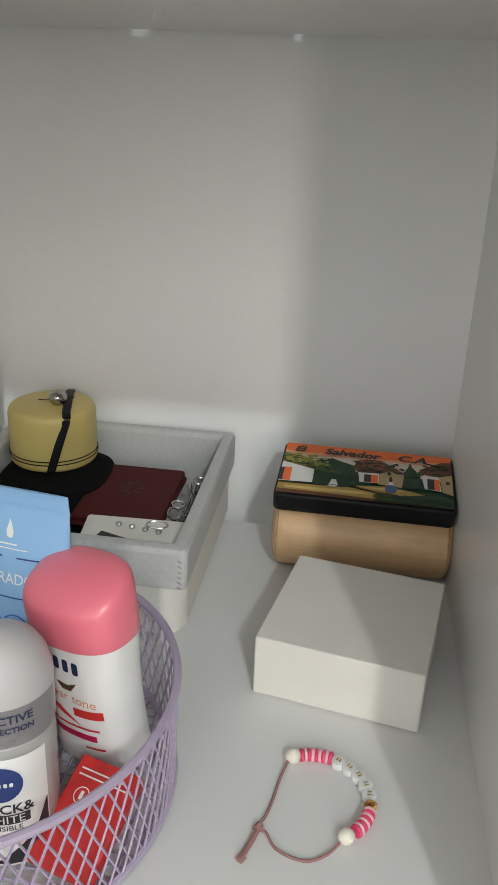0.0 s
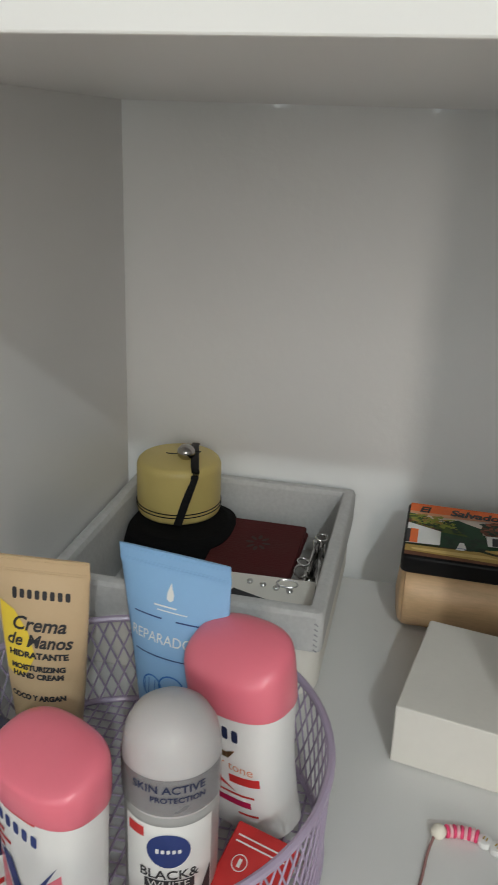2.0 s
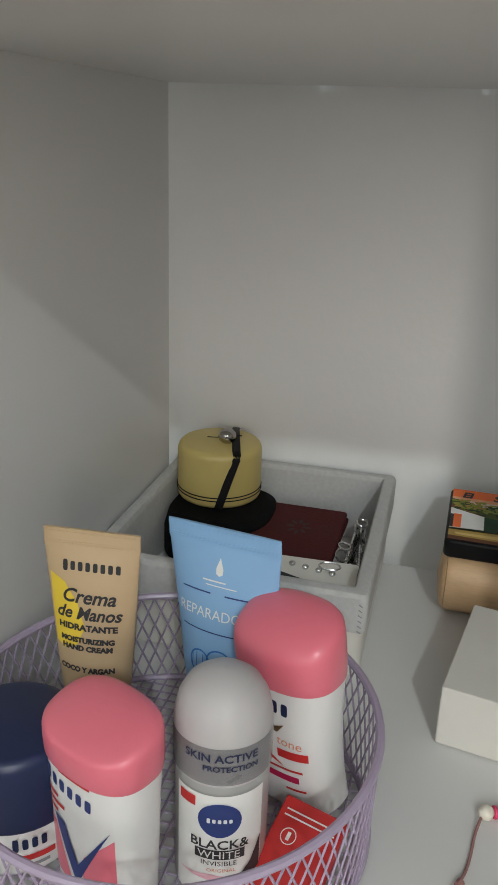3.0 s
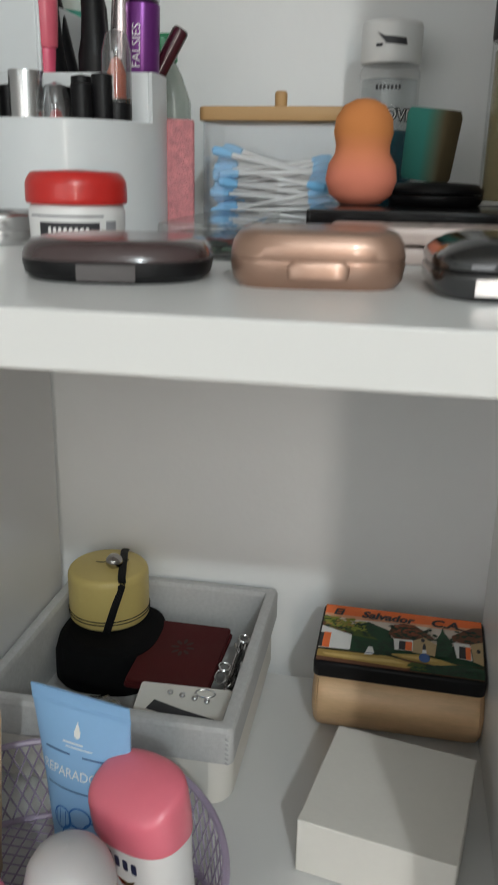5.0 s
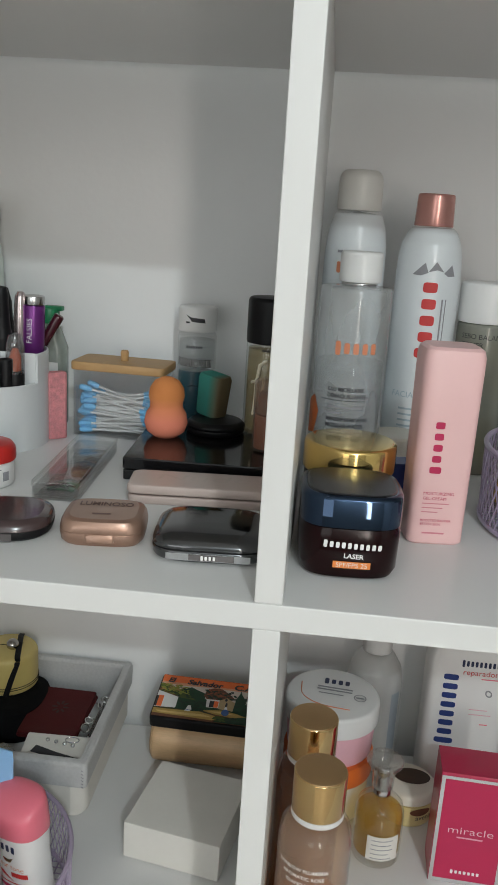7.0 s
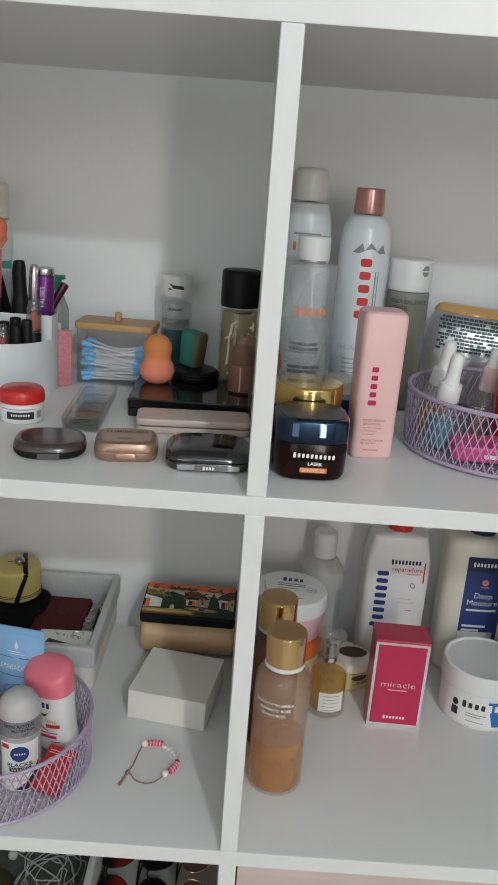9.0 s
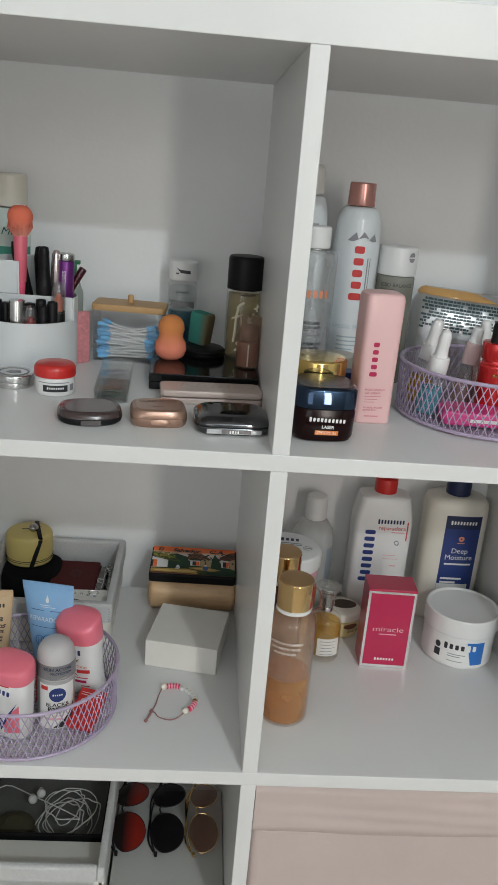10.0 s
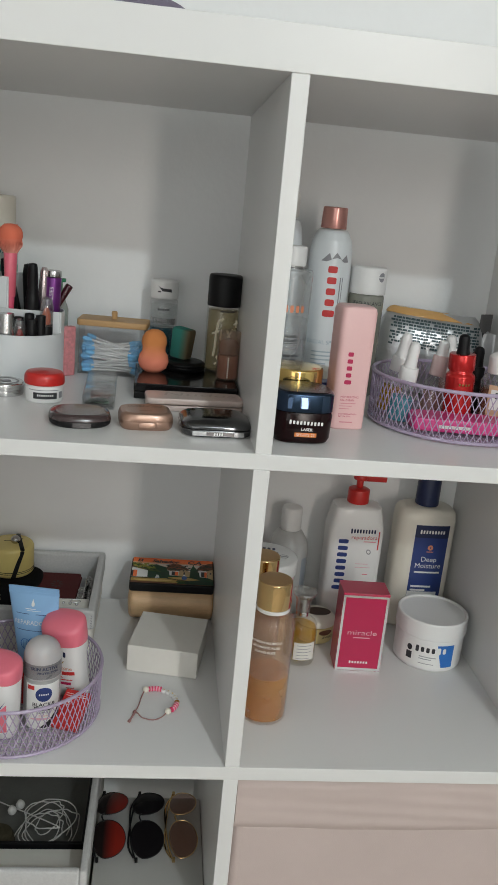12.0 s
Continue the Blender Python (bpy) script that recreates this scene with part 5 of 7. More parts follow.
for k, (dx, dy, lab, top) in enumerate(((0.0340, -0.0200, "black lip colour with a clear cap over an orange tip", mat("burnt_orange", (0.74, 0.15, 0.06), 0.4)), (0.0060, -0.034, "clear-capped red lipstick in the front tier", RED), (-0.0090, -0.036, "brushed silver lipstick tube", SILVER))):
    q = pen("lipstick", dx, dy, 0.003, 1, 1, [(0.0, 0.0), (0.0078, 0.0), (0.0078, 0.040 + 0.026 * (k == 0)), (0.0, 0.040 + 0.026 * (k == 0))] if k < 2 else [(0.0, 0.0), (0.0088, 0.0), (0.0088, 0.078), (0.0, 0.0785)], BLACK if k < 2 else SILVER, lab, "lipstick", "lipsticks")
    if k < 2:
        z = 0.066 if k == 0 else 0.040
        part("colour_tip", lathe([(0.0, z), (0.0050, z), (0.0050, z + 0.012), (0.0025, z + 0.019), (0.0, z + 0.020)], 20, 0.0006), top, q)
        part("clear_cap", lathe([(0.0076, z - 0.004), (0.0080, z), (0.0078, z + 0.022), (0.0055, z + 0.031), (0.0, z + 0.033)], 20, 0.0006), CAPCLEAR, q)
for i, (dx, dy) in enumerate(((0.0205, -0.032), (0.0300, -0.0270), (0.0270, -0.0165), (0.0155, -0.0185), (-0.0235, -0.0230), (-0.0300, -0.0340), (0.0030, -0.0180))):
    q = pen("black_tube", dx, dy, 0.003, 1, 0, [(0.0, 0.0), (0.0056, 0.0), (0.0056, 0.072 + 0.005 * (i % 2)), (0.0, 0.073 + 0.005 * (i % 2))], BLACK, "short black make-up tube in the front tier", "make-up tube", "short black tubes")
bs = thing("powder_brush", pose(OX - 0.0105, OY - 0.002, SHELF_U + 0.062, 0, 0, 0), "pink-handled powder brush with peach bristles", "brush")
part("handle", lathe([(0.0, 0.0), (0.0040, 0.0), (0.0052, 0.030), (0.0052, 0.034), (0.0, 0.034)], 20, 0.0006), mat("rose_handle", (0.78, 0.10, 0.19), 0.35, coat=0.3), bs)
part("ferrule", lathe([(0.0, 0.034), (0.0062, 0.034), (0.0080, 0.086), (0.0, 0.086)], 20, 0.0006), mat("coral_ferrule", (0.78, 0.14, 0.20), 0.3, coat=0.3), bs)
hair = random.Random(2)
strands = []
for i in range(520):
    a, k = hair.uniform(0, 2 * math.pi), math.sqrt(hair.random())
    k, r1, hgt = max(k, 0.55), max(k, 0.55) * 0.0142, 0.0345 * math.sqrt(1 - 0.80 * k * k)
    c, s = math.cos(a), math.sin(a)
    strands.append(sweep([(0.0072 * k * c, 0.0072 * k * s, 0.084), (r1 * c, r1 * s, 0.084 + hgt * 0.62), (r1 * 0.93 * c, r1 * 0.93 * s, 0.084 + hgt)], 0.00026, 3))
tagged(part("bristles", joined(*strands, lathe([(0.0076, 0.0845), (0.0100, 0.0905), (0.0126, 0.0985), (0.0139, 0.1050), (0.0137, 0.1090), (0.0120, 0.1135), (0.0088, 0.1165), (0.0045, 0.1182), (0.0, 0.1186)], 40, 0)), gradient_lens("peach_bristle", (0.80, 0.36, 0.28), (0.84, 0.20, 0.12), "Z", 0.9, 0.05, 0.55), bs), kind="stuff")

ms = thing("body_mist", pose(-0.3155, 0.3550, SHELF_U) @ Matrix.Diagonal((1.10, 1.10, 0.94, 1)), "white and mint body mist bottle with a white cap", "bottle")
part("body", lathe([(0.0, 0.0), (0.0200, 0.0), (0.0210, 0.002), (0.0210, 0.165), (0.0175, 0.182), (0.0, 0.183)]), mat("mint_plastic", (0.66, 0.74, 0.70), 0.35, var=0.04), ms)
part("cap", lathe([(0.0, 0.184), (0.0180, 0.184), (0.0180, 0.222), (0.0165, 0.2245), (0.0, 0.225)]), CREAM, ms)
part("mint_band", rect(-0.030, 0.030, 0.060, 0.135, on_cyl(0.0211), 24, 2), mat("mint_print", (0.06, 0.36, 0.27), 0.4, var=0.1), ms)
part("name_text", word("Mist", 0.013, 0.004, 0.154, on_cyl(0.0212), shear=0.3), mat("teal_print", (0.01, 0.16, 0.14), 0.4), ms)
part("coral_spot", shape([(0.000, 0.118), (0.012, 0.134), (0.017, 0.128), (0.008, 0.112)], on_cyl(0.0214)), PEACH_P, ms)

rj = bottle("cream_jar", -0.2275, 0.1570, SHELF_U, 8, "small white cream jar with a red lid", "jar")
part("body", lathe([(0.0, 0.0), (0.0188, 0.0), (0.0202, 0.002), (0.0206, 0.017), (0.0190, 0.020), (0.0, 0.020)]), WHITE, rj)
part("lid", lathe([(0.0, 0.0195), (0.0213, 0.0195), (0.0217, 0.021), (0.0215, 0.0285), (0.0190, 0.0325), (0.0, 0.0335)], 48, 0.0015), RED, rj, "red screw lid")
part("label", rect(-0.012, 0.014, 0.0055, 0.0125, on_cyl(0.0206, 0.0004)), DARKTXT, rj)
each("mark_block", mark(8, 0.018, 0.0028, 0.001, 0.0095, on_cyl(0.0210, 0.0004)), WHITETXT, rj)
part("side_print", joined(rect(0.017, 0.0225, 0.006, 0.013, on_cyl(0.0206, 0.0004)), lines(-0.018, 0.015, 0.0022, 0.0008, on_cyl(0.0206, 0.0004), (0.034,))), GREYTXT, rj)
tn = bottle("balm_tin", -0.2745, 0.1760, SHELF_U, 0, "small round silver balm tin", "tin")
part("tin_base", lathe([(0.0, 0.0), (0.0205, 0.0), (0.0212, 0.001), (0.0212, 0.009), (0.0, 0.009)]), SILVER, tn)
part("tin_lid", lathe([(0.0212, 0.0065), (0.0218, 0.007), (0.0218, 0.0135), (0.0200, 0.0150), (0.0185, 0.0145), (0.0, 0.0145)]), SILVER, tn)
part("lid_print", joined(oval(0, 0, 0.0165, 0.0165, on_top(0.0145), 0.86), shape([(-0.008, -0.003), (-0.003, 0.006), (0.006, 0.005), (0.009, -0.004), (0.0, -0.007)], on_top(0.0145))), GREYTXT, tn)
CASECLEAR = clear("clear_lash_case", (0.95, 0.96, 0.955), 0.04, (0.7, 0.72, 0.72), 0.03, 0.05)
cc = thing("lash_case", pose(-0.1695, 0.1995, SHELF_U, 0, 0, 2.5), "clear plastic case holding false lashes", "case")
part("case_base", tray_wall(0.0172, 0.0682, 0.003, [(0.0, 0.0), (0.0, 0.0082), (0.0012, 0.0082), (0.0012, 0.0012), (0.0166, 0.0012), (0.0166, 0.0)]), CASECLEAR, cc)
part("case_lid", slab(0.0176, 0.0686, 0.0086, 0.0142, 0.003, 0.0012), CASECLEAR, cc)
each("insert_print", (shape([(-0.012, -0.050), (0.010, -0.054), (0.011, -0.034), (-0.010, -0.030)], on_top(0.0024)),), mat("grey_green_print", (0.10, 0.24, 0.15), 0.5, var=0.5, scale=120), cc)
part("insert_card", rect(-0.0150, 0.0150, -0.064, 0.060, on_top(0.0016), 4, 8), clear("insert_film", (0.92, 0.91, 0.92), 0.30, (0.72, 0.68, 0.70), 0.15), cc)
for k in range(4):
    part("lash_strip", sweep(smooth_line([(-0.011 + 0.0006 * k, -0.026 + 0.014 * k, 0.0036), (0.0, -0.020 + 0.014 * k, 0.0046), (0.011, -0.026 + 0.014 * k, 0.0036)], 5), 0.0007, 5), mat("rose_brown", (0.20, 0.07, 0.06), 0.6) if k == 0 else bpy.data.materials["rose_brown"], cc)
lash = random.Random(6)
for col, y0, y1, n in (((0.20, 0.035, 0.028), -0.034, -0.004, 14), ((0.05, 0.008, 0.010), -0.026, 0.006, 8), ((0.02, 0.03, 0.025), -0.058, -0.036, 6), ((0.03, 0.02, 0.02), 0.006, 0.050, 8)):
    dark = mat("lash_tint", col, 0.6)
    for k in range(n):
        y = lash.uniform(y0, y1)
        part("lash_strip", sweep([(-0.012 * lash.uniform(0.4, 1), y, 0.0036), (0.0, y + 0.005, 0.0048), (0.012 * lash.uniform(0.2, 1), y + 0.014 * lash.random(), 0.0036)], 0.0008, 5), dark, cc)


# ---- upper right cube ----
av = bottle("thermal_spray", 0.0387, 0.3140, SHELF_U, 0, "tall white aerosol can of facial water with a domed cap", "aerosol")
part("can", lathe([(0.0, 0.0), (0.0250, 0.0), (0.0264, 0.003), (0.0264, 0.173), (0.0258, 0.189), (0.0238, 0.2036), (0.0200, 0.2145), (0.0, 0.2165)], 48, 0.002), AEROSOL, av)
part("cap", lathe([(0.0, 0.2168), (0.0188, 0.2168), (0.0187, 0.238), (0.0178, 0.2455), (0.0145, 0.2495), (0.0, 0.2508)], 48, 0.002), SOFTWHITE, av)
f = on_cyl(0.0265)
each("mark_block", mark(5, 0.030, 0.0100, -0.002, 0.1705, f), PEACH_P, av)
part("small_print", lines(-0.016, 0.1835, 0.004, 0.0022, f, (0.030,)), GREYTXT, av)
mw = bottle("micellar_water", 0.0397, 0.2230, SHELF_U, 0, "clear bottle of micellar water with a white cap, two-thirds full", "bottle")
part("shell", lathe([(0.0, 0.0), (0.0262, 0.0), (0.0277, 0.003), (0.0277, 0.1575), (0.0262, 0.1605), (0.014, 0.1615), (0.0, 0.1615)], 48, 0.002), clear("frosted_bottle", (0.94, 0.955, 0.96), 0.27, (0.86, 0.88, 0.88), 0.12), mw)
part("liquid", lathe([(0.0, 0.003), (0.0259, 0.004), (0.0259, 0.1040), (0.0, 0.1040)], 48), WATER, mw)
part("neck", moved(lathe([(0.0, 0.1616), (0.0135, 0.1616), (0.0135, 0.164), (0.0, 0.164)]), pose(0.0022, 0, 0)), SILVER, mw)
part("cap", moved(lathe([(0.0, 0.1640), (0.0157, 0.1640), (0.0160, 0.1655), (0.0160, 0.1850), (0.0147, 0.1866), (0.0, 0.1870)], 48), pose(0.0022, 0, 0)), WHITE, mw)
f = on_cyl(0.0279)
each("mark_block", mark(5, 0.034, 0.0115, 0.003, 0.1165, f), PEACH_P, mw)
part("label", rect(-0.027, 0.027, 0.030, 0.100, on_cyl(0.0277), 16, 2), clear("sheer_white_label", (0.96, 0.97, 0.98), 0.16, (0.86, 0.89, 0.91), 0.3), mw)
part("rule", rect(-0.022, 0.014, 0.0765, 0.0770, f), DARKTXT, mw)
part("title_text", joined(*[word(s, z, -0.016, v, f, align="LEFT", wide=0.9, bold=0.00012) for s, z, v in (("EAU MICELLAIRE", 0.0042, 0.0850), ("DÉMAQUILLANTE", 0.0042, 0.0800), ("MAKEUP REMOVING", 0.0040, 0.0620), ("MICELLAR WATER", 0.0040, 0.0572))]), DARKTXT, mw)
part("small_print", joined(lines(-0.016, 0.0715, 0.0045, 0.0016, f, (0.028, 0.012)), lines(-0.016, 0.050, 0.0045, 0.0014, f, (0.022, 0.018, 0.020))), GREYTXT, mw)
# Stands for a separate orange-brown thing behind the bottle, drawn as a patch.
part("orange_piece_patch", shape([(-0.040, 0.072), (-0.030, 0.078), (-0.024, 0.066), (-0.028, 0.048), (-0.040, 0.046)], on_cyl(0.0281), 6), mat("burnt_orange_patch", (0.42, 0.10, 0.02), 0.45), mw)

gj = bottle("night_cream_jar", 0.0425, 0.1330, SHELF_U, 0, "dark cream jar with a mirror-gold lid", "jar")
part("body", lathe([(0.0, 0.0), (0.0285, 0.0), (0.0305, 0.003), (0.0305, 0.041), (0.0290, 0.043), (0.0, 0.043)], 48), BLACK_G, gj)
part("lid", lathe([(0.0, 0.0435), (0.0312, 0.0435), (0.0318, 0.0450), (0.0318, 0.0620), (0.0300, 0.0638), (0.0, 0.0640)], 56), GOLD_B, gj, "mirror-gold lid")
nb = thing("navy_carton", pose(0.0850, 0.1750, SHELF_U, 0, 0, 8), "small navy blue carton behind the gold-lidded jar", "box")
part("carton", slab(0.0130, 0.0100, 0.0, 0.040, 0.0008, 0.0006), NAVY_L, nb)
rv = thing("day_cream_jar", pose(0.0430, 0.0720, SHELF_U, 0, 0, 3) @ Matrix.Scale(0.965, 4, (0, 0, 1)), "dark red square-shouldered cream jar with a blue chrome lid", "jar")
body = [(0.0, 0.0255, 0.0255, 3.6), (0.0015, 0.0285, 0.0285, 3.6), (0.006, 0.0305, 0.0305, 3.6), (0.030, 0.0312, 0.0312, 3.6), (0.0335, 0.0300, 0.0300, 3.6)]
part("body", loft(body, 72), DARKRED, rv)
part("lid", loft([(0.0338, 0.0300, 0.0300, 3.6), (0.0345, 0.0310, 0.0310, 3.6), (0.0520, 0.0310, 0.0310, 3.6), (0.0540, 0.0296, 0.0296, 3.6), (0.0545, 0.0280, 0.0280, 3.6)], 72), CHROMEBLUE, rv, "blue chrome lid")
part("lid_top", loft([(0.0546, 0.0272, 0.0272, 3.6), (0.0552, 0.0262, 0.0262, 3.6)], 72), CHROMEBLUE_T, rv)
f = on_loft(body, 0.0004)
each("mark_block", mark(10, 0.036, 0.0054, 0.001, 0.0235, f, -2), WHITETXT, rv)
part("range_text", word("LASER", 0.0044, 0.002, 0.0165, f, -2, bold=0.0001), WHITETXT, rv)
part("factor_band", rect(-0.010, 0.0125, 0.0085, 0.0130, f, 8, 1), ORANGE_P, rv)
part("factor_text", word("SPF/FPS 25", 0.0043, 0.00125, 0.0106, on_loft(body, 0.0007)), WHITETXT, rv)

ev = bottle("facial_mist_can", 0.1017, 0.3075, SHELF_U, 0, "tall white aerosol can with a rose metal cap", "aerosol")
part("can", lathe([(0.0, 0.0), (0.0260, 0.0), (0.0273, 0.003), (0.0273, 0.167), (0.0267, 0.182), (0.0249, 0.1936), (0.0205, 0.2035), (0.0172, 0.2070), (0.0, 0.2073)], 48, 0.002), AEROSOL, ev)
part("cap", lathe([(0.0, 0.2077), (0.0163, 0.2077), (0.0153, 0.2325), (0.0147, 0.2338), (0.0, 0.2340)], 48, 0.0008), ROSECAP, ev, "rose metal cap")
f = on_cyl(0.0274)
each("mark_block", mark(5, 0.068, 0.0165, 0.000, 0.1320, f, 90, 0.15), RED_P, ev)
part("side_print", joined(rect(0.0105, 0.0120, 0.102, 0.150, f, 1, 6), rect(0.0140, 0.0150, 0.110, 0.150, f, 1, 6)), GREYTXT, ev)
each("peak", (shape([(-0.016, 0.1690), (-0.006, 0.1790), (-0.003, 0.1710), (-0.009, 0.1685)], f), shape([(-0.003, 0.1715), (0.003, 0.1800), (0.010, 0.1720), (0.004, 0.1735)], f), shape([(0.010, 0.1710), (0.017, 0.1780), (0.021, 0.1690), (0.014, 0.1685)], f)), GREYTXT, ev)
part("small_print", joined(word("FACIAL SPRAY", 0.0072, -0.001, 0.068, f), lines(-0.016, 0.056, 0.005, 0.0016, f, (0.030, 0.026, 0.028, 0.020))), mat("blue_grey_print", (0.40, 0.50, 0.56), 0.5), ev)
wj = bottle("white_cream_jar", 0.0830, 0.2420, SHELF_U, 0, "low white cream jar with a flat lid", "jar")
part("body", lathe([(0.0, 0.0), (0.0195, 0.0), (0.0205, 0.002), (0.0205, 0.024), (0.0, 0.024)], 40), WHITE, wj)
part("lid", lathe([(0.0, 0.0245), (0.0212, 0.0245), (0.0216, 0.026), (0.0216, 0.0425), (0.0200, 0.0440), (0.0, 0.0442)], 40), CREAM, wj)
sbt = bottle("toner_bottle", 0.1545, 0.3090, SHELF_U, -6, "grey-olive toner bottle with a white flip cap", "bottle")
part("body", lathe([(0.0, 0.0), (0.0219, 0.0), (0.0229, 0.002), (0.0229, 0.129), (0.0214, 0.131), (0.0, 0.131)], 44), GREYLIQ, sbt)
part("inner", lathe([(0.0, 0.002), (0.0209, 0.003), (0.0209, 0.116), (0.0, 0.116)], 44), OLIVELIQ, sbt)
part("cap", lathe([(0.0, 0.1314), (0.0232, 0.1314), (0.0236, 0.133), (0.0236, 0.1635), (0.0222, 0.1650), (0.0, 0.1653)], 44), WHITE, sbt)
each("thumb_groove", (shape([(0.0105, 0.1545), (0.0200, 0.1545), (0.0190, 0.1585), (0.0160, 0.1600), (0.0125, 0.1585)], on_cyl(0.0237)), shape([(0.0105, 0.1530), (0.0200, 0.1530), (0.0185, 0.1490), (0.0155, 0.1480), (0.0125, 0.1490)], on_cyl(0.0237))), GREYTXT, sbt)
part("title_text", joined(word("SEBO BALANCE", 0.0060, 0.0, 0.1205, on_cyl(0.0231)), word("TONER", 0.0060, -0.0105, 0.1135, on_cyl(0.0231))), DARKTXT, sbt)
by = thing("moisturiser_bottle", pose(0.1025, 0.1310, SHELF_U, 0, 0, 6), "tall pale pink moisturiser bottle with rounded edges", "bottle")
body = [(0.0, 0.0180, 0.0165, 5.5), (0.0015, 0.0194, 0.0180, 5.5), (0.090, 0.0200, 0.0186, 5.5), (0.1275, 0.0202, 0.0188, 5.5), (0.1320, 0.0192, 0.0178, 5), (0.1338, 0.0168, 0.0155, 4.5)]
part("body", loft(body, 64), PINK_CARD, by)
f = on_loft(body)
each("mark_block", mark(5, 0.038, 0.0085, -0.006, 0.068, f, 90, 0.2), CRIMSON, by)
part("title_text", joined(word("MOISTURIZING", 0.0030, -0.012, 0.0365, f, align="LEFT"), word("GEL-CREAM", 0.0030, -0.012, 0.0330, f, align="LEFT"), word("BOOSTED BARRIER", 0.0024, -0.012, 0.0175, f, align="LEFT"), word("BETTER SKIN", 0.0024, -0.012, 0.0148, f, align="LEFT")), CRIMSON, by)
part("small_print", joined(lines(-0.012, 0.0295, 0.0030, 0.0007, f, (0.018, 0.014, 0.011)), lines(-0.010, 0.0085, 0.003, 0.0012, f, (0.015,))), ROSE_P, by)

# wet wipes pack: pillow with a crimped end
wp = thing("wet_wipes_pack", pose(0.2520, 0.3420, SHELF_U, 0, 0, -4) @ pose(0, 0, 0.004, 0, 4, 0), "silver wet wipes packet with brick print and orange top", "packet")
pack = [(z * 1.14, a, b, p) for z, a, b, p in ((0.0, 0.062, 0.026, 4), (0.010, 0.070, 0.031, 3.5), (0.030, 0.073, 0.033, 3.2), (0.058, 0.072, 0.031, 3), (0.076, 0.069, 0.026, 2.8), (0.089, 0.064, 0.016, 2.6), (0.095, 0.056, 0.007, 2.4))]
part("pouch", crumpled(loft(pack, 64), 0.0012, 0.012), FOIL, wp)
f = on_loft(pack, 0.0016)
cells = random.Random(5)
bricks = []
for r_ in range(10):
    z, u = 0.0600 + r_ * 0.0038, -0.060 + 0.003 * (r_ % 2)
    while u < 0.058:
        w_ = cells.uniform(0.0032, 0.0075)
        if cells.random() < 0.85:
            bricks.append(rect(u, u + w_ - 0.0008, z, z + 0.0025, f, 1, 1))
        u += w_
tagged(part("brick_print", joined(*bricks), mat("dark_teal_print", (0.05, 0.09, 0.10), 0.4, var=0.3, scale=200), wp), kind="stuff")
part("orange_top", crumpled(loft([(0.0995, 0.0630, 0.0192, 2.5, -0.003, 0), (0.1010, 0.0600, 0.0186, 2.4, -0.005, 0), (0.1055, 0.0500, 0.0130, 2.3, -0.012, 0), (0.1082, 0.0390, 0.0075, 2.2, -0.018, 0)], 64), 0.0014, 0.010), ORANGEFOIL, wp)
part("crimped_end", crumpled(moved(loft([(0.030, 0.012, 0.0040, 3), (0.045, 0.015, 0.0060, 3), (0.070, 0.016, 0.0050, 3), (0.092, 0.010, 0.0020, 3)], 40), pose(0.078, -0.006, 0)), 0.004, 0.009), FOIL, wp)
tb = thing("grey_tube", pose(0.3285, 0.3350, SHELF_U + 0.0010) @ pose(0, 0, 0, 0, 1, 35) @ Matrix.Diagonal((0.72, 0.72, 0.96, 1)), "dark grey squeeze tube with darker print", "tube")
body = [(0.0, 0.013, 0.013, 2), (0.030, 0.014, 0.013, 2), (0.090, 0.018, 0.006, 2), (0.118, 0.019, 0.001, 4)]
part("body", loft(body, 48), mat("dark_grey_plastic", (0.16, 0.155, 0.155), 0.4), tb)
part("title_bar", rect(-0.013, 0.013, 0.078, 0.092, on_loft(body), 10, 2), DARKTXT, tb)
part("small_print", lines(-0.010, 0.070, 0.005, 0.002, on_loft(body), (0.018, 0.016)), GREYTXT, tb)

BZ = SHELF_U + 0.006


def dropper(x, y, lean, R, h, mat_body, mat_cap, mat_bulb, label, cap_h=0.017, bulb_h=0.029, z=BZ, liquid=None, neck=0.62):
    q = thing("serum_dropper", pose(x, y, z) @ pose(0, 0, 0, *lean), label, "serum bottle", "serum droppers")
    part("bottle", lathe([(0.0, 0.0), (R * 0.93, 0.0), (R, 0.002), (R, h * (0.50 + 0.5 * neck)), (R * neck, h * 0.95), (R * neck, h), (0.0, h)], 32), mat_body, q)
    if liquid:
        part("liquid", lathe([(0.0, 0.001), (R * 0.9, 0.002), (R * 0.9, h * 0.62), (0.0, h * 0.62)], 32), liquid, q)
    part("collar", lathe([(0.0, h), (R * (neck + 0.12), h), (R * (neck + 0.10), h + cap_h), (0.0, h + cap_h)], 32, 0.0008), mat_cap, q)
    k = h + cap_h
    part("bulb", lathe([(0.0, k), (0.0078, k), (0.0070, k + 0.003), (0.0064, k + bulb_h * 0.35), (0.0064, k + bulb_h * 0.70), (0.0054, k + bulb_h * 0.90), (0.0030, k + bulb_h * 0.985), (0.0, k + bulb_h)], 24, 0), mat_bulb, q)
    return q


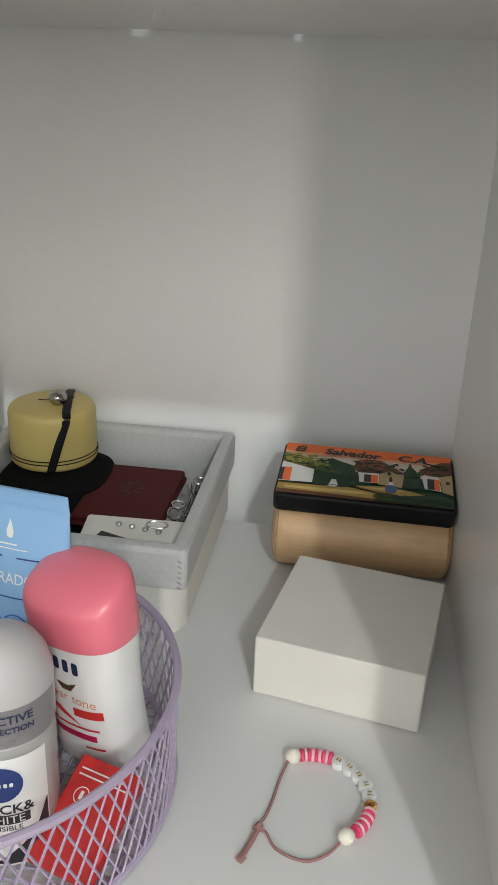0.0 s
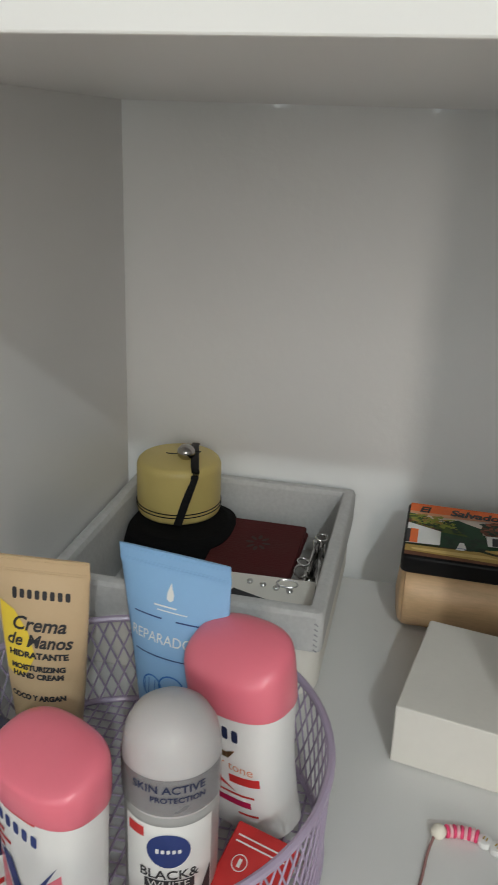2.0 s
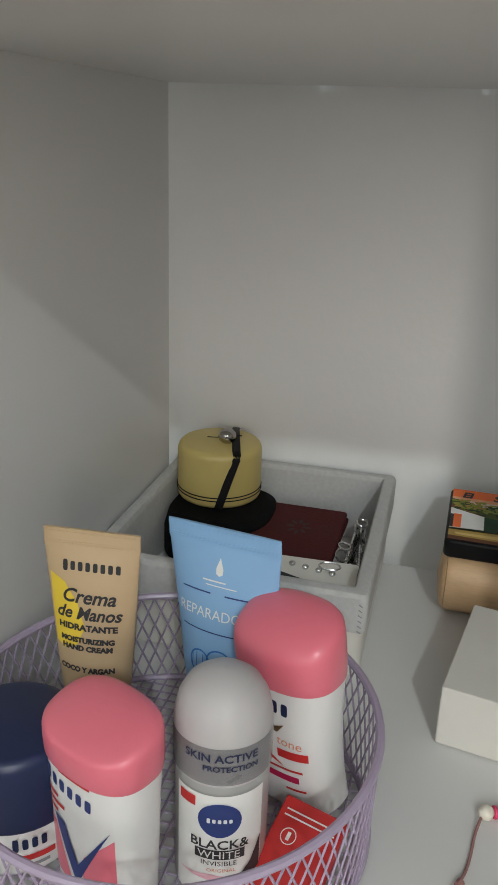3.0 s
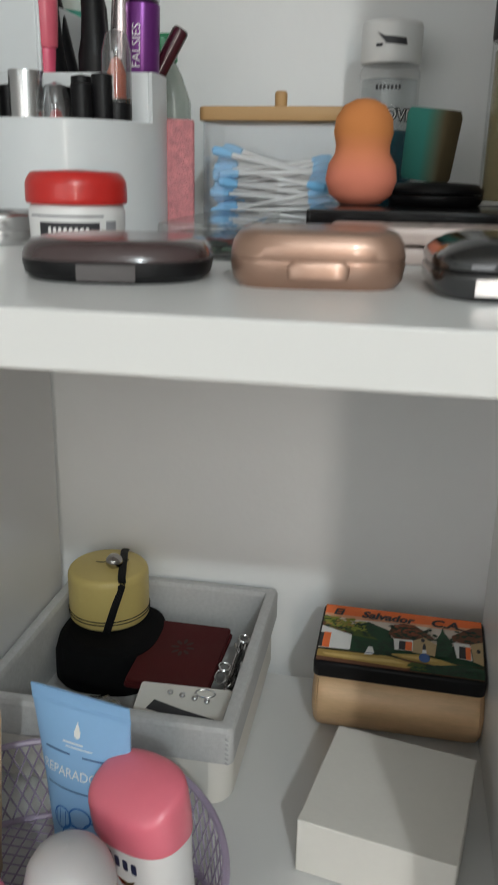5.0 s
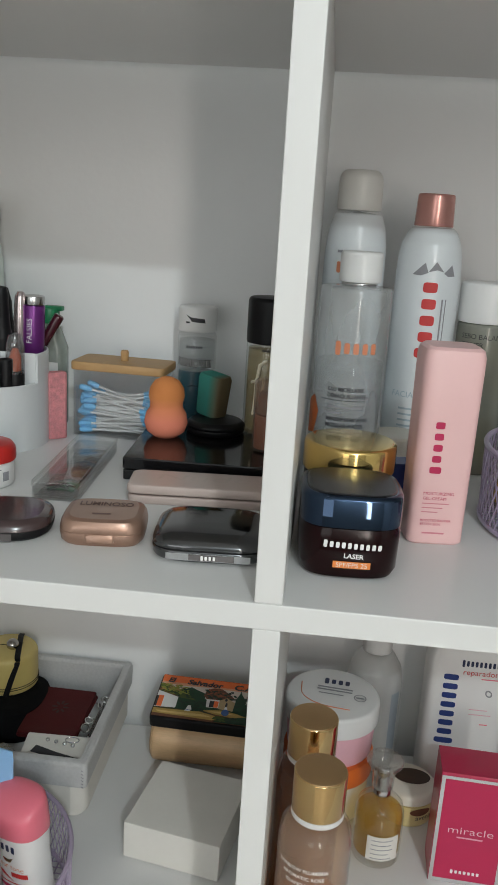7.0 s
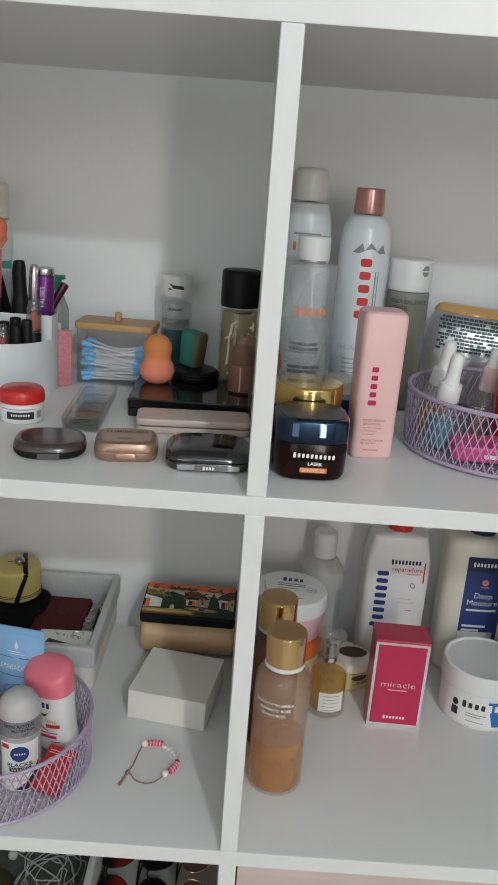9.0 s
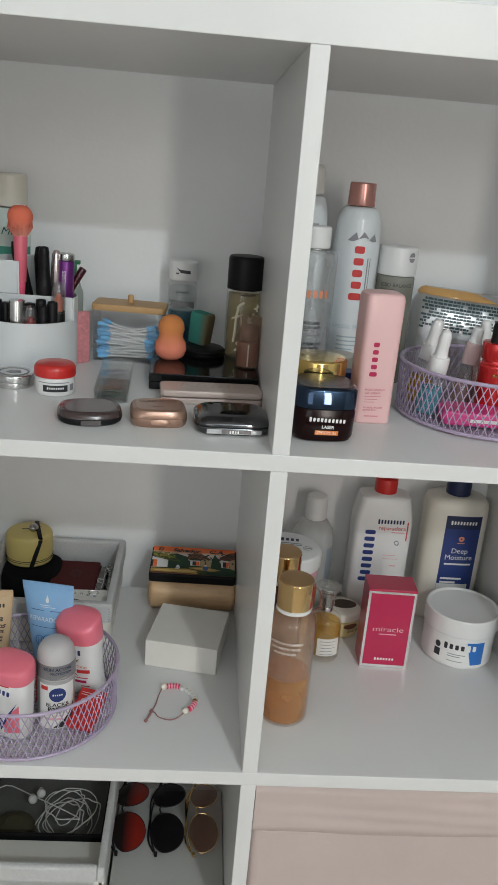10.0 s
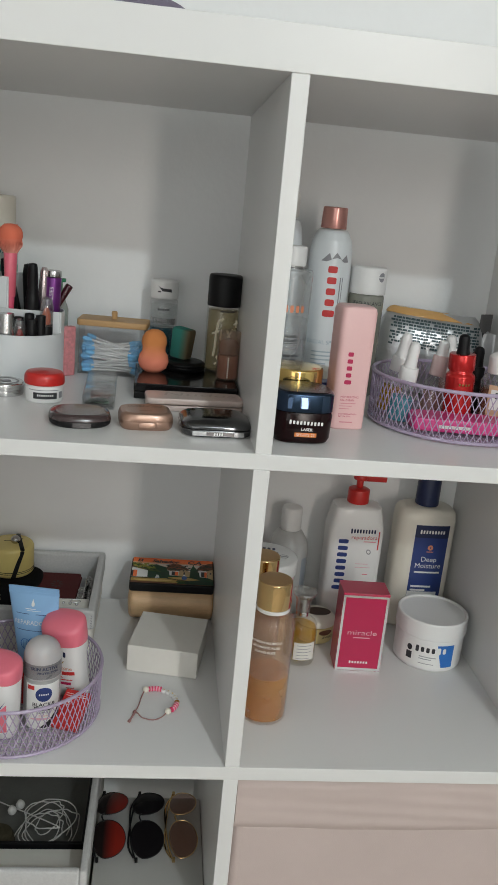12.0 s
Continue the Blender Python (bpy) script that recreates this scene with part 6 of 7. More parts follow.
pp = thing("pink_tray", pose(0.2350, 0.1230, BZ, 0, 0, -4), "hot pink flat case lying along the basket wall", "case")
part("case", moved(slab(0.058, 0.022, 0.0, 0.015, 0.006, 0.003), pose(0, 0, 0)), HOTPINK, pp)
part("edge_print", rect(-0.030, 0.006, 0.0050, 0.0085, on_flat(-0.022), 6, 1), WHITETXT, pp)
dropper(0.1675, 0.1950, (4, 8, 0), 0.0135, 0.050, GLASS, WHITE, WHITE, "clear serum dropper with yellow serum and white bulb", liquid=YELLIQ)
dropper(0.1690, 0.1480, (4, 5, 0), 0.0145, 0.046, CLEAR, WHITE, WHITE, "serum dropper with aqua serum and white bulb", liquid=AQUALIQ, z=BZ + 0.0005)
dropper(0.2165, 0.1850, (-2, 6, 0), 0.0130, 0.048, GLASS, mat("blush_plastic", (0.74, 0.56, 0.55), 0.4, var=0.03), WHITE, "blush pink serum dropper with a pale pink collar", cap_h=0.024, bulb_h=0.018, liquid=PINKLIQ)
q = dropper(0.2390, 0.1520, (2, -3, 0), 0.0165, 0.064, mat("red_metal_lacquer", (0.62, 0.02, 0.02), 0.22, 0.5, coat=0.4), bpy.data.materials["red_metal_lacquer"], BLACK, "red lacquered serum dropper with a black bulb", cap_h=0.018, bulb_h=0.022, neck=0.80)
each("mark_block", mark(4, 0.014, 0.003, 0.0, 0.049, on_cyl(0.0166)), GOLD_B, q)
dropper(0.2715, 0.1960, (-4, 2, 0), 0.0135, 0.046, BLACK, BLACK, BLACK, "small all-black serum dropper bottle", cap_h=0.014, bulb_h=0.024)
dropper(0.2560, 0.2270, (-6, -4, 0), 0.0130, 0.045, PINKLIQ, WHITE, WHITE, "pale pink serum dropper with a white bulb")
sp = thing("serum_pump", pose(0.2830, 0.1540, BZ), "clear serum bottle with an orange label and a white pump", "serum bottle")
part("bottle", lathe([(0.0, 0.0), (0.0180, 0.0), (0.0190, 0.002), (0.0190, 0.052), (0.0150, 0.060), (0.0, 0.061)], 36), CLEAR, sp)
part("liquid", lathe([(0.0, 0.002), (0.0175, 0.003), (0.0175, 0.044), (0.0, 0.044)], 36), clear("brown_serum", (0.66, 0.42, 0.30), 0.4, (0.45, 0.24, 0.14)), sp)
part("label", rect(-0.016, 0.020, 0.014, 0.050, on_cyl(0.0191), 14, 2), mat("tan_label", (0.62, 0.42, 0.26), 0.5), sp)
part("label_panel", rect(-0.013, 0.018, 0.022, 0.045, on_cyl(0.0193), 14, 2), WHITETXT, sp)
each("mark_block", mark(4, 0.018, 0.0075, 0.000, 0.0385, on_cyl(0.0195)), DARKTXT, sp)
part("pump", lathe([(0.0, 0.061), (0.0135, 0.061), (0.0138, 0.080), (0.0110, 0.083), (0.0060, 0.086), (0.0060, 0.104), (0.0, 0.105)], 30), WHITE, sp)

# ---- lower right cube ----
def mist(x, y, yaw, label, hi, lo):
    m = bottle("fragrance_mist", x, y, SHELF_M, yaw, label, "bottle", "fragrance mists")
    part("shell", lathe([(0.0, 0.0), (0.0260, 0.0), (0.0275, 0.003), (0.0275, 0.116), (0.0260, 0.128), (0.0210, 0.1355), (0.0170, 0.1370), (0.0, 0.1375)], 48, 0.002), CLEAR, m)
    part("liquid", lathe([(0.0, 0.003), (0.0264, 0.004), (0.0264, 0.058), (0.0, 0.058)], 48), lo, m)
    part("upper_liquid", lathe([(0.0, 0.0582), (0.0264, 0.0582), (0.0264, 0.115), (0.0235, 0.1285), (0.0, 0.1285)], 48), hi, m)
    part("collar", lathe([(0.0, 0.1377), (0.0197, 0.1377), (0.0197, 0.1420), (0.0, 0.1420)], 48, 0.0004), WHITE, m)
    part("cap", lathe([(0.0, 0.1423), (0.0197, 0.1423), (0.0197, 0.1730), (0.0193, 0.1738), (0.0, 0.1738)], 48, 0.0005), GOLD, m, "polished gold cap")
    part("cap_top", lathe([(0.0, 0.1739), (0.0192, 0.1739), (0.0186, 0.1745), (0.0, 0.1746)], 48, 0.0003), GOLD_SATIN, m, "satin gold disc")
    return m


m = mist(0.0425, 0.1010, -14, "peach fragrance mist bottle with a gold cap", PEACHLIQ_T, PEACHLIQ)
f = on_cyl(0.0277)
part("scent_text", joined(word("RAINBOW PLUMERIA", 0.0042, -0.002, 0.1075, f, bold=0.00005), word("AROMATIC ROSE", 0.0042, -0.001, 0.1015, f, bold=0.00005), word("ISLAND BLISS", 0.0042, -0.002, 0.0955, f, bold=0.00005)), WHITETXT, m)
mist(0.0360, 0.1660, 0, "brown fragrance mist bottle with a gold cap", BROWNLIQ, BROWNLIQ)

oj = bottle("orange_butter_jar", 0.0555, 0.2900, SHELF_M, 0, "orange and white body butter jar at the bottom of a stack", "jar", "stacked body butter jars")
part("body", lathe([(0.0, 0.0), (0.0370, 0.0), (0.0400, 0.003), (0.0420, 0.042), (0.0, 0.042)], 56), CREAM, oj)
part("lid", lathe([(0.0, 0.0425), (0.0432, 0.0425), (0.0438, 0.044), (0.0438, 0.064), (0.0, 0.064)], 56), mat("orange_plastic", (0.76, 0.16, 0.03), 0.35, coat=0.2), oj)
dj = bottle("pink_butter_jar", 0.0555, 0.2900, SHELF_M + 0.064, -6, "pink body butter jar with a white lid standing on another jar", "jar", "stacked body butter jars")
part("body", lathe([(0.0, 0.0), (0.0385, 0.0), (0.0410, 0.003), (0.0430, 0.034), (0.0, 0.034)], 56), PINK_JAR, dj)
part("lid", lathe([(0.0, 0.0345), (0.0448, 0.0345), (0.0452, 0.036), (0.0452, 0.0535), (0.0435, 0.056), (0.0, 0.057)], 56, 0.0015), WHITE, dj, "white screw lid")
f = on_top(0.0571)
each("mark_block", mark(4, 0.027, 0.0110, 0.002, 0.018, f), NAVY, dj)
part("small_print", joined(lines(-0.016, 0.007, 0.0045, 0.0022, f, (0.034, 0.034)), lines(-0.014, -0.004, 0.005, 0.0016, f, (0.024,))), GREYTXT, dj)
part("round_seal", joined(oval(0.026, -0.004, 0.0060, 0.0060, f, 0.84), rect(0.022, 0.030, -0.0050, -0.0030, f)), GREYTXT, dj)
part("swash", sweep(smooth_line([(-0.032, 0.010, 0.0571), (-0.028, -0.012, 0.0572), (-0.010, -0.024, 0.0572), (0.018, -0.026, 0.0571)], 6), 0.0005, 4), PEACH_P, dj)
cb = bottle("clear_lotion_bottle", 0.1008, 0.3680, SHELF_M, 0, "translucent round lotion bottle with a white screw cap", "bottle")
part("shell", lathe([(0.0, 0.0), (0.0280, 0.0), (0.0296, 0.003), (0.0296, 0.094), (0.0268, 0.112), (0.0185, 0.126), (0.0150, 0.129), (0.0, 0.129)], 44, 0.002), MILKY, cb)
part("cap", lathe([(0.0, 0.1295), (0.0152, 0.1295), (0.0152, 0.160), (0.0140, 0.1635), (0.0, 0.164)], 36), WHITE, cb)
part("back_label", rect(0.018, 0.030, 0.012, 0.092, on_cyl(0.0298), 10, 2), mat("grey_label", (0.30, 0.34, 0.38), 0.5), cb)
pf = bottle("perfume_bottle", 0.1038, 0.2255, SHELF_M, 8, "small glass perfume bottle of amber liquid with a glass stopper", "bottle")
part("glass_body", lathe([(0.0, 0.0), (0.0205, 0.0), (0.0220, 0.002), (0.0222, 0.046), (0.0200, 0.056), (0.0130, 0.0625), (0.0092, 0.0648), (0.0, 0.065)], 40, 0.0015), GLASS, pf)
part("liquid", lathe([(0.0, 0.006), (0.0198, 0.007), (0.0208, 0.010), (0.0210, 0.044), (0.0198, 0.050), (0.0, 0.050)], 40), AMBERLIQ, pf)
part("neck", lathe([(0.0, 0.0652), (0.0085, 0.0652), (0.0085, 0.0715), (0.0056, 0.0718), (0.0056, 0.079), (0.0, 0.079)], 32), SILVER, pf)
part("atomiser", lathe([(0.0, 0.0792), (0.0052, 0.0792), (0.0052, 0.0900), (0.0, 0.0905)], 24), SILVER, pf)
part("stopper", lathe([(0.0, 0.0915), (0.0055, 0.0910), (0.0060, 0.0720), (0.0096, 0.0720), (0.0100, 0.0860), (0.0128, 0.0930), (0.0164, 0.0965), (0.0168, 0.0990), (0.0156, 0.1005), (0.0110, 0.0985), (0.0, 0.0975)], 48, 0.0006), clear("thick_stopper_glass", (0.92, 0.92, 0.90), 0.10, (0.7, 0.7, 0.67), 0.03, 0.22), pf, "flared glass stopper")
part("label", rect(-0.014, 0.016, 0.010, 0.0350, on_cyl(0.0225), 14, 2), CARD_W, pf)
part("small_print", lines(-0.010, 0.031, 0.0046, 0.0008, on_cyl(0.0228), (0.020, 0.018, 0.020, 0.016, 0.019)), GREYTXT, pf)
ob_ = bottle("oat_soap_jar", 0.1360, 0.2880, SHELF_M, 0, "cream and yellow round jar with a brown oval label", "jar")
part("body", lathe([(0.0, 0.0), (0.0250, 0.0), (0.0272, 0.004), (0.0276, 0.024), (0.0, 0.025)], 44, 0.002), mat("pale_yellow_plastic", (0.66, 0.54, 0.26), 0.4), ob_)
part("lid", lathe([(0.0, 0.0252), (0.0280, 0.0252), (0.0283, 0.027), (0.0272, 0.0335), (0.0245, 0.0355), (0.0, 0.036)], 44, 0.002), CREAM, ob_)
part("lid_label", oval(0.004, 0.004, 0.018, 0.012, on_top(0.0361)), mat("dark_brown_print", (0.06, 0.03, 0.015), 0.5), ob_)
part("side_label", oval(0.012, 0.0185, 0.011, 0.004, on_cyl(0.0276), n=20), BROWN_PAINT, ob_)
part("side_text", word("avena", 0.008, 0.016, 0.012, on_cyl(0.0276)), DARKTXT, ob_)


def pump_head(parent, z, material, yaw, R=0.0135, tall=0.022):
    part("pump_collar", lathe([(0.0, z), (R, z), (R * 1.02, z + 0.002), (R, z + tall - 0.002), (R * 0.6, z + tall), (0.0, z + tall)], 32), material, parent)
    z += tall - 0.022
    part("pump_stem", lathe([(0.0, z + 0.022), (0.0050, z + 0.022), (0.0050, z + 0.034), (0.0, z + 0.034)], 20), material, parent)
    noz = joined(lathe([(0.0, z + 0.034), (0.0095, z + 0.034), (0.0105, z + 0.037), (0.0095, z + 0.042), (0.0, z + 0.0435)], 28),
                 moved(loft([(0.0, 0.0075, 0.0040, 3), (0.020, 0.0055, 0.0034, 3), (0.034, 0.0042, 0.0028, 3)]), pose(0.004, 0, z + 0.0390, 0, 96, 0)))
    ob = part("nozzle", noz, material, parent)
    ob.matrix_basis = pose(0, 0, 0, 0, 0, yaw)


lv = bottle("urea_lotion", 0.1900, 0.3470, SHELF_M, 0, "white pump lotion bottle with a red pump and navy sideways mark", "bottle", "pump lotion bottles")
body = [(0.0, 0.0372, 0.0220, 5.5), (0.003, 0.0396, 0.0240, 5.5), (0.060, 0.0402, 0.0245, 5.5), (0.146, 0.0404, 0.0245, 5.5), (0.1500, 0.0398, 0.0243, 5.5), (0.1765, 0.0345, 0.0212, 5.5), (0.1800, 0.0338, 0.0202, 5), (0.1818, 0.0300, 0.0180, 4.5), (0.1828, 0.0200, 0.0160, 3), (0.184, 0.0150, 0.0150, 2)]
part("body", loft(body, 64), WHITE, lv)
pump_head(lv, 0.184, RED, 0, 0.0153)
f = on_loft(body)
each("mark_block", mark(8, 0.082, 0.0200, -0.0190, 0.0960, f, 90, 0.17), NAVY_L, lv)
each("mark_block", mark(9, 0.038, 0.0080, 0.0080, 0.1480, f), NAVY, lv)
part("title_text", word("reparadora", 0.0085, 0.0105, 0.1385, f), RED_P, lv)
part("red_rule", rect(0.0310, 0.0328, 0.120, 0.148, f, 1, 3), RED_P, lv)
part("small_print", lines(0.010, 0.1325, 0.004, 0.0012, f, (0.018,)), PINK_CAP, lv)
part("small_print", lines(0.002, 0.098, 0.0055, 0.0009, f, (0.018, 0.022)), PINK_JAR, lv)
part("small_print", lines(0.014, 0.082, 0.005, 0.0012, f, (0.008,)), PINK_CAP, lv)
part("drop_sign", oval(0.0190, 0.117, 0.0032, 0.0042, f, 0.6, rot=30), GREYTXT, lv)

nt_ = bottle("body_lotion", 0.2930, 0.3500, SHELF_M, 0, "cream pump lotion bottle with a navy label and navy pump", "bottle", "pump lotion bottles")
body = [(0.0, 0.0405, 0.0260, 3.2), (0.003, 0.0432, 0.0285, 3.2), (0.080, 0.0438, 0.0295, 3.2), (0.166, 0.0436, 0.0292, 3.4), (0.1765, 0.0426, 0.0284, 3.4), (0.1815, 0.0398, 0.0262, 3.2), (0.1845, 0.0335, 0.0235, 2.8), (0.1855, 0.0220, 0.0200, 2.4), (0.1858, 0.0170, 0.0165, 2)]
part("body", loft(body, 64), CREAM, nt_)
pump_head(nt_, 0.1858, NAVY, 8, 0.0166, 0.050)
f, g2 = on_loft(body), on_loft(body, 0.0006)
part("label", rect(-0.0195, 0.0305, 0.0480, 0.1630, f, 14, 4), NAVY_L, nt_)
part("label_head", rect(-0.0195, 0.0305, 0.1440, 0.1630, g2, 14, 2), NAVY, nt_)
each("mark_block", mark(9, 0.038, 0.0070, 0.0055, 0.1530, on_loft(body, 0.0009)), WHITETXT, nt_)
part("label_text", joined(word("Deep", 0.0108, 0.0055, 0.1105, g2), word("Moisture", 0.0108, 0.0055, 0.1005, g2)), WHITETXT, nt_)
part("crest", joined(oval(0.0055, 0.1290, 0.0040, 0.0040, g2, 0.3), rect(0.0005, 0.0105, 0.1220, 0.1232, g2, 3, 1)), PEACH_P, nt_)
part("small_print", joined(lines(-0.0135, 0.0905, 0.005, 0.0026, g2, (0.038,)), lines(-0.0155, 0.068, 0.0060, 0.0030, g2, (0.030, 0.022))), WHITETXT, nt_)
part("lower_patch", rect(-0.0195, 0.0245, 0.0480, 0.0600, on_loft(body, 0.0009), 10, 2), WHITETXT, nt_)

mb = thing("perfume_carton", pose(0.1805, 0.2175, SHELF_M, 0, 0, -2.5), "magenta perfume carton with a silver border and white lettering", "box")
part("carton", slab(0.0305, 0.0190, 0.0, 0.1120, 0.0008, 0.0006), MAGENTA, mb)
f, f2 = on_flat(-0.0190), on_flat(-0.0190, 0.0005)
part("silver_border", joined(rect(-0.0300, 0.0300, 0.0006, 0.0046, f, 1, 1), rect(-0.0300, 0.0300, 0.1060, 0.1090, f, 1, 1), rect(-0.0300, -0.0268, 0.0046, 0.1060, f, 1, 1), rect(0.0268, 0.0300, 0.0046, 0.1060, f, 1, 1)), SILVER, mb)
part("front_panel", rect(-0.0262, 0.0262, 0.0052, 0.1054, f, 1, 1), mat("rose_print", (0.52, 0.014, 0.080), 0.38, var=0.04, coat=0.08), mb)
part("title_text", word("miracle", 0.0100, 0.0, 0.0560, f2, wide=1.35, bold=-0.0001), mat("blush_print", (0.82, 0.66, 0.68), 0.45), mb)
part("small_print", lines(-0.011, 0.0490, 0.003, 0.0014, f2, (0.022,)), PINK_JAR, mb)
each("mark_block", mark(7, 0.026, 0.0046, 0.0, 0.0130, f2), WHITETXT, mb)

cv = thing("moisturising_cream", pose(0.2878, 0.2440, SHELF_M, 0, 0, -17) @ Matrix.Diagonal((1.02, 1.02, 0.90, 1)), "large white tub of moisturising cream with a blue label", "jar")
part("body", lathe([(0.0, 0.0), (0.0418, 0.0), (0.0448, 0.004), (0.0452, 0.0505), (0.0436, 0.052), (0.0, 0.052)], 60, 0.0015), WHITE, cv)
part("lid", lathe([(0.0436, 0.0515), (0.0464, 0.0518), (0.0470, 0.0535), (0.0467, 0.0770), (0.0458, 0.0788), (0.0440, 0.0790), (0.0428, 0.0778), (0.0420, 0.0765), (0.0, 0.0768)], 60, 0.0006), WHITE, cv)
f = on_cyl(0.0453, 0.0004)
f2 = on_cyl(0.0456, 0.0005)
part("label", rect(-0.040, 0.040, 0.008, 0.044, f, 30, 2), WHITETXT, cv)
part("blue_field", shape([(0.010, 0.046), (0.034, 0.046), (0.034, 0.010), (0.018, 0.010)], f2, 6), BLUE_P, cv)
each("mark_block", mark(4, 0.028, 0.0110, -0.005, 0.0365, f2, 0, 0.16), DARKTXT, cv)
each("mark_block", mark(2, 0.014, 0.0120, 0.0165, 0.0370, on_cyl(0.0459, 0.0006), 0, 0.16), WHITETXT, cv)
part("small_print", joined(lines(-0.012, 0.025, 0.0035, 0.0012, f2, (0.022, 0.016)), lines(-0.012, 0.014, 0.0035, 0.0010, f2, (0.020,))), GREYTXT, cv)
part("care_sign", joined(oval(-0.026, 0.034, 0.0036, 0.0050, f2), rect(-0.030, -0.022, 0.016, 0.0275, f2, 4, 1)), DARKTXT, cv)

# ---- third row ----
kb = thing("fabric_drawer", pose(0, 0, 0), "pale pink fabric storage drawer filling its cube", "drawer")
front = loft([(SHELF_L + 0.002, 0.1655, 0.1850, 0.010), (SHELF_L + 0.012, 0.1660, 0.1860, 0.012), (SHELF_L + 0.160, 0.1662, 0.1868, 0.012), (SHELF_M - THIN - 0.074, 0.1660, 0.1862, 0.012), (SHELF_M - THIN - 0.071, 0.1652, 0.1850, 0.012)])
part("body", moved(front, pose(0.1752, 0.200, 0)), PINKFAB, kb)
tall = SHELF_M - THIN
band, rows = [], 22
for j in range(rows):                               # front sheet cut fine enough to sag and crease
    k = j / (rows - 1)
    dz = -0.0705 + 0.0625 * k
    for i in range(65):
        x = -0.1655 + 0.331 * i / 64
        crease = 0.0013 * noise.noise(Vector((x * 7.0, dz * 95 + 4.0 * x, 0.3))) + 0.0007 * noise.noise(Vector((x * 22, dz * 110, 2.1)))
        edge = 0.0016 * min(1, 12 * k) * min(1, 12 * (1 - k))
        droop = 0.0035 * (1 - (x / 0.166) ** 2) * max(0, 1 - 6 * k) + 0.0014 * noise.noise(Vector((x * 15, 0, 5))) * max(0, 1 - 6 * k)
        band.append((0.1752 + x, 0.200 - 0.1868 - edge - 0.8 * (crease + 0.0030) * min(1, 8 * k) * min(1, 8 * (1 - k)), tall + dz - droop))
faces = [(j * 65 + i, j * 65 + i + 1, (j + 1) * 65 + i + 1, (j + 1) * 65 + i) for j in range(rows - 1) for i in range(64)]
part("rim_core", moved(loft([(tall - 0.0700, 0.1645, 0.1840, 0.012), (tall - 0.0085, 0.1645, 0.1845, 0.012)]), pose(0.1752, 0.200, 0)), PINKFAB, kb)
part("rim_band", (band, faces), PINKFAB, kb, "folded pink fabric band")

# white-topped box that carries the sunglasses
SZ = 0.500
wb = thing("white_case", pose(-0.0785, 0.128, SHELF_L), "storage box with a pale grey lid under the sunglasses", "box")
part("base", slab(0.0660, 0.1160, 0.0, 0.075, 0.004, 0.001), CARD_W, wb)
part("lid", slab(0.0698, 0.1190, 0.070, SZ - SHELF_L, 0.004, 0.001), mat("grey_card", (0.42, 0.42, 0.40), 0.65, var=0.06, scale=20), wb, "pale grey lid")


def sunglasses(x, y, yaw, lens, rim, label, w=0.0270, h=0.0215):
    """Glasses lying folded on their temples: two drop-shaped lenses, bridge, hinges, folded arms."""
    s = thing("sunglasses", pose(x, y, SZ + 0.003, 0, 0, yaw) @ pose(0, 0, 0, -4, 0, 0), label, "sunglasses", "sunglasses in a row")
    lift = lambda px: 0.0155 + (0.23 if px < 0 else -0.17) * px
    for k in (-1, 1):
        ring = []
        for i in range(32):
            c, sn = math.cos(2 * math.pi * i / 32), math.sin(2 * math.pi * i / 32)
            px = k * 0.0320 + w * c + (k * 0.0050 * sn * sn if sn < 0 else -k * 0.0015 * sn)
            py = h * sn * (1.16 if sn < 0 else 0.84) * (1 - 0.12 * k * c)
            ring.append((px, py, lift(px)))
        dome = [((p[0] - k * 0.0320) * q + k * 0.0320, p[1] * q, lift((p[0] - k * 0.0320) * q + k * 0.0320) + 0.0035 * (1 - q * q)) for q in (0.99, 0.7, 0.35, 0.05) for p in ring]
        fs = [(j * 32 + i, j * 32 + (i + 1) % 32, (j + 1) * 32 + (i + 1) % 32, (j + 1) * 32 + i) for j in range(3) for i in range(32)] + [tuple(range(96, 128))]
        part("lens", (dome, fs), lens, s)
        part("rim", sweep(ring, 0.0006, 6, True), rim, s)
        part("hinge", moved(slab(0.003, 0.002, 0.0, 0.004, 0.0008, 0.0005), pose(k * 0.0615, 0.010, 0.0005)), rim, s)
        part("temple", sweep(smooth_line([(k * 0.0615, 0.011, 0.0025), (k * 0.030, 0.018, 0.0010), (-k * 0.030, 0.022, 0.0006), (-k * 0.055, 0.014, 0.0006)], 6), 0.0012, 6), rim, s)
    part("bridge", sweep(smooth_line([(-0.0075, 0.005, 0.0140), (0.0, 0.008, 0.0170), (0.0075, 0.005, 0.0142)], 5), 0.0011, 6), rim, s)
    return s


sunglasses(-0.1345, 0.1880, 90, REDLENS, BLACK, "sunglasses with dark red gradient lenses")
sunglasses(-0.0845, 0.1880, 90, BLACKLENS, BLACK, "sunglasses with black lenses and thin black rims")
sunglasses(-0.0365, 0.1890, 90, BROWNLENS, GOLD, "sunglasses with translucent brown lenses and gold rims", h=0.0185)

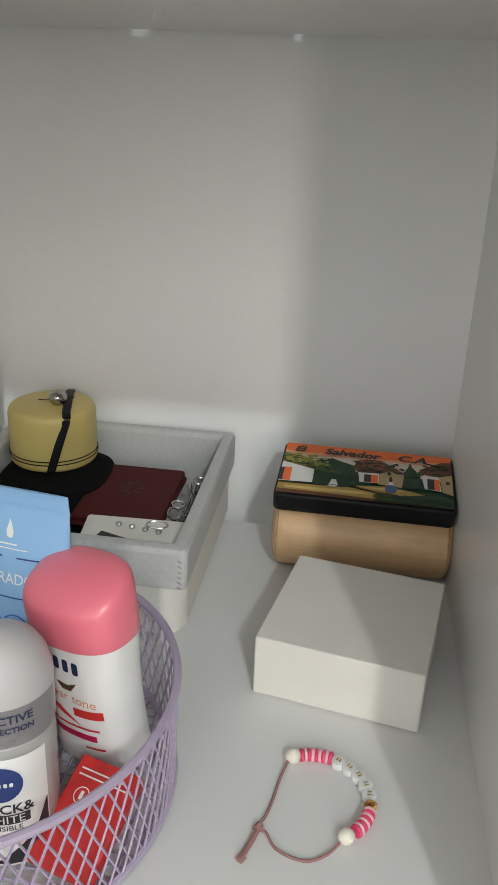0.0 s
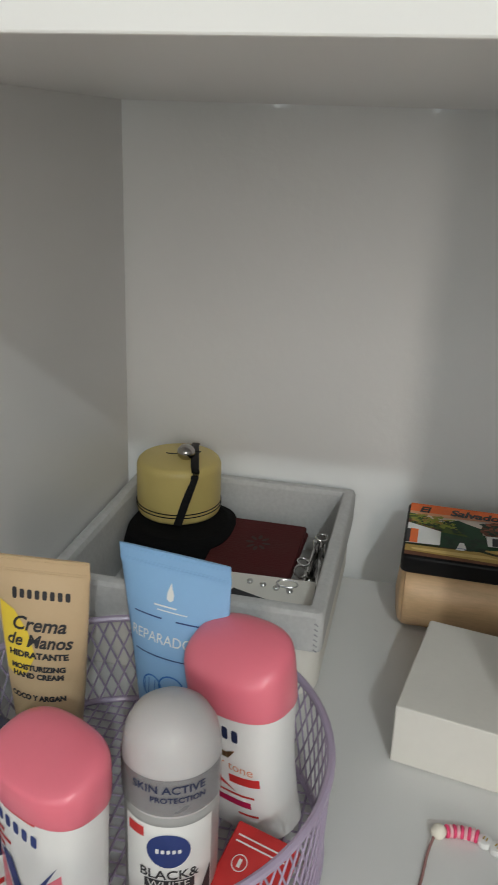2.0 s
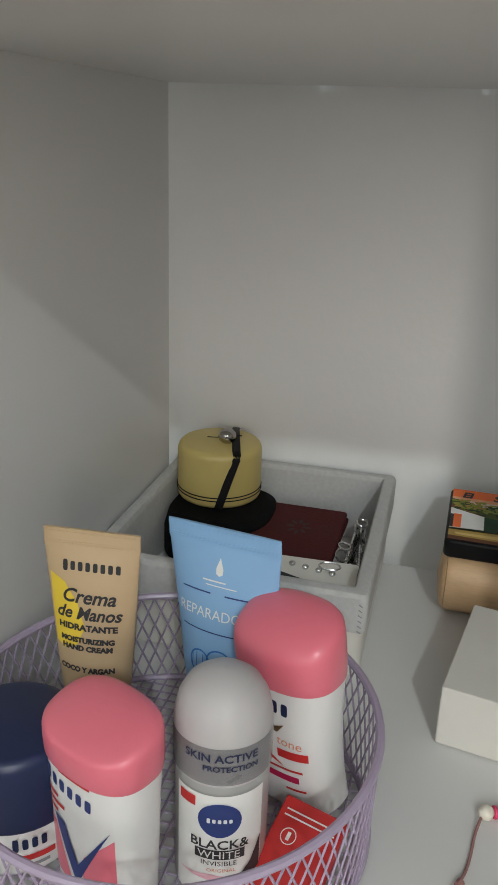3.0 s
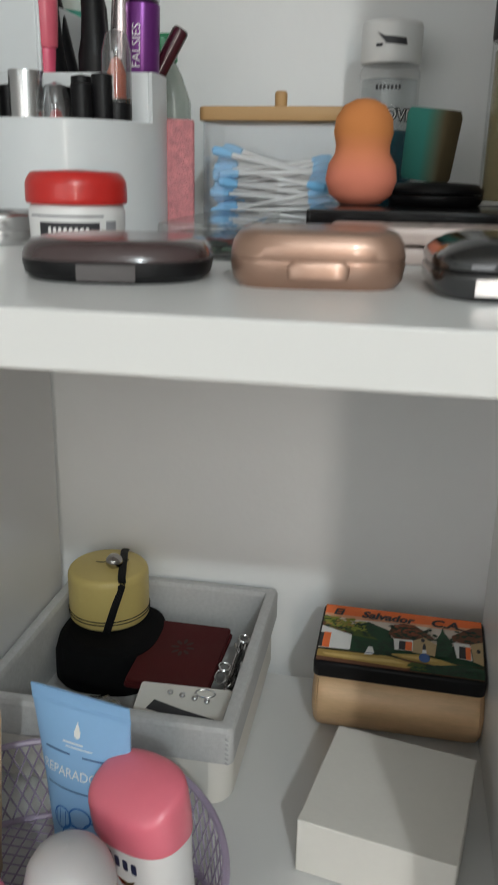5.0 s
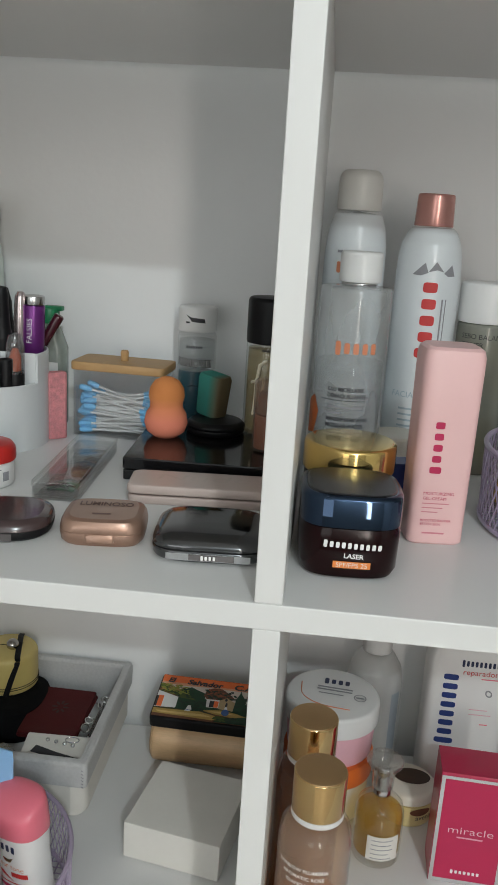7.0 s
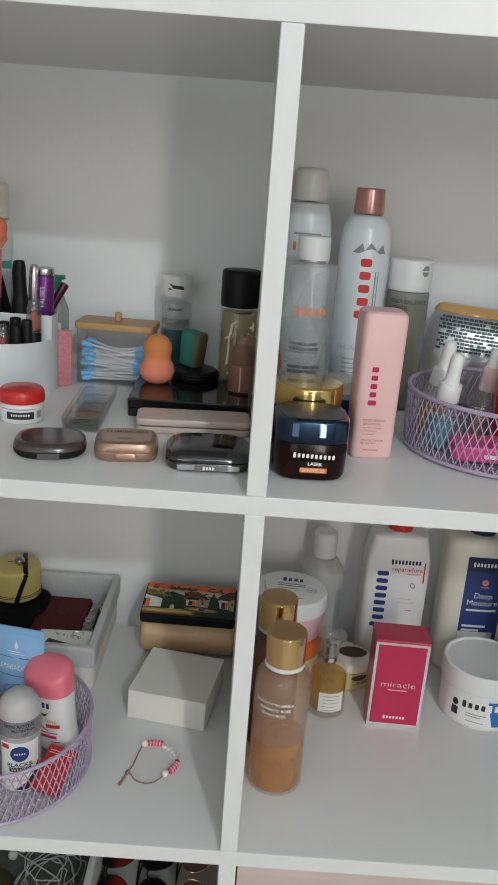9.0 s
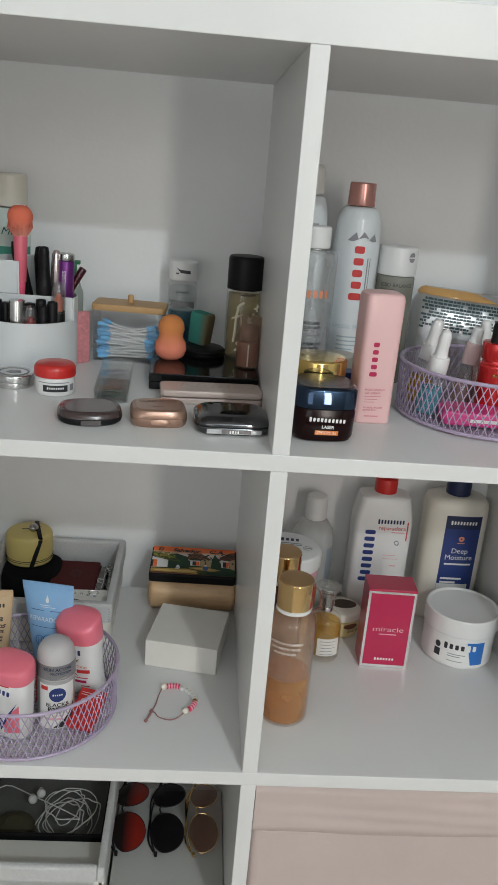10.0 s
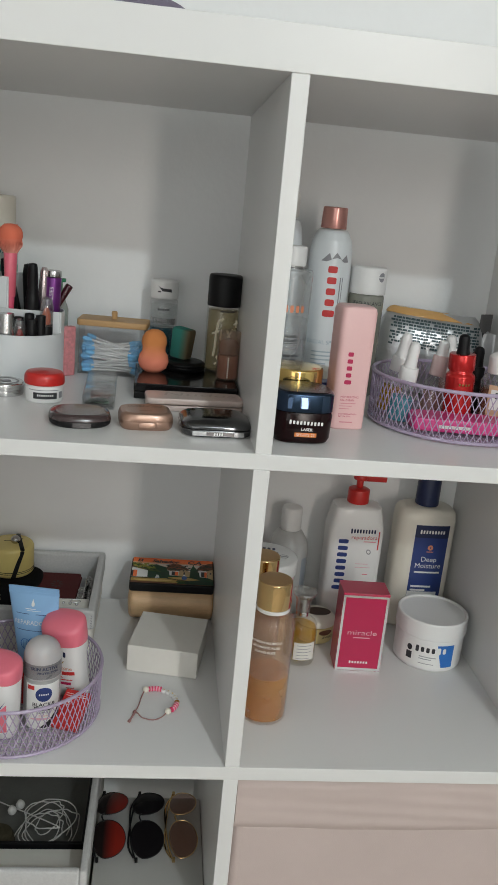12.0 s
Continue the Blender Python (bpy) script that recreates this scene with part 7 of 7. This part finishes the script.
tb2 = thing("storage_box", pose(0, 0, 0), "white box lined with grey fabric, black tray and cables inside", "box", "fabric-lined boxes")
X0, X1, Y0, Y1, Z0, Z1 = -0.340, -0.152, 0.050, 0.380, SHELF_L, 0.560
part("shell_floor", plank(X0, X1, Y0, Y1, Z0, Z0 + 0.005), CARD_W, tb2)
each("shell_wall", (plank(X0, X0 + 0.006, Y0, Y1, Z0 + 0.005, Z1 - 0.02), plank(X1 - 0.006, X1, Y0, Y1, Z0 + 0.005, Z1 - 0.02), plank(X0 + 0.006, X1 - 0.006, Y0, Y0 + 0.006, Z0 + 0.005, Z1 - 0.02), plank(X0 + 0.006, X1 - 0.006, Y1 - 0.006, Y1, Z0 + 0.005, Z1 - 0.02)), CARD_W, tb2)
for x0, x1, y0, y1 in ((X0 - 0.001, X0 + 0.008, Y0, Y1), (X1 - 0.008, X1 + 0.001, Y0, Y1), (X0 + 0.008, X1 - 0.008, Y0, Y0 + 0.009), (X0 + 0.008, X1 - 0.008, Y1 - 0.009, Y1)):
    part("fabric_rim", moved(slab((x1 - x0) / 2, (y1 - y0) / 2, Z1 - 0.045, Z1, 0.003, 0.003), pose((x0 + x1) / 2, (y0 + y1) / 2, 0)), FELT, tb2)
bt2 = thing("white_carton", pose(-0.246, 0.100, Z0 + 0.005), "small plain white carton inside the fabric box", "box")
part("carton", slab(0.083, 0.037, 0.0, 0.112, 0.003, 0.001), CARD_W, bt2)
bk = thing("black_tray", pose(-0.246, 0.254, Z0 + 0.005), "black tray holding cables and small things", "tray")
part("tray_floor", plank(-0.084, 0.084, -0.114, 0.114, 0.0, 0.070), mat("dark_grey_tray_lining", (0.125, 0.127, 0.115), 0.8, var=0.2, bump=0.2, bscale=400), bk)
each("tray_wall", (plank(-0.084, 0.084, -0.114, -0.110, 0.070, 0.118), plank(-0.084, -0.080, -0.110, 0.114, 0.070, 0.118), plank(0.080, 0.084, -0.110, 0.114, 0.070, 0.118)), BLACK, bk)
ea = thing("earphones", pose(-0.218, 0.200, Z0 + 0.077) @ Matrix.Scale(1.15, 4), "tangled white earphone cable with two earbuds", "earphones")
coil = random.Random(8)
turns = []
for k in range(150):
    a = k * 0.29
    r_ = 0.027 + 0.010 * math.sin(k * 0.113) + 0.0016 * coil.uniform(-1, 1)
    turns.append((r_ * math.cos(a) * (0.9 + 0.25 * math.sin(k * 0.05)), r_ * 1.15 * math.sin(a + 0.4 * math.sin(k * 0.07)), 0.004 + 0.00018 * k + 0.003 * math.sin(k * 0.31)))
turns += [(-0.050, 0.030, 0.020), (-0.080, 0.045, 0.018), (-0.100, 0.030, 0.014)]
part("cable", sweep(smooth_line(turns, 3), 0.0007, 6), CABLE, ea)
for x, y in ((-0.046, 0.034), (-0.038, 0.044)):
    part("earbud", moved(lathe([(0.0, 0.0), (0.0030, 0.0), (0.0026, 0.012), (0.0050, 0.015), (0.0054, 0.018), (0.0036, 0.0205), (0.0, 0.0212)], 20, 0.0006), pose(x, y, 0.014, 60, 20, 0)), CABLE, ea)
ol = thing("olive_pouch", pose(-0.285, 0.190, Z0 + 0.075), "olive brown round pouch in the black tray", "pouch")
part("pouch_body", loft([(0.0, 0.024, 0.022, 2.5), (0.006, 0.027, 0.025, 2.5), (0.016, 0.023, 0.021, 2.4), (0.020, 0.012, 0.011, 2)]), mat("olive_cloth", (0.06, 0.05, 0.025), 0.8, var=0.2, bump=0.3), ol)

# ---- on top of the unit ----
hb = thing("folded_bag", pose(-0.2550, 0.012, TOP + THICK), "grey-purple folded fabric bag lying on top of the shelves", "bag")
part("front_fold", moved(loft([(0.0, 0.160, 0.060, 0.006), (0.004, 0.1605, 0.061, 0.008), (0.030, 0.150, 0.058, 0.010), (0.050, 0.140, 0.052, 0.012)]), pose(-0.055, 0.075, 0)), mat("lavender_grey_fabric", (0.30, 0.29, 0.36), 0.85, var=0.08, scale=25, bump=0.25, bscale=500, spec=0.2), hb)
part("side_fold", loft([(0.0, 0.168, 0.050, 0.010, 0.0, 0.068), (0.010, 0.158, 0.049, 0.012, -0.006, 0.068), (0.034, 0.122, 0.046, 0.014, -0.030, 0.070), (0.060, 0.088, 0.040, 0.014, -0.050, 0.072)]), PURPLEFAB, hb)
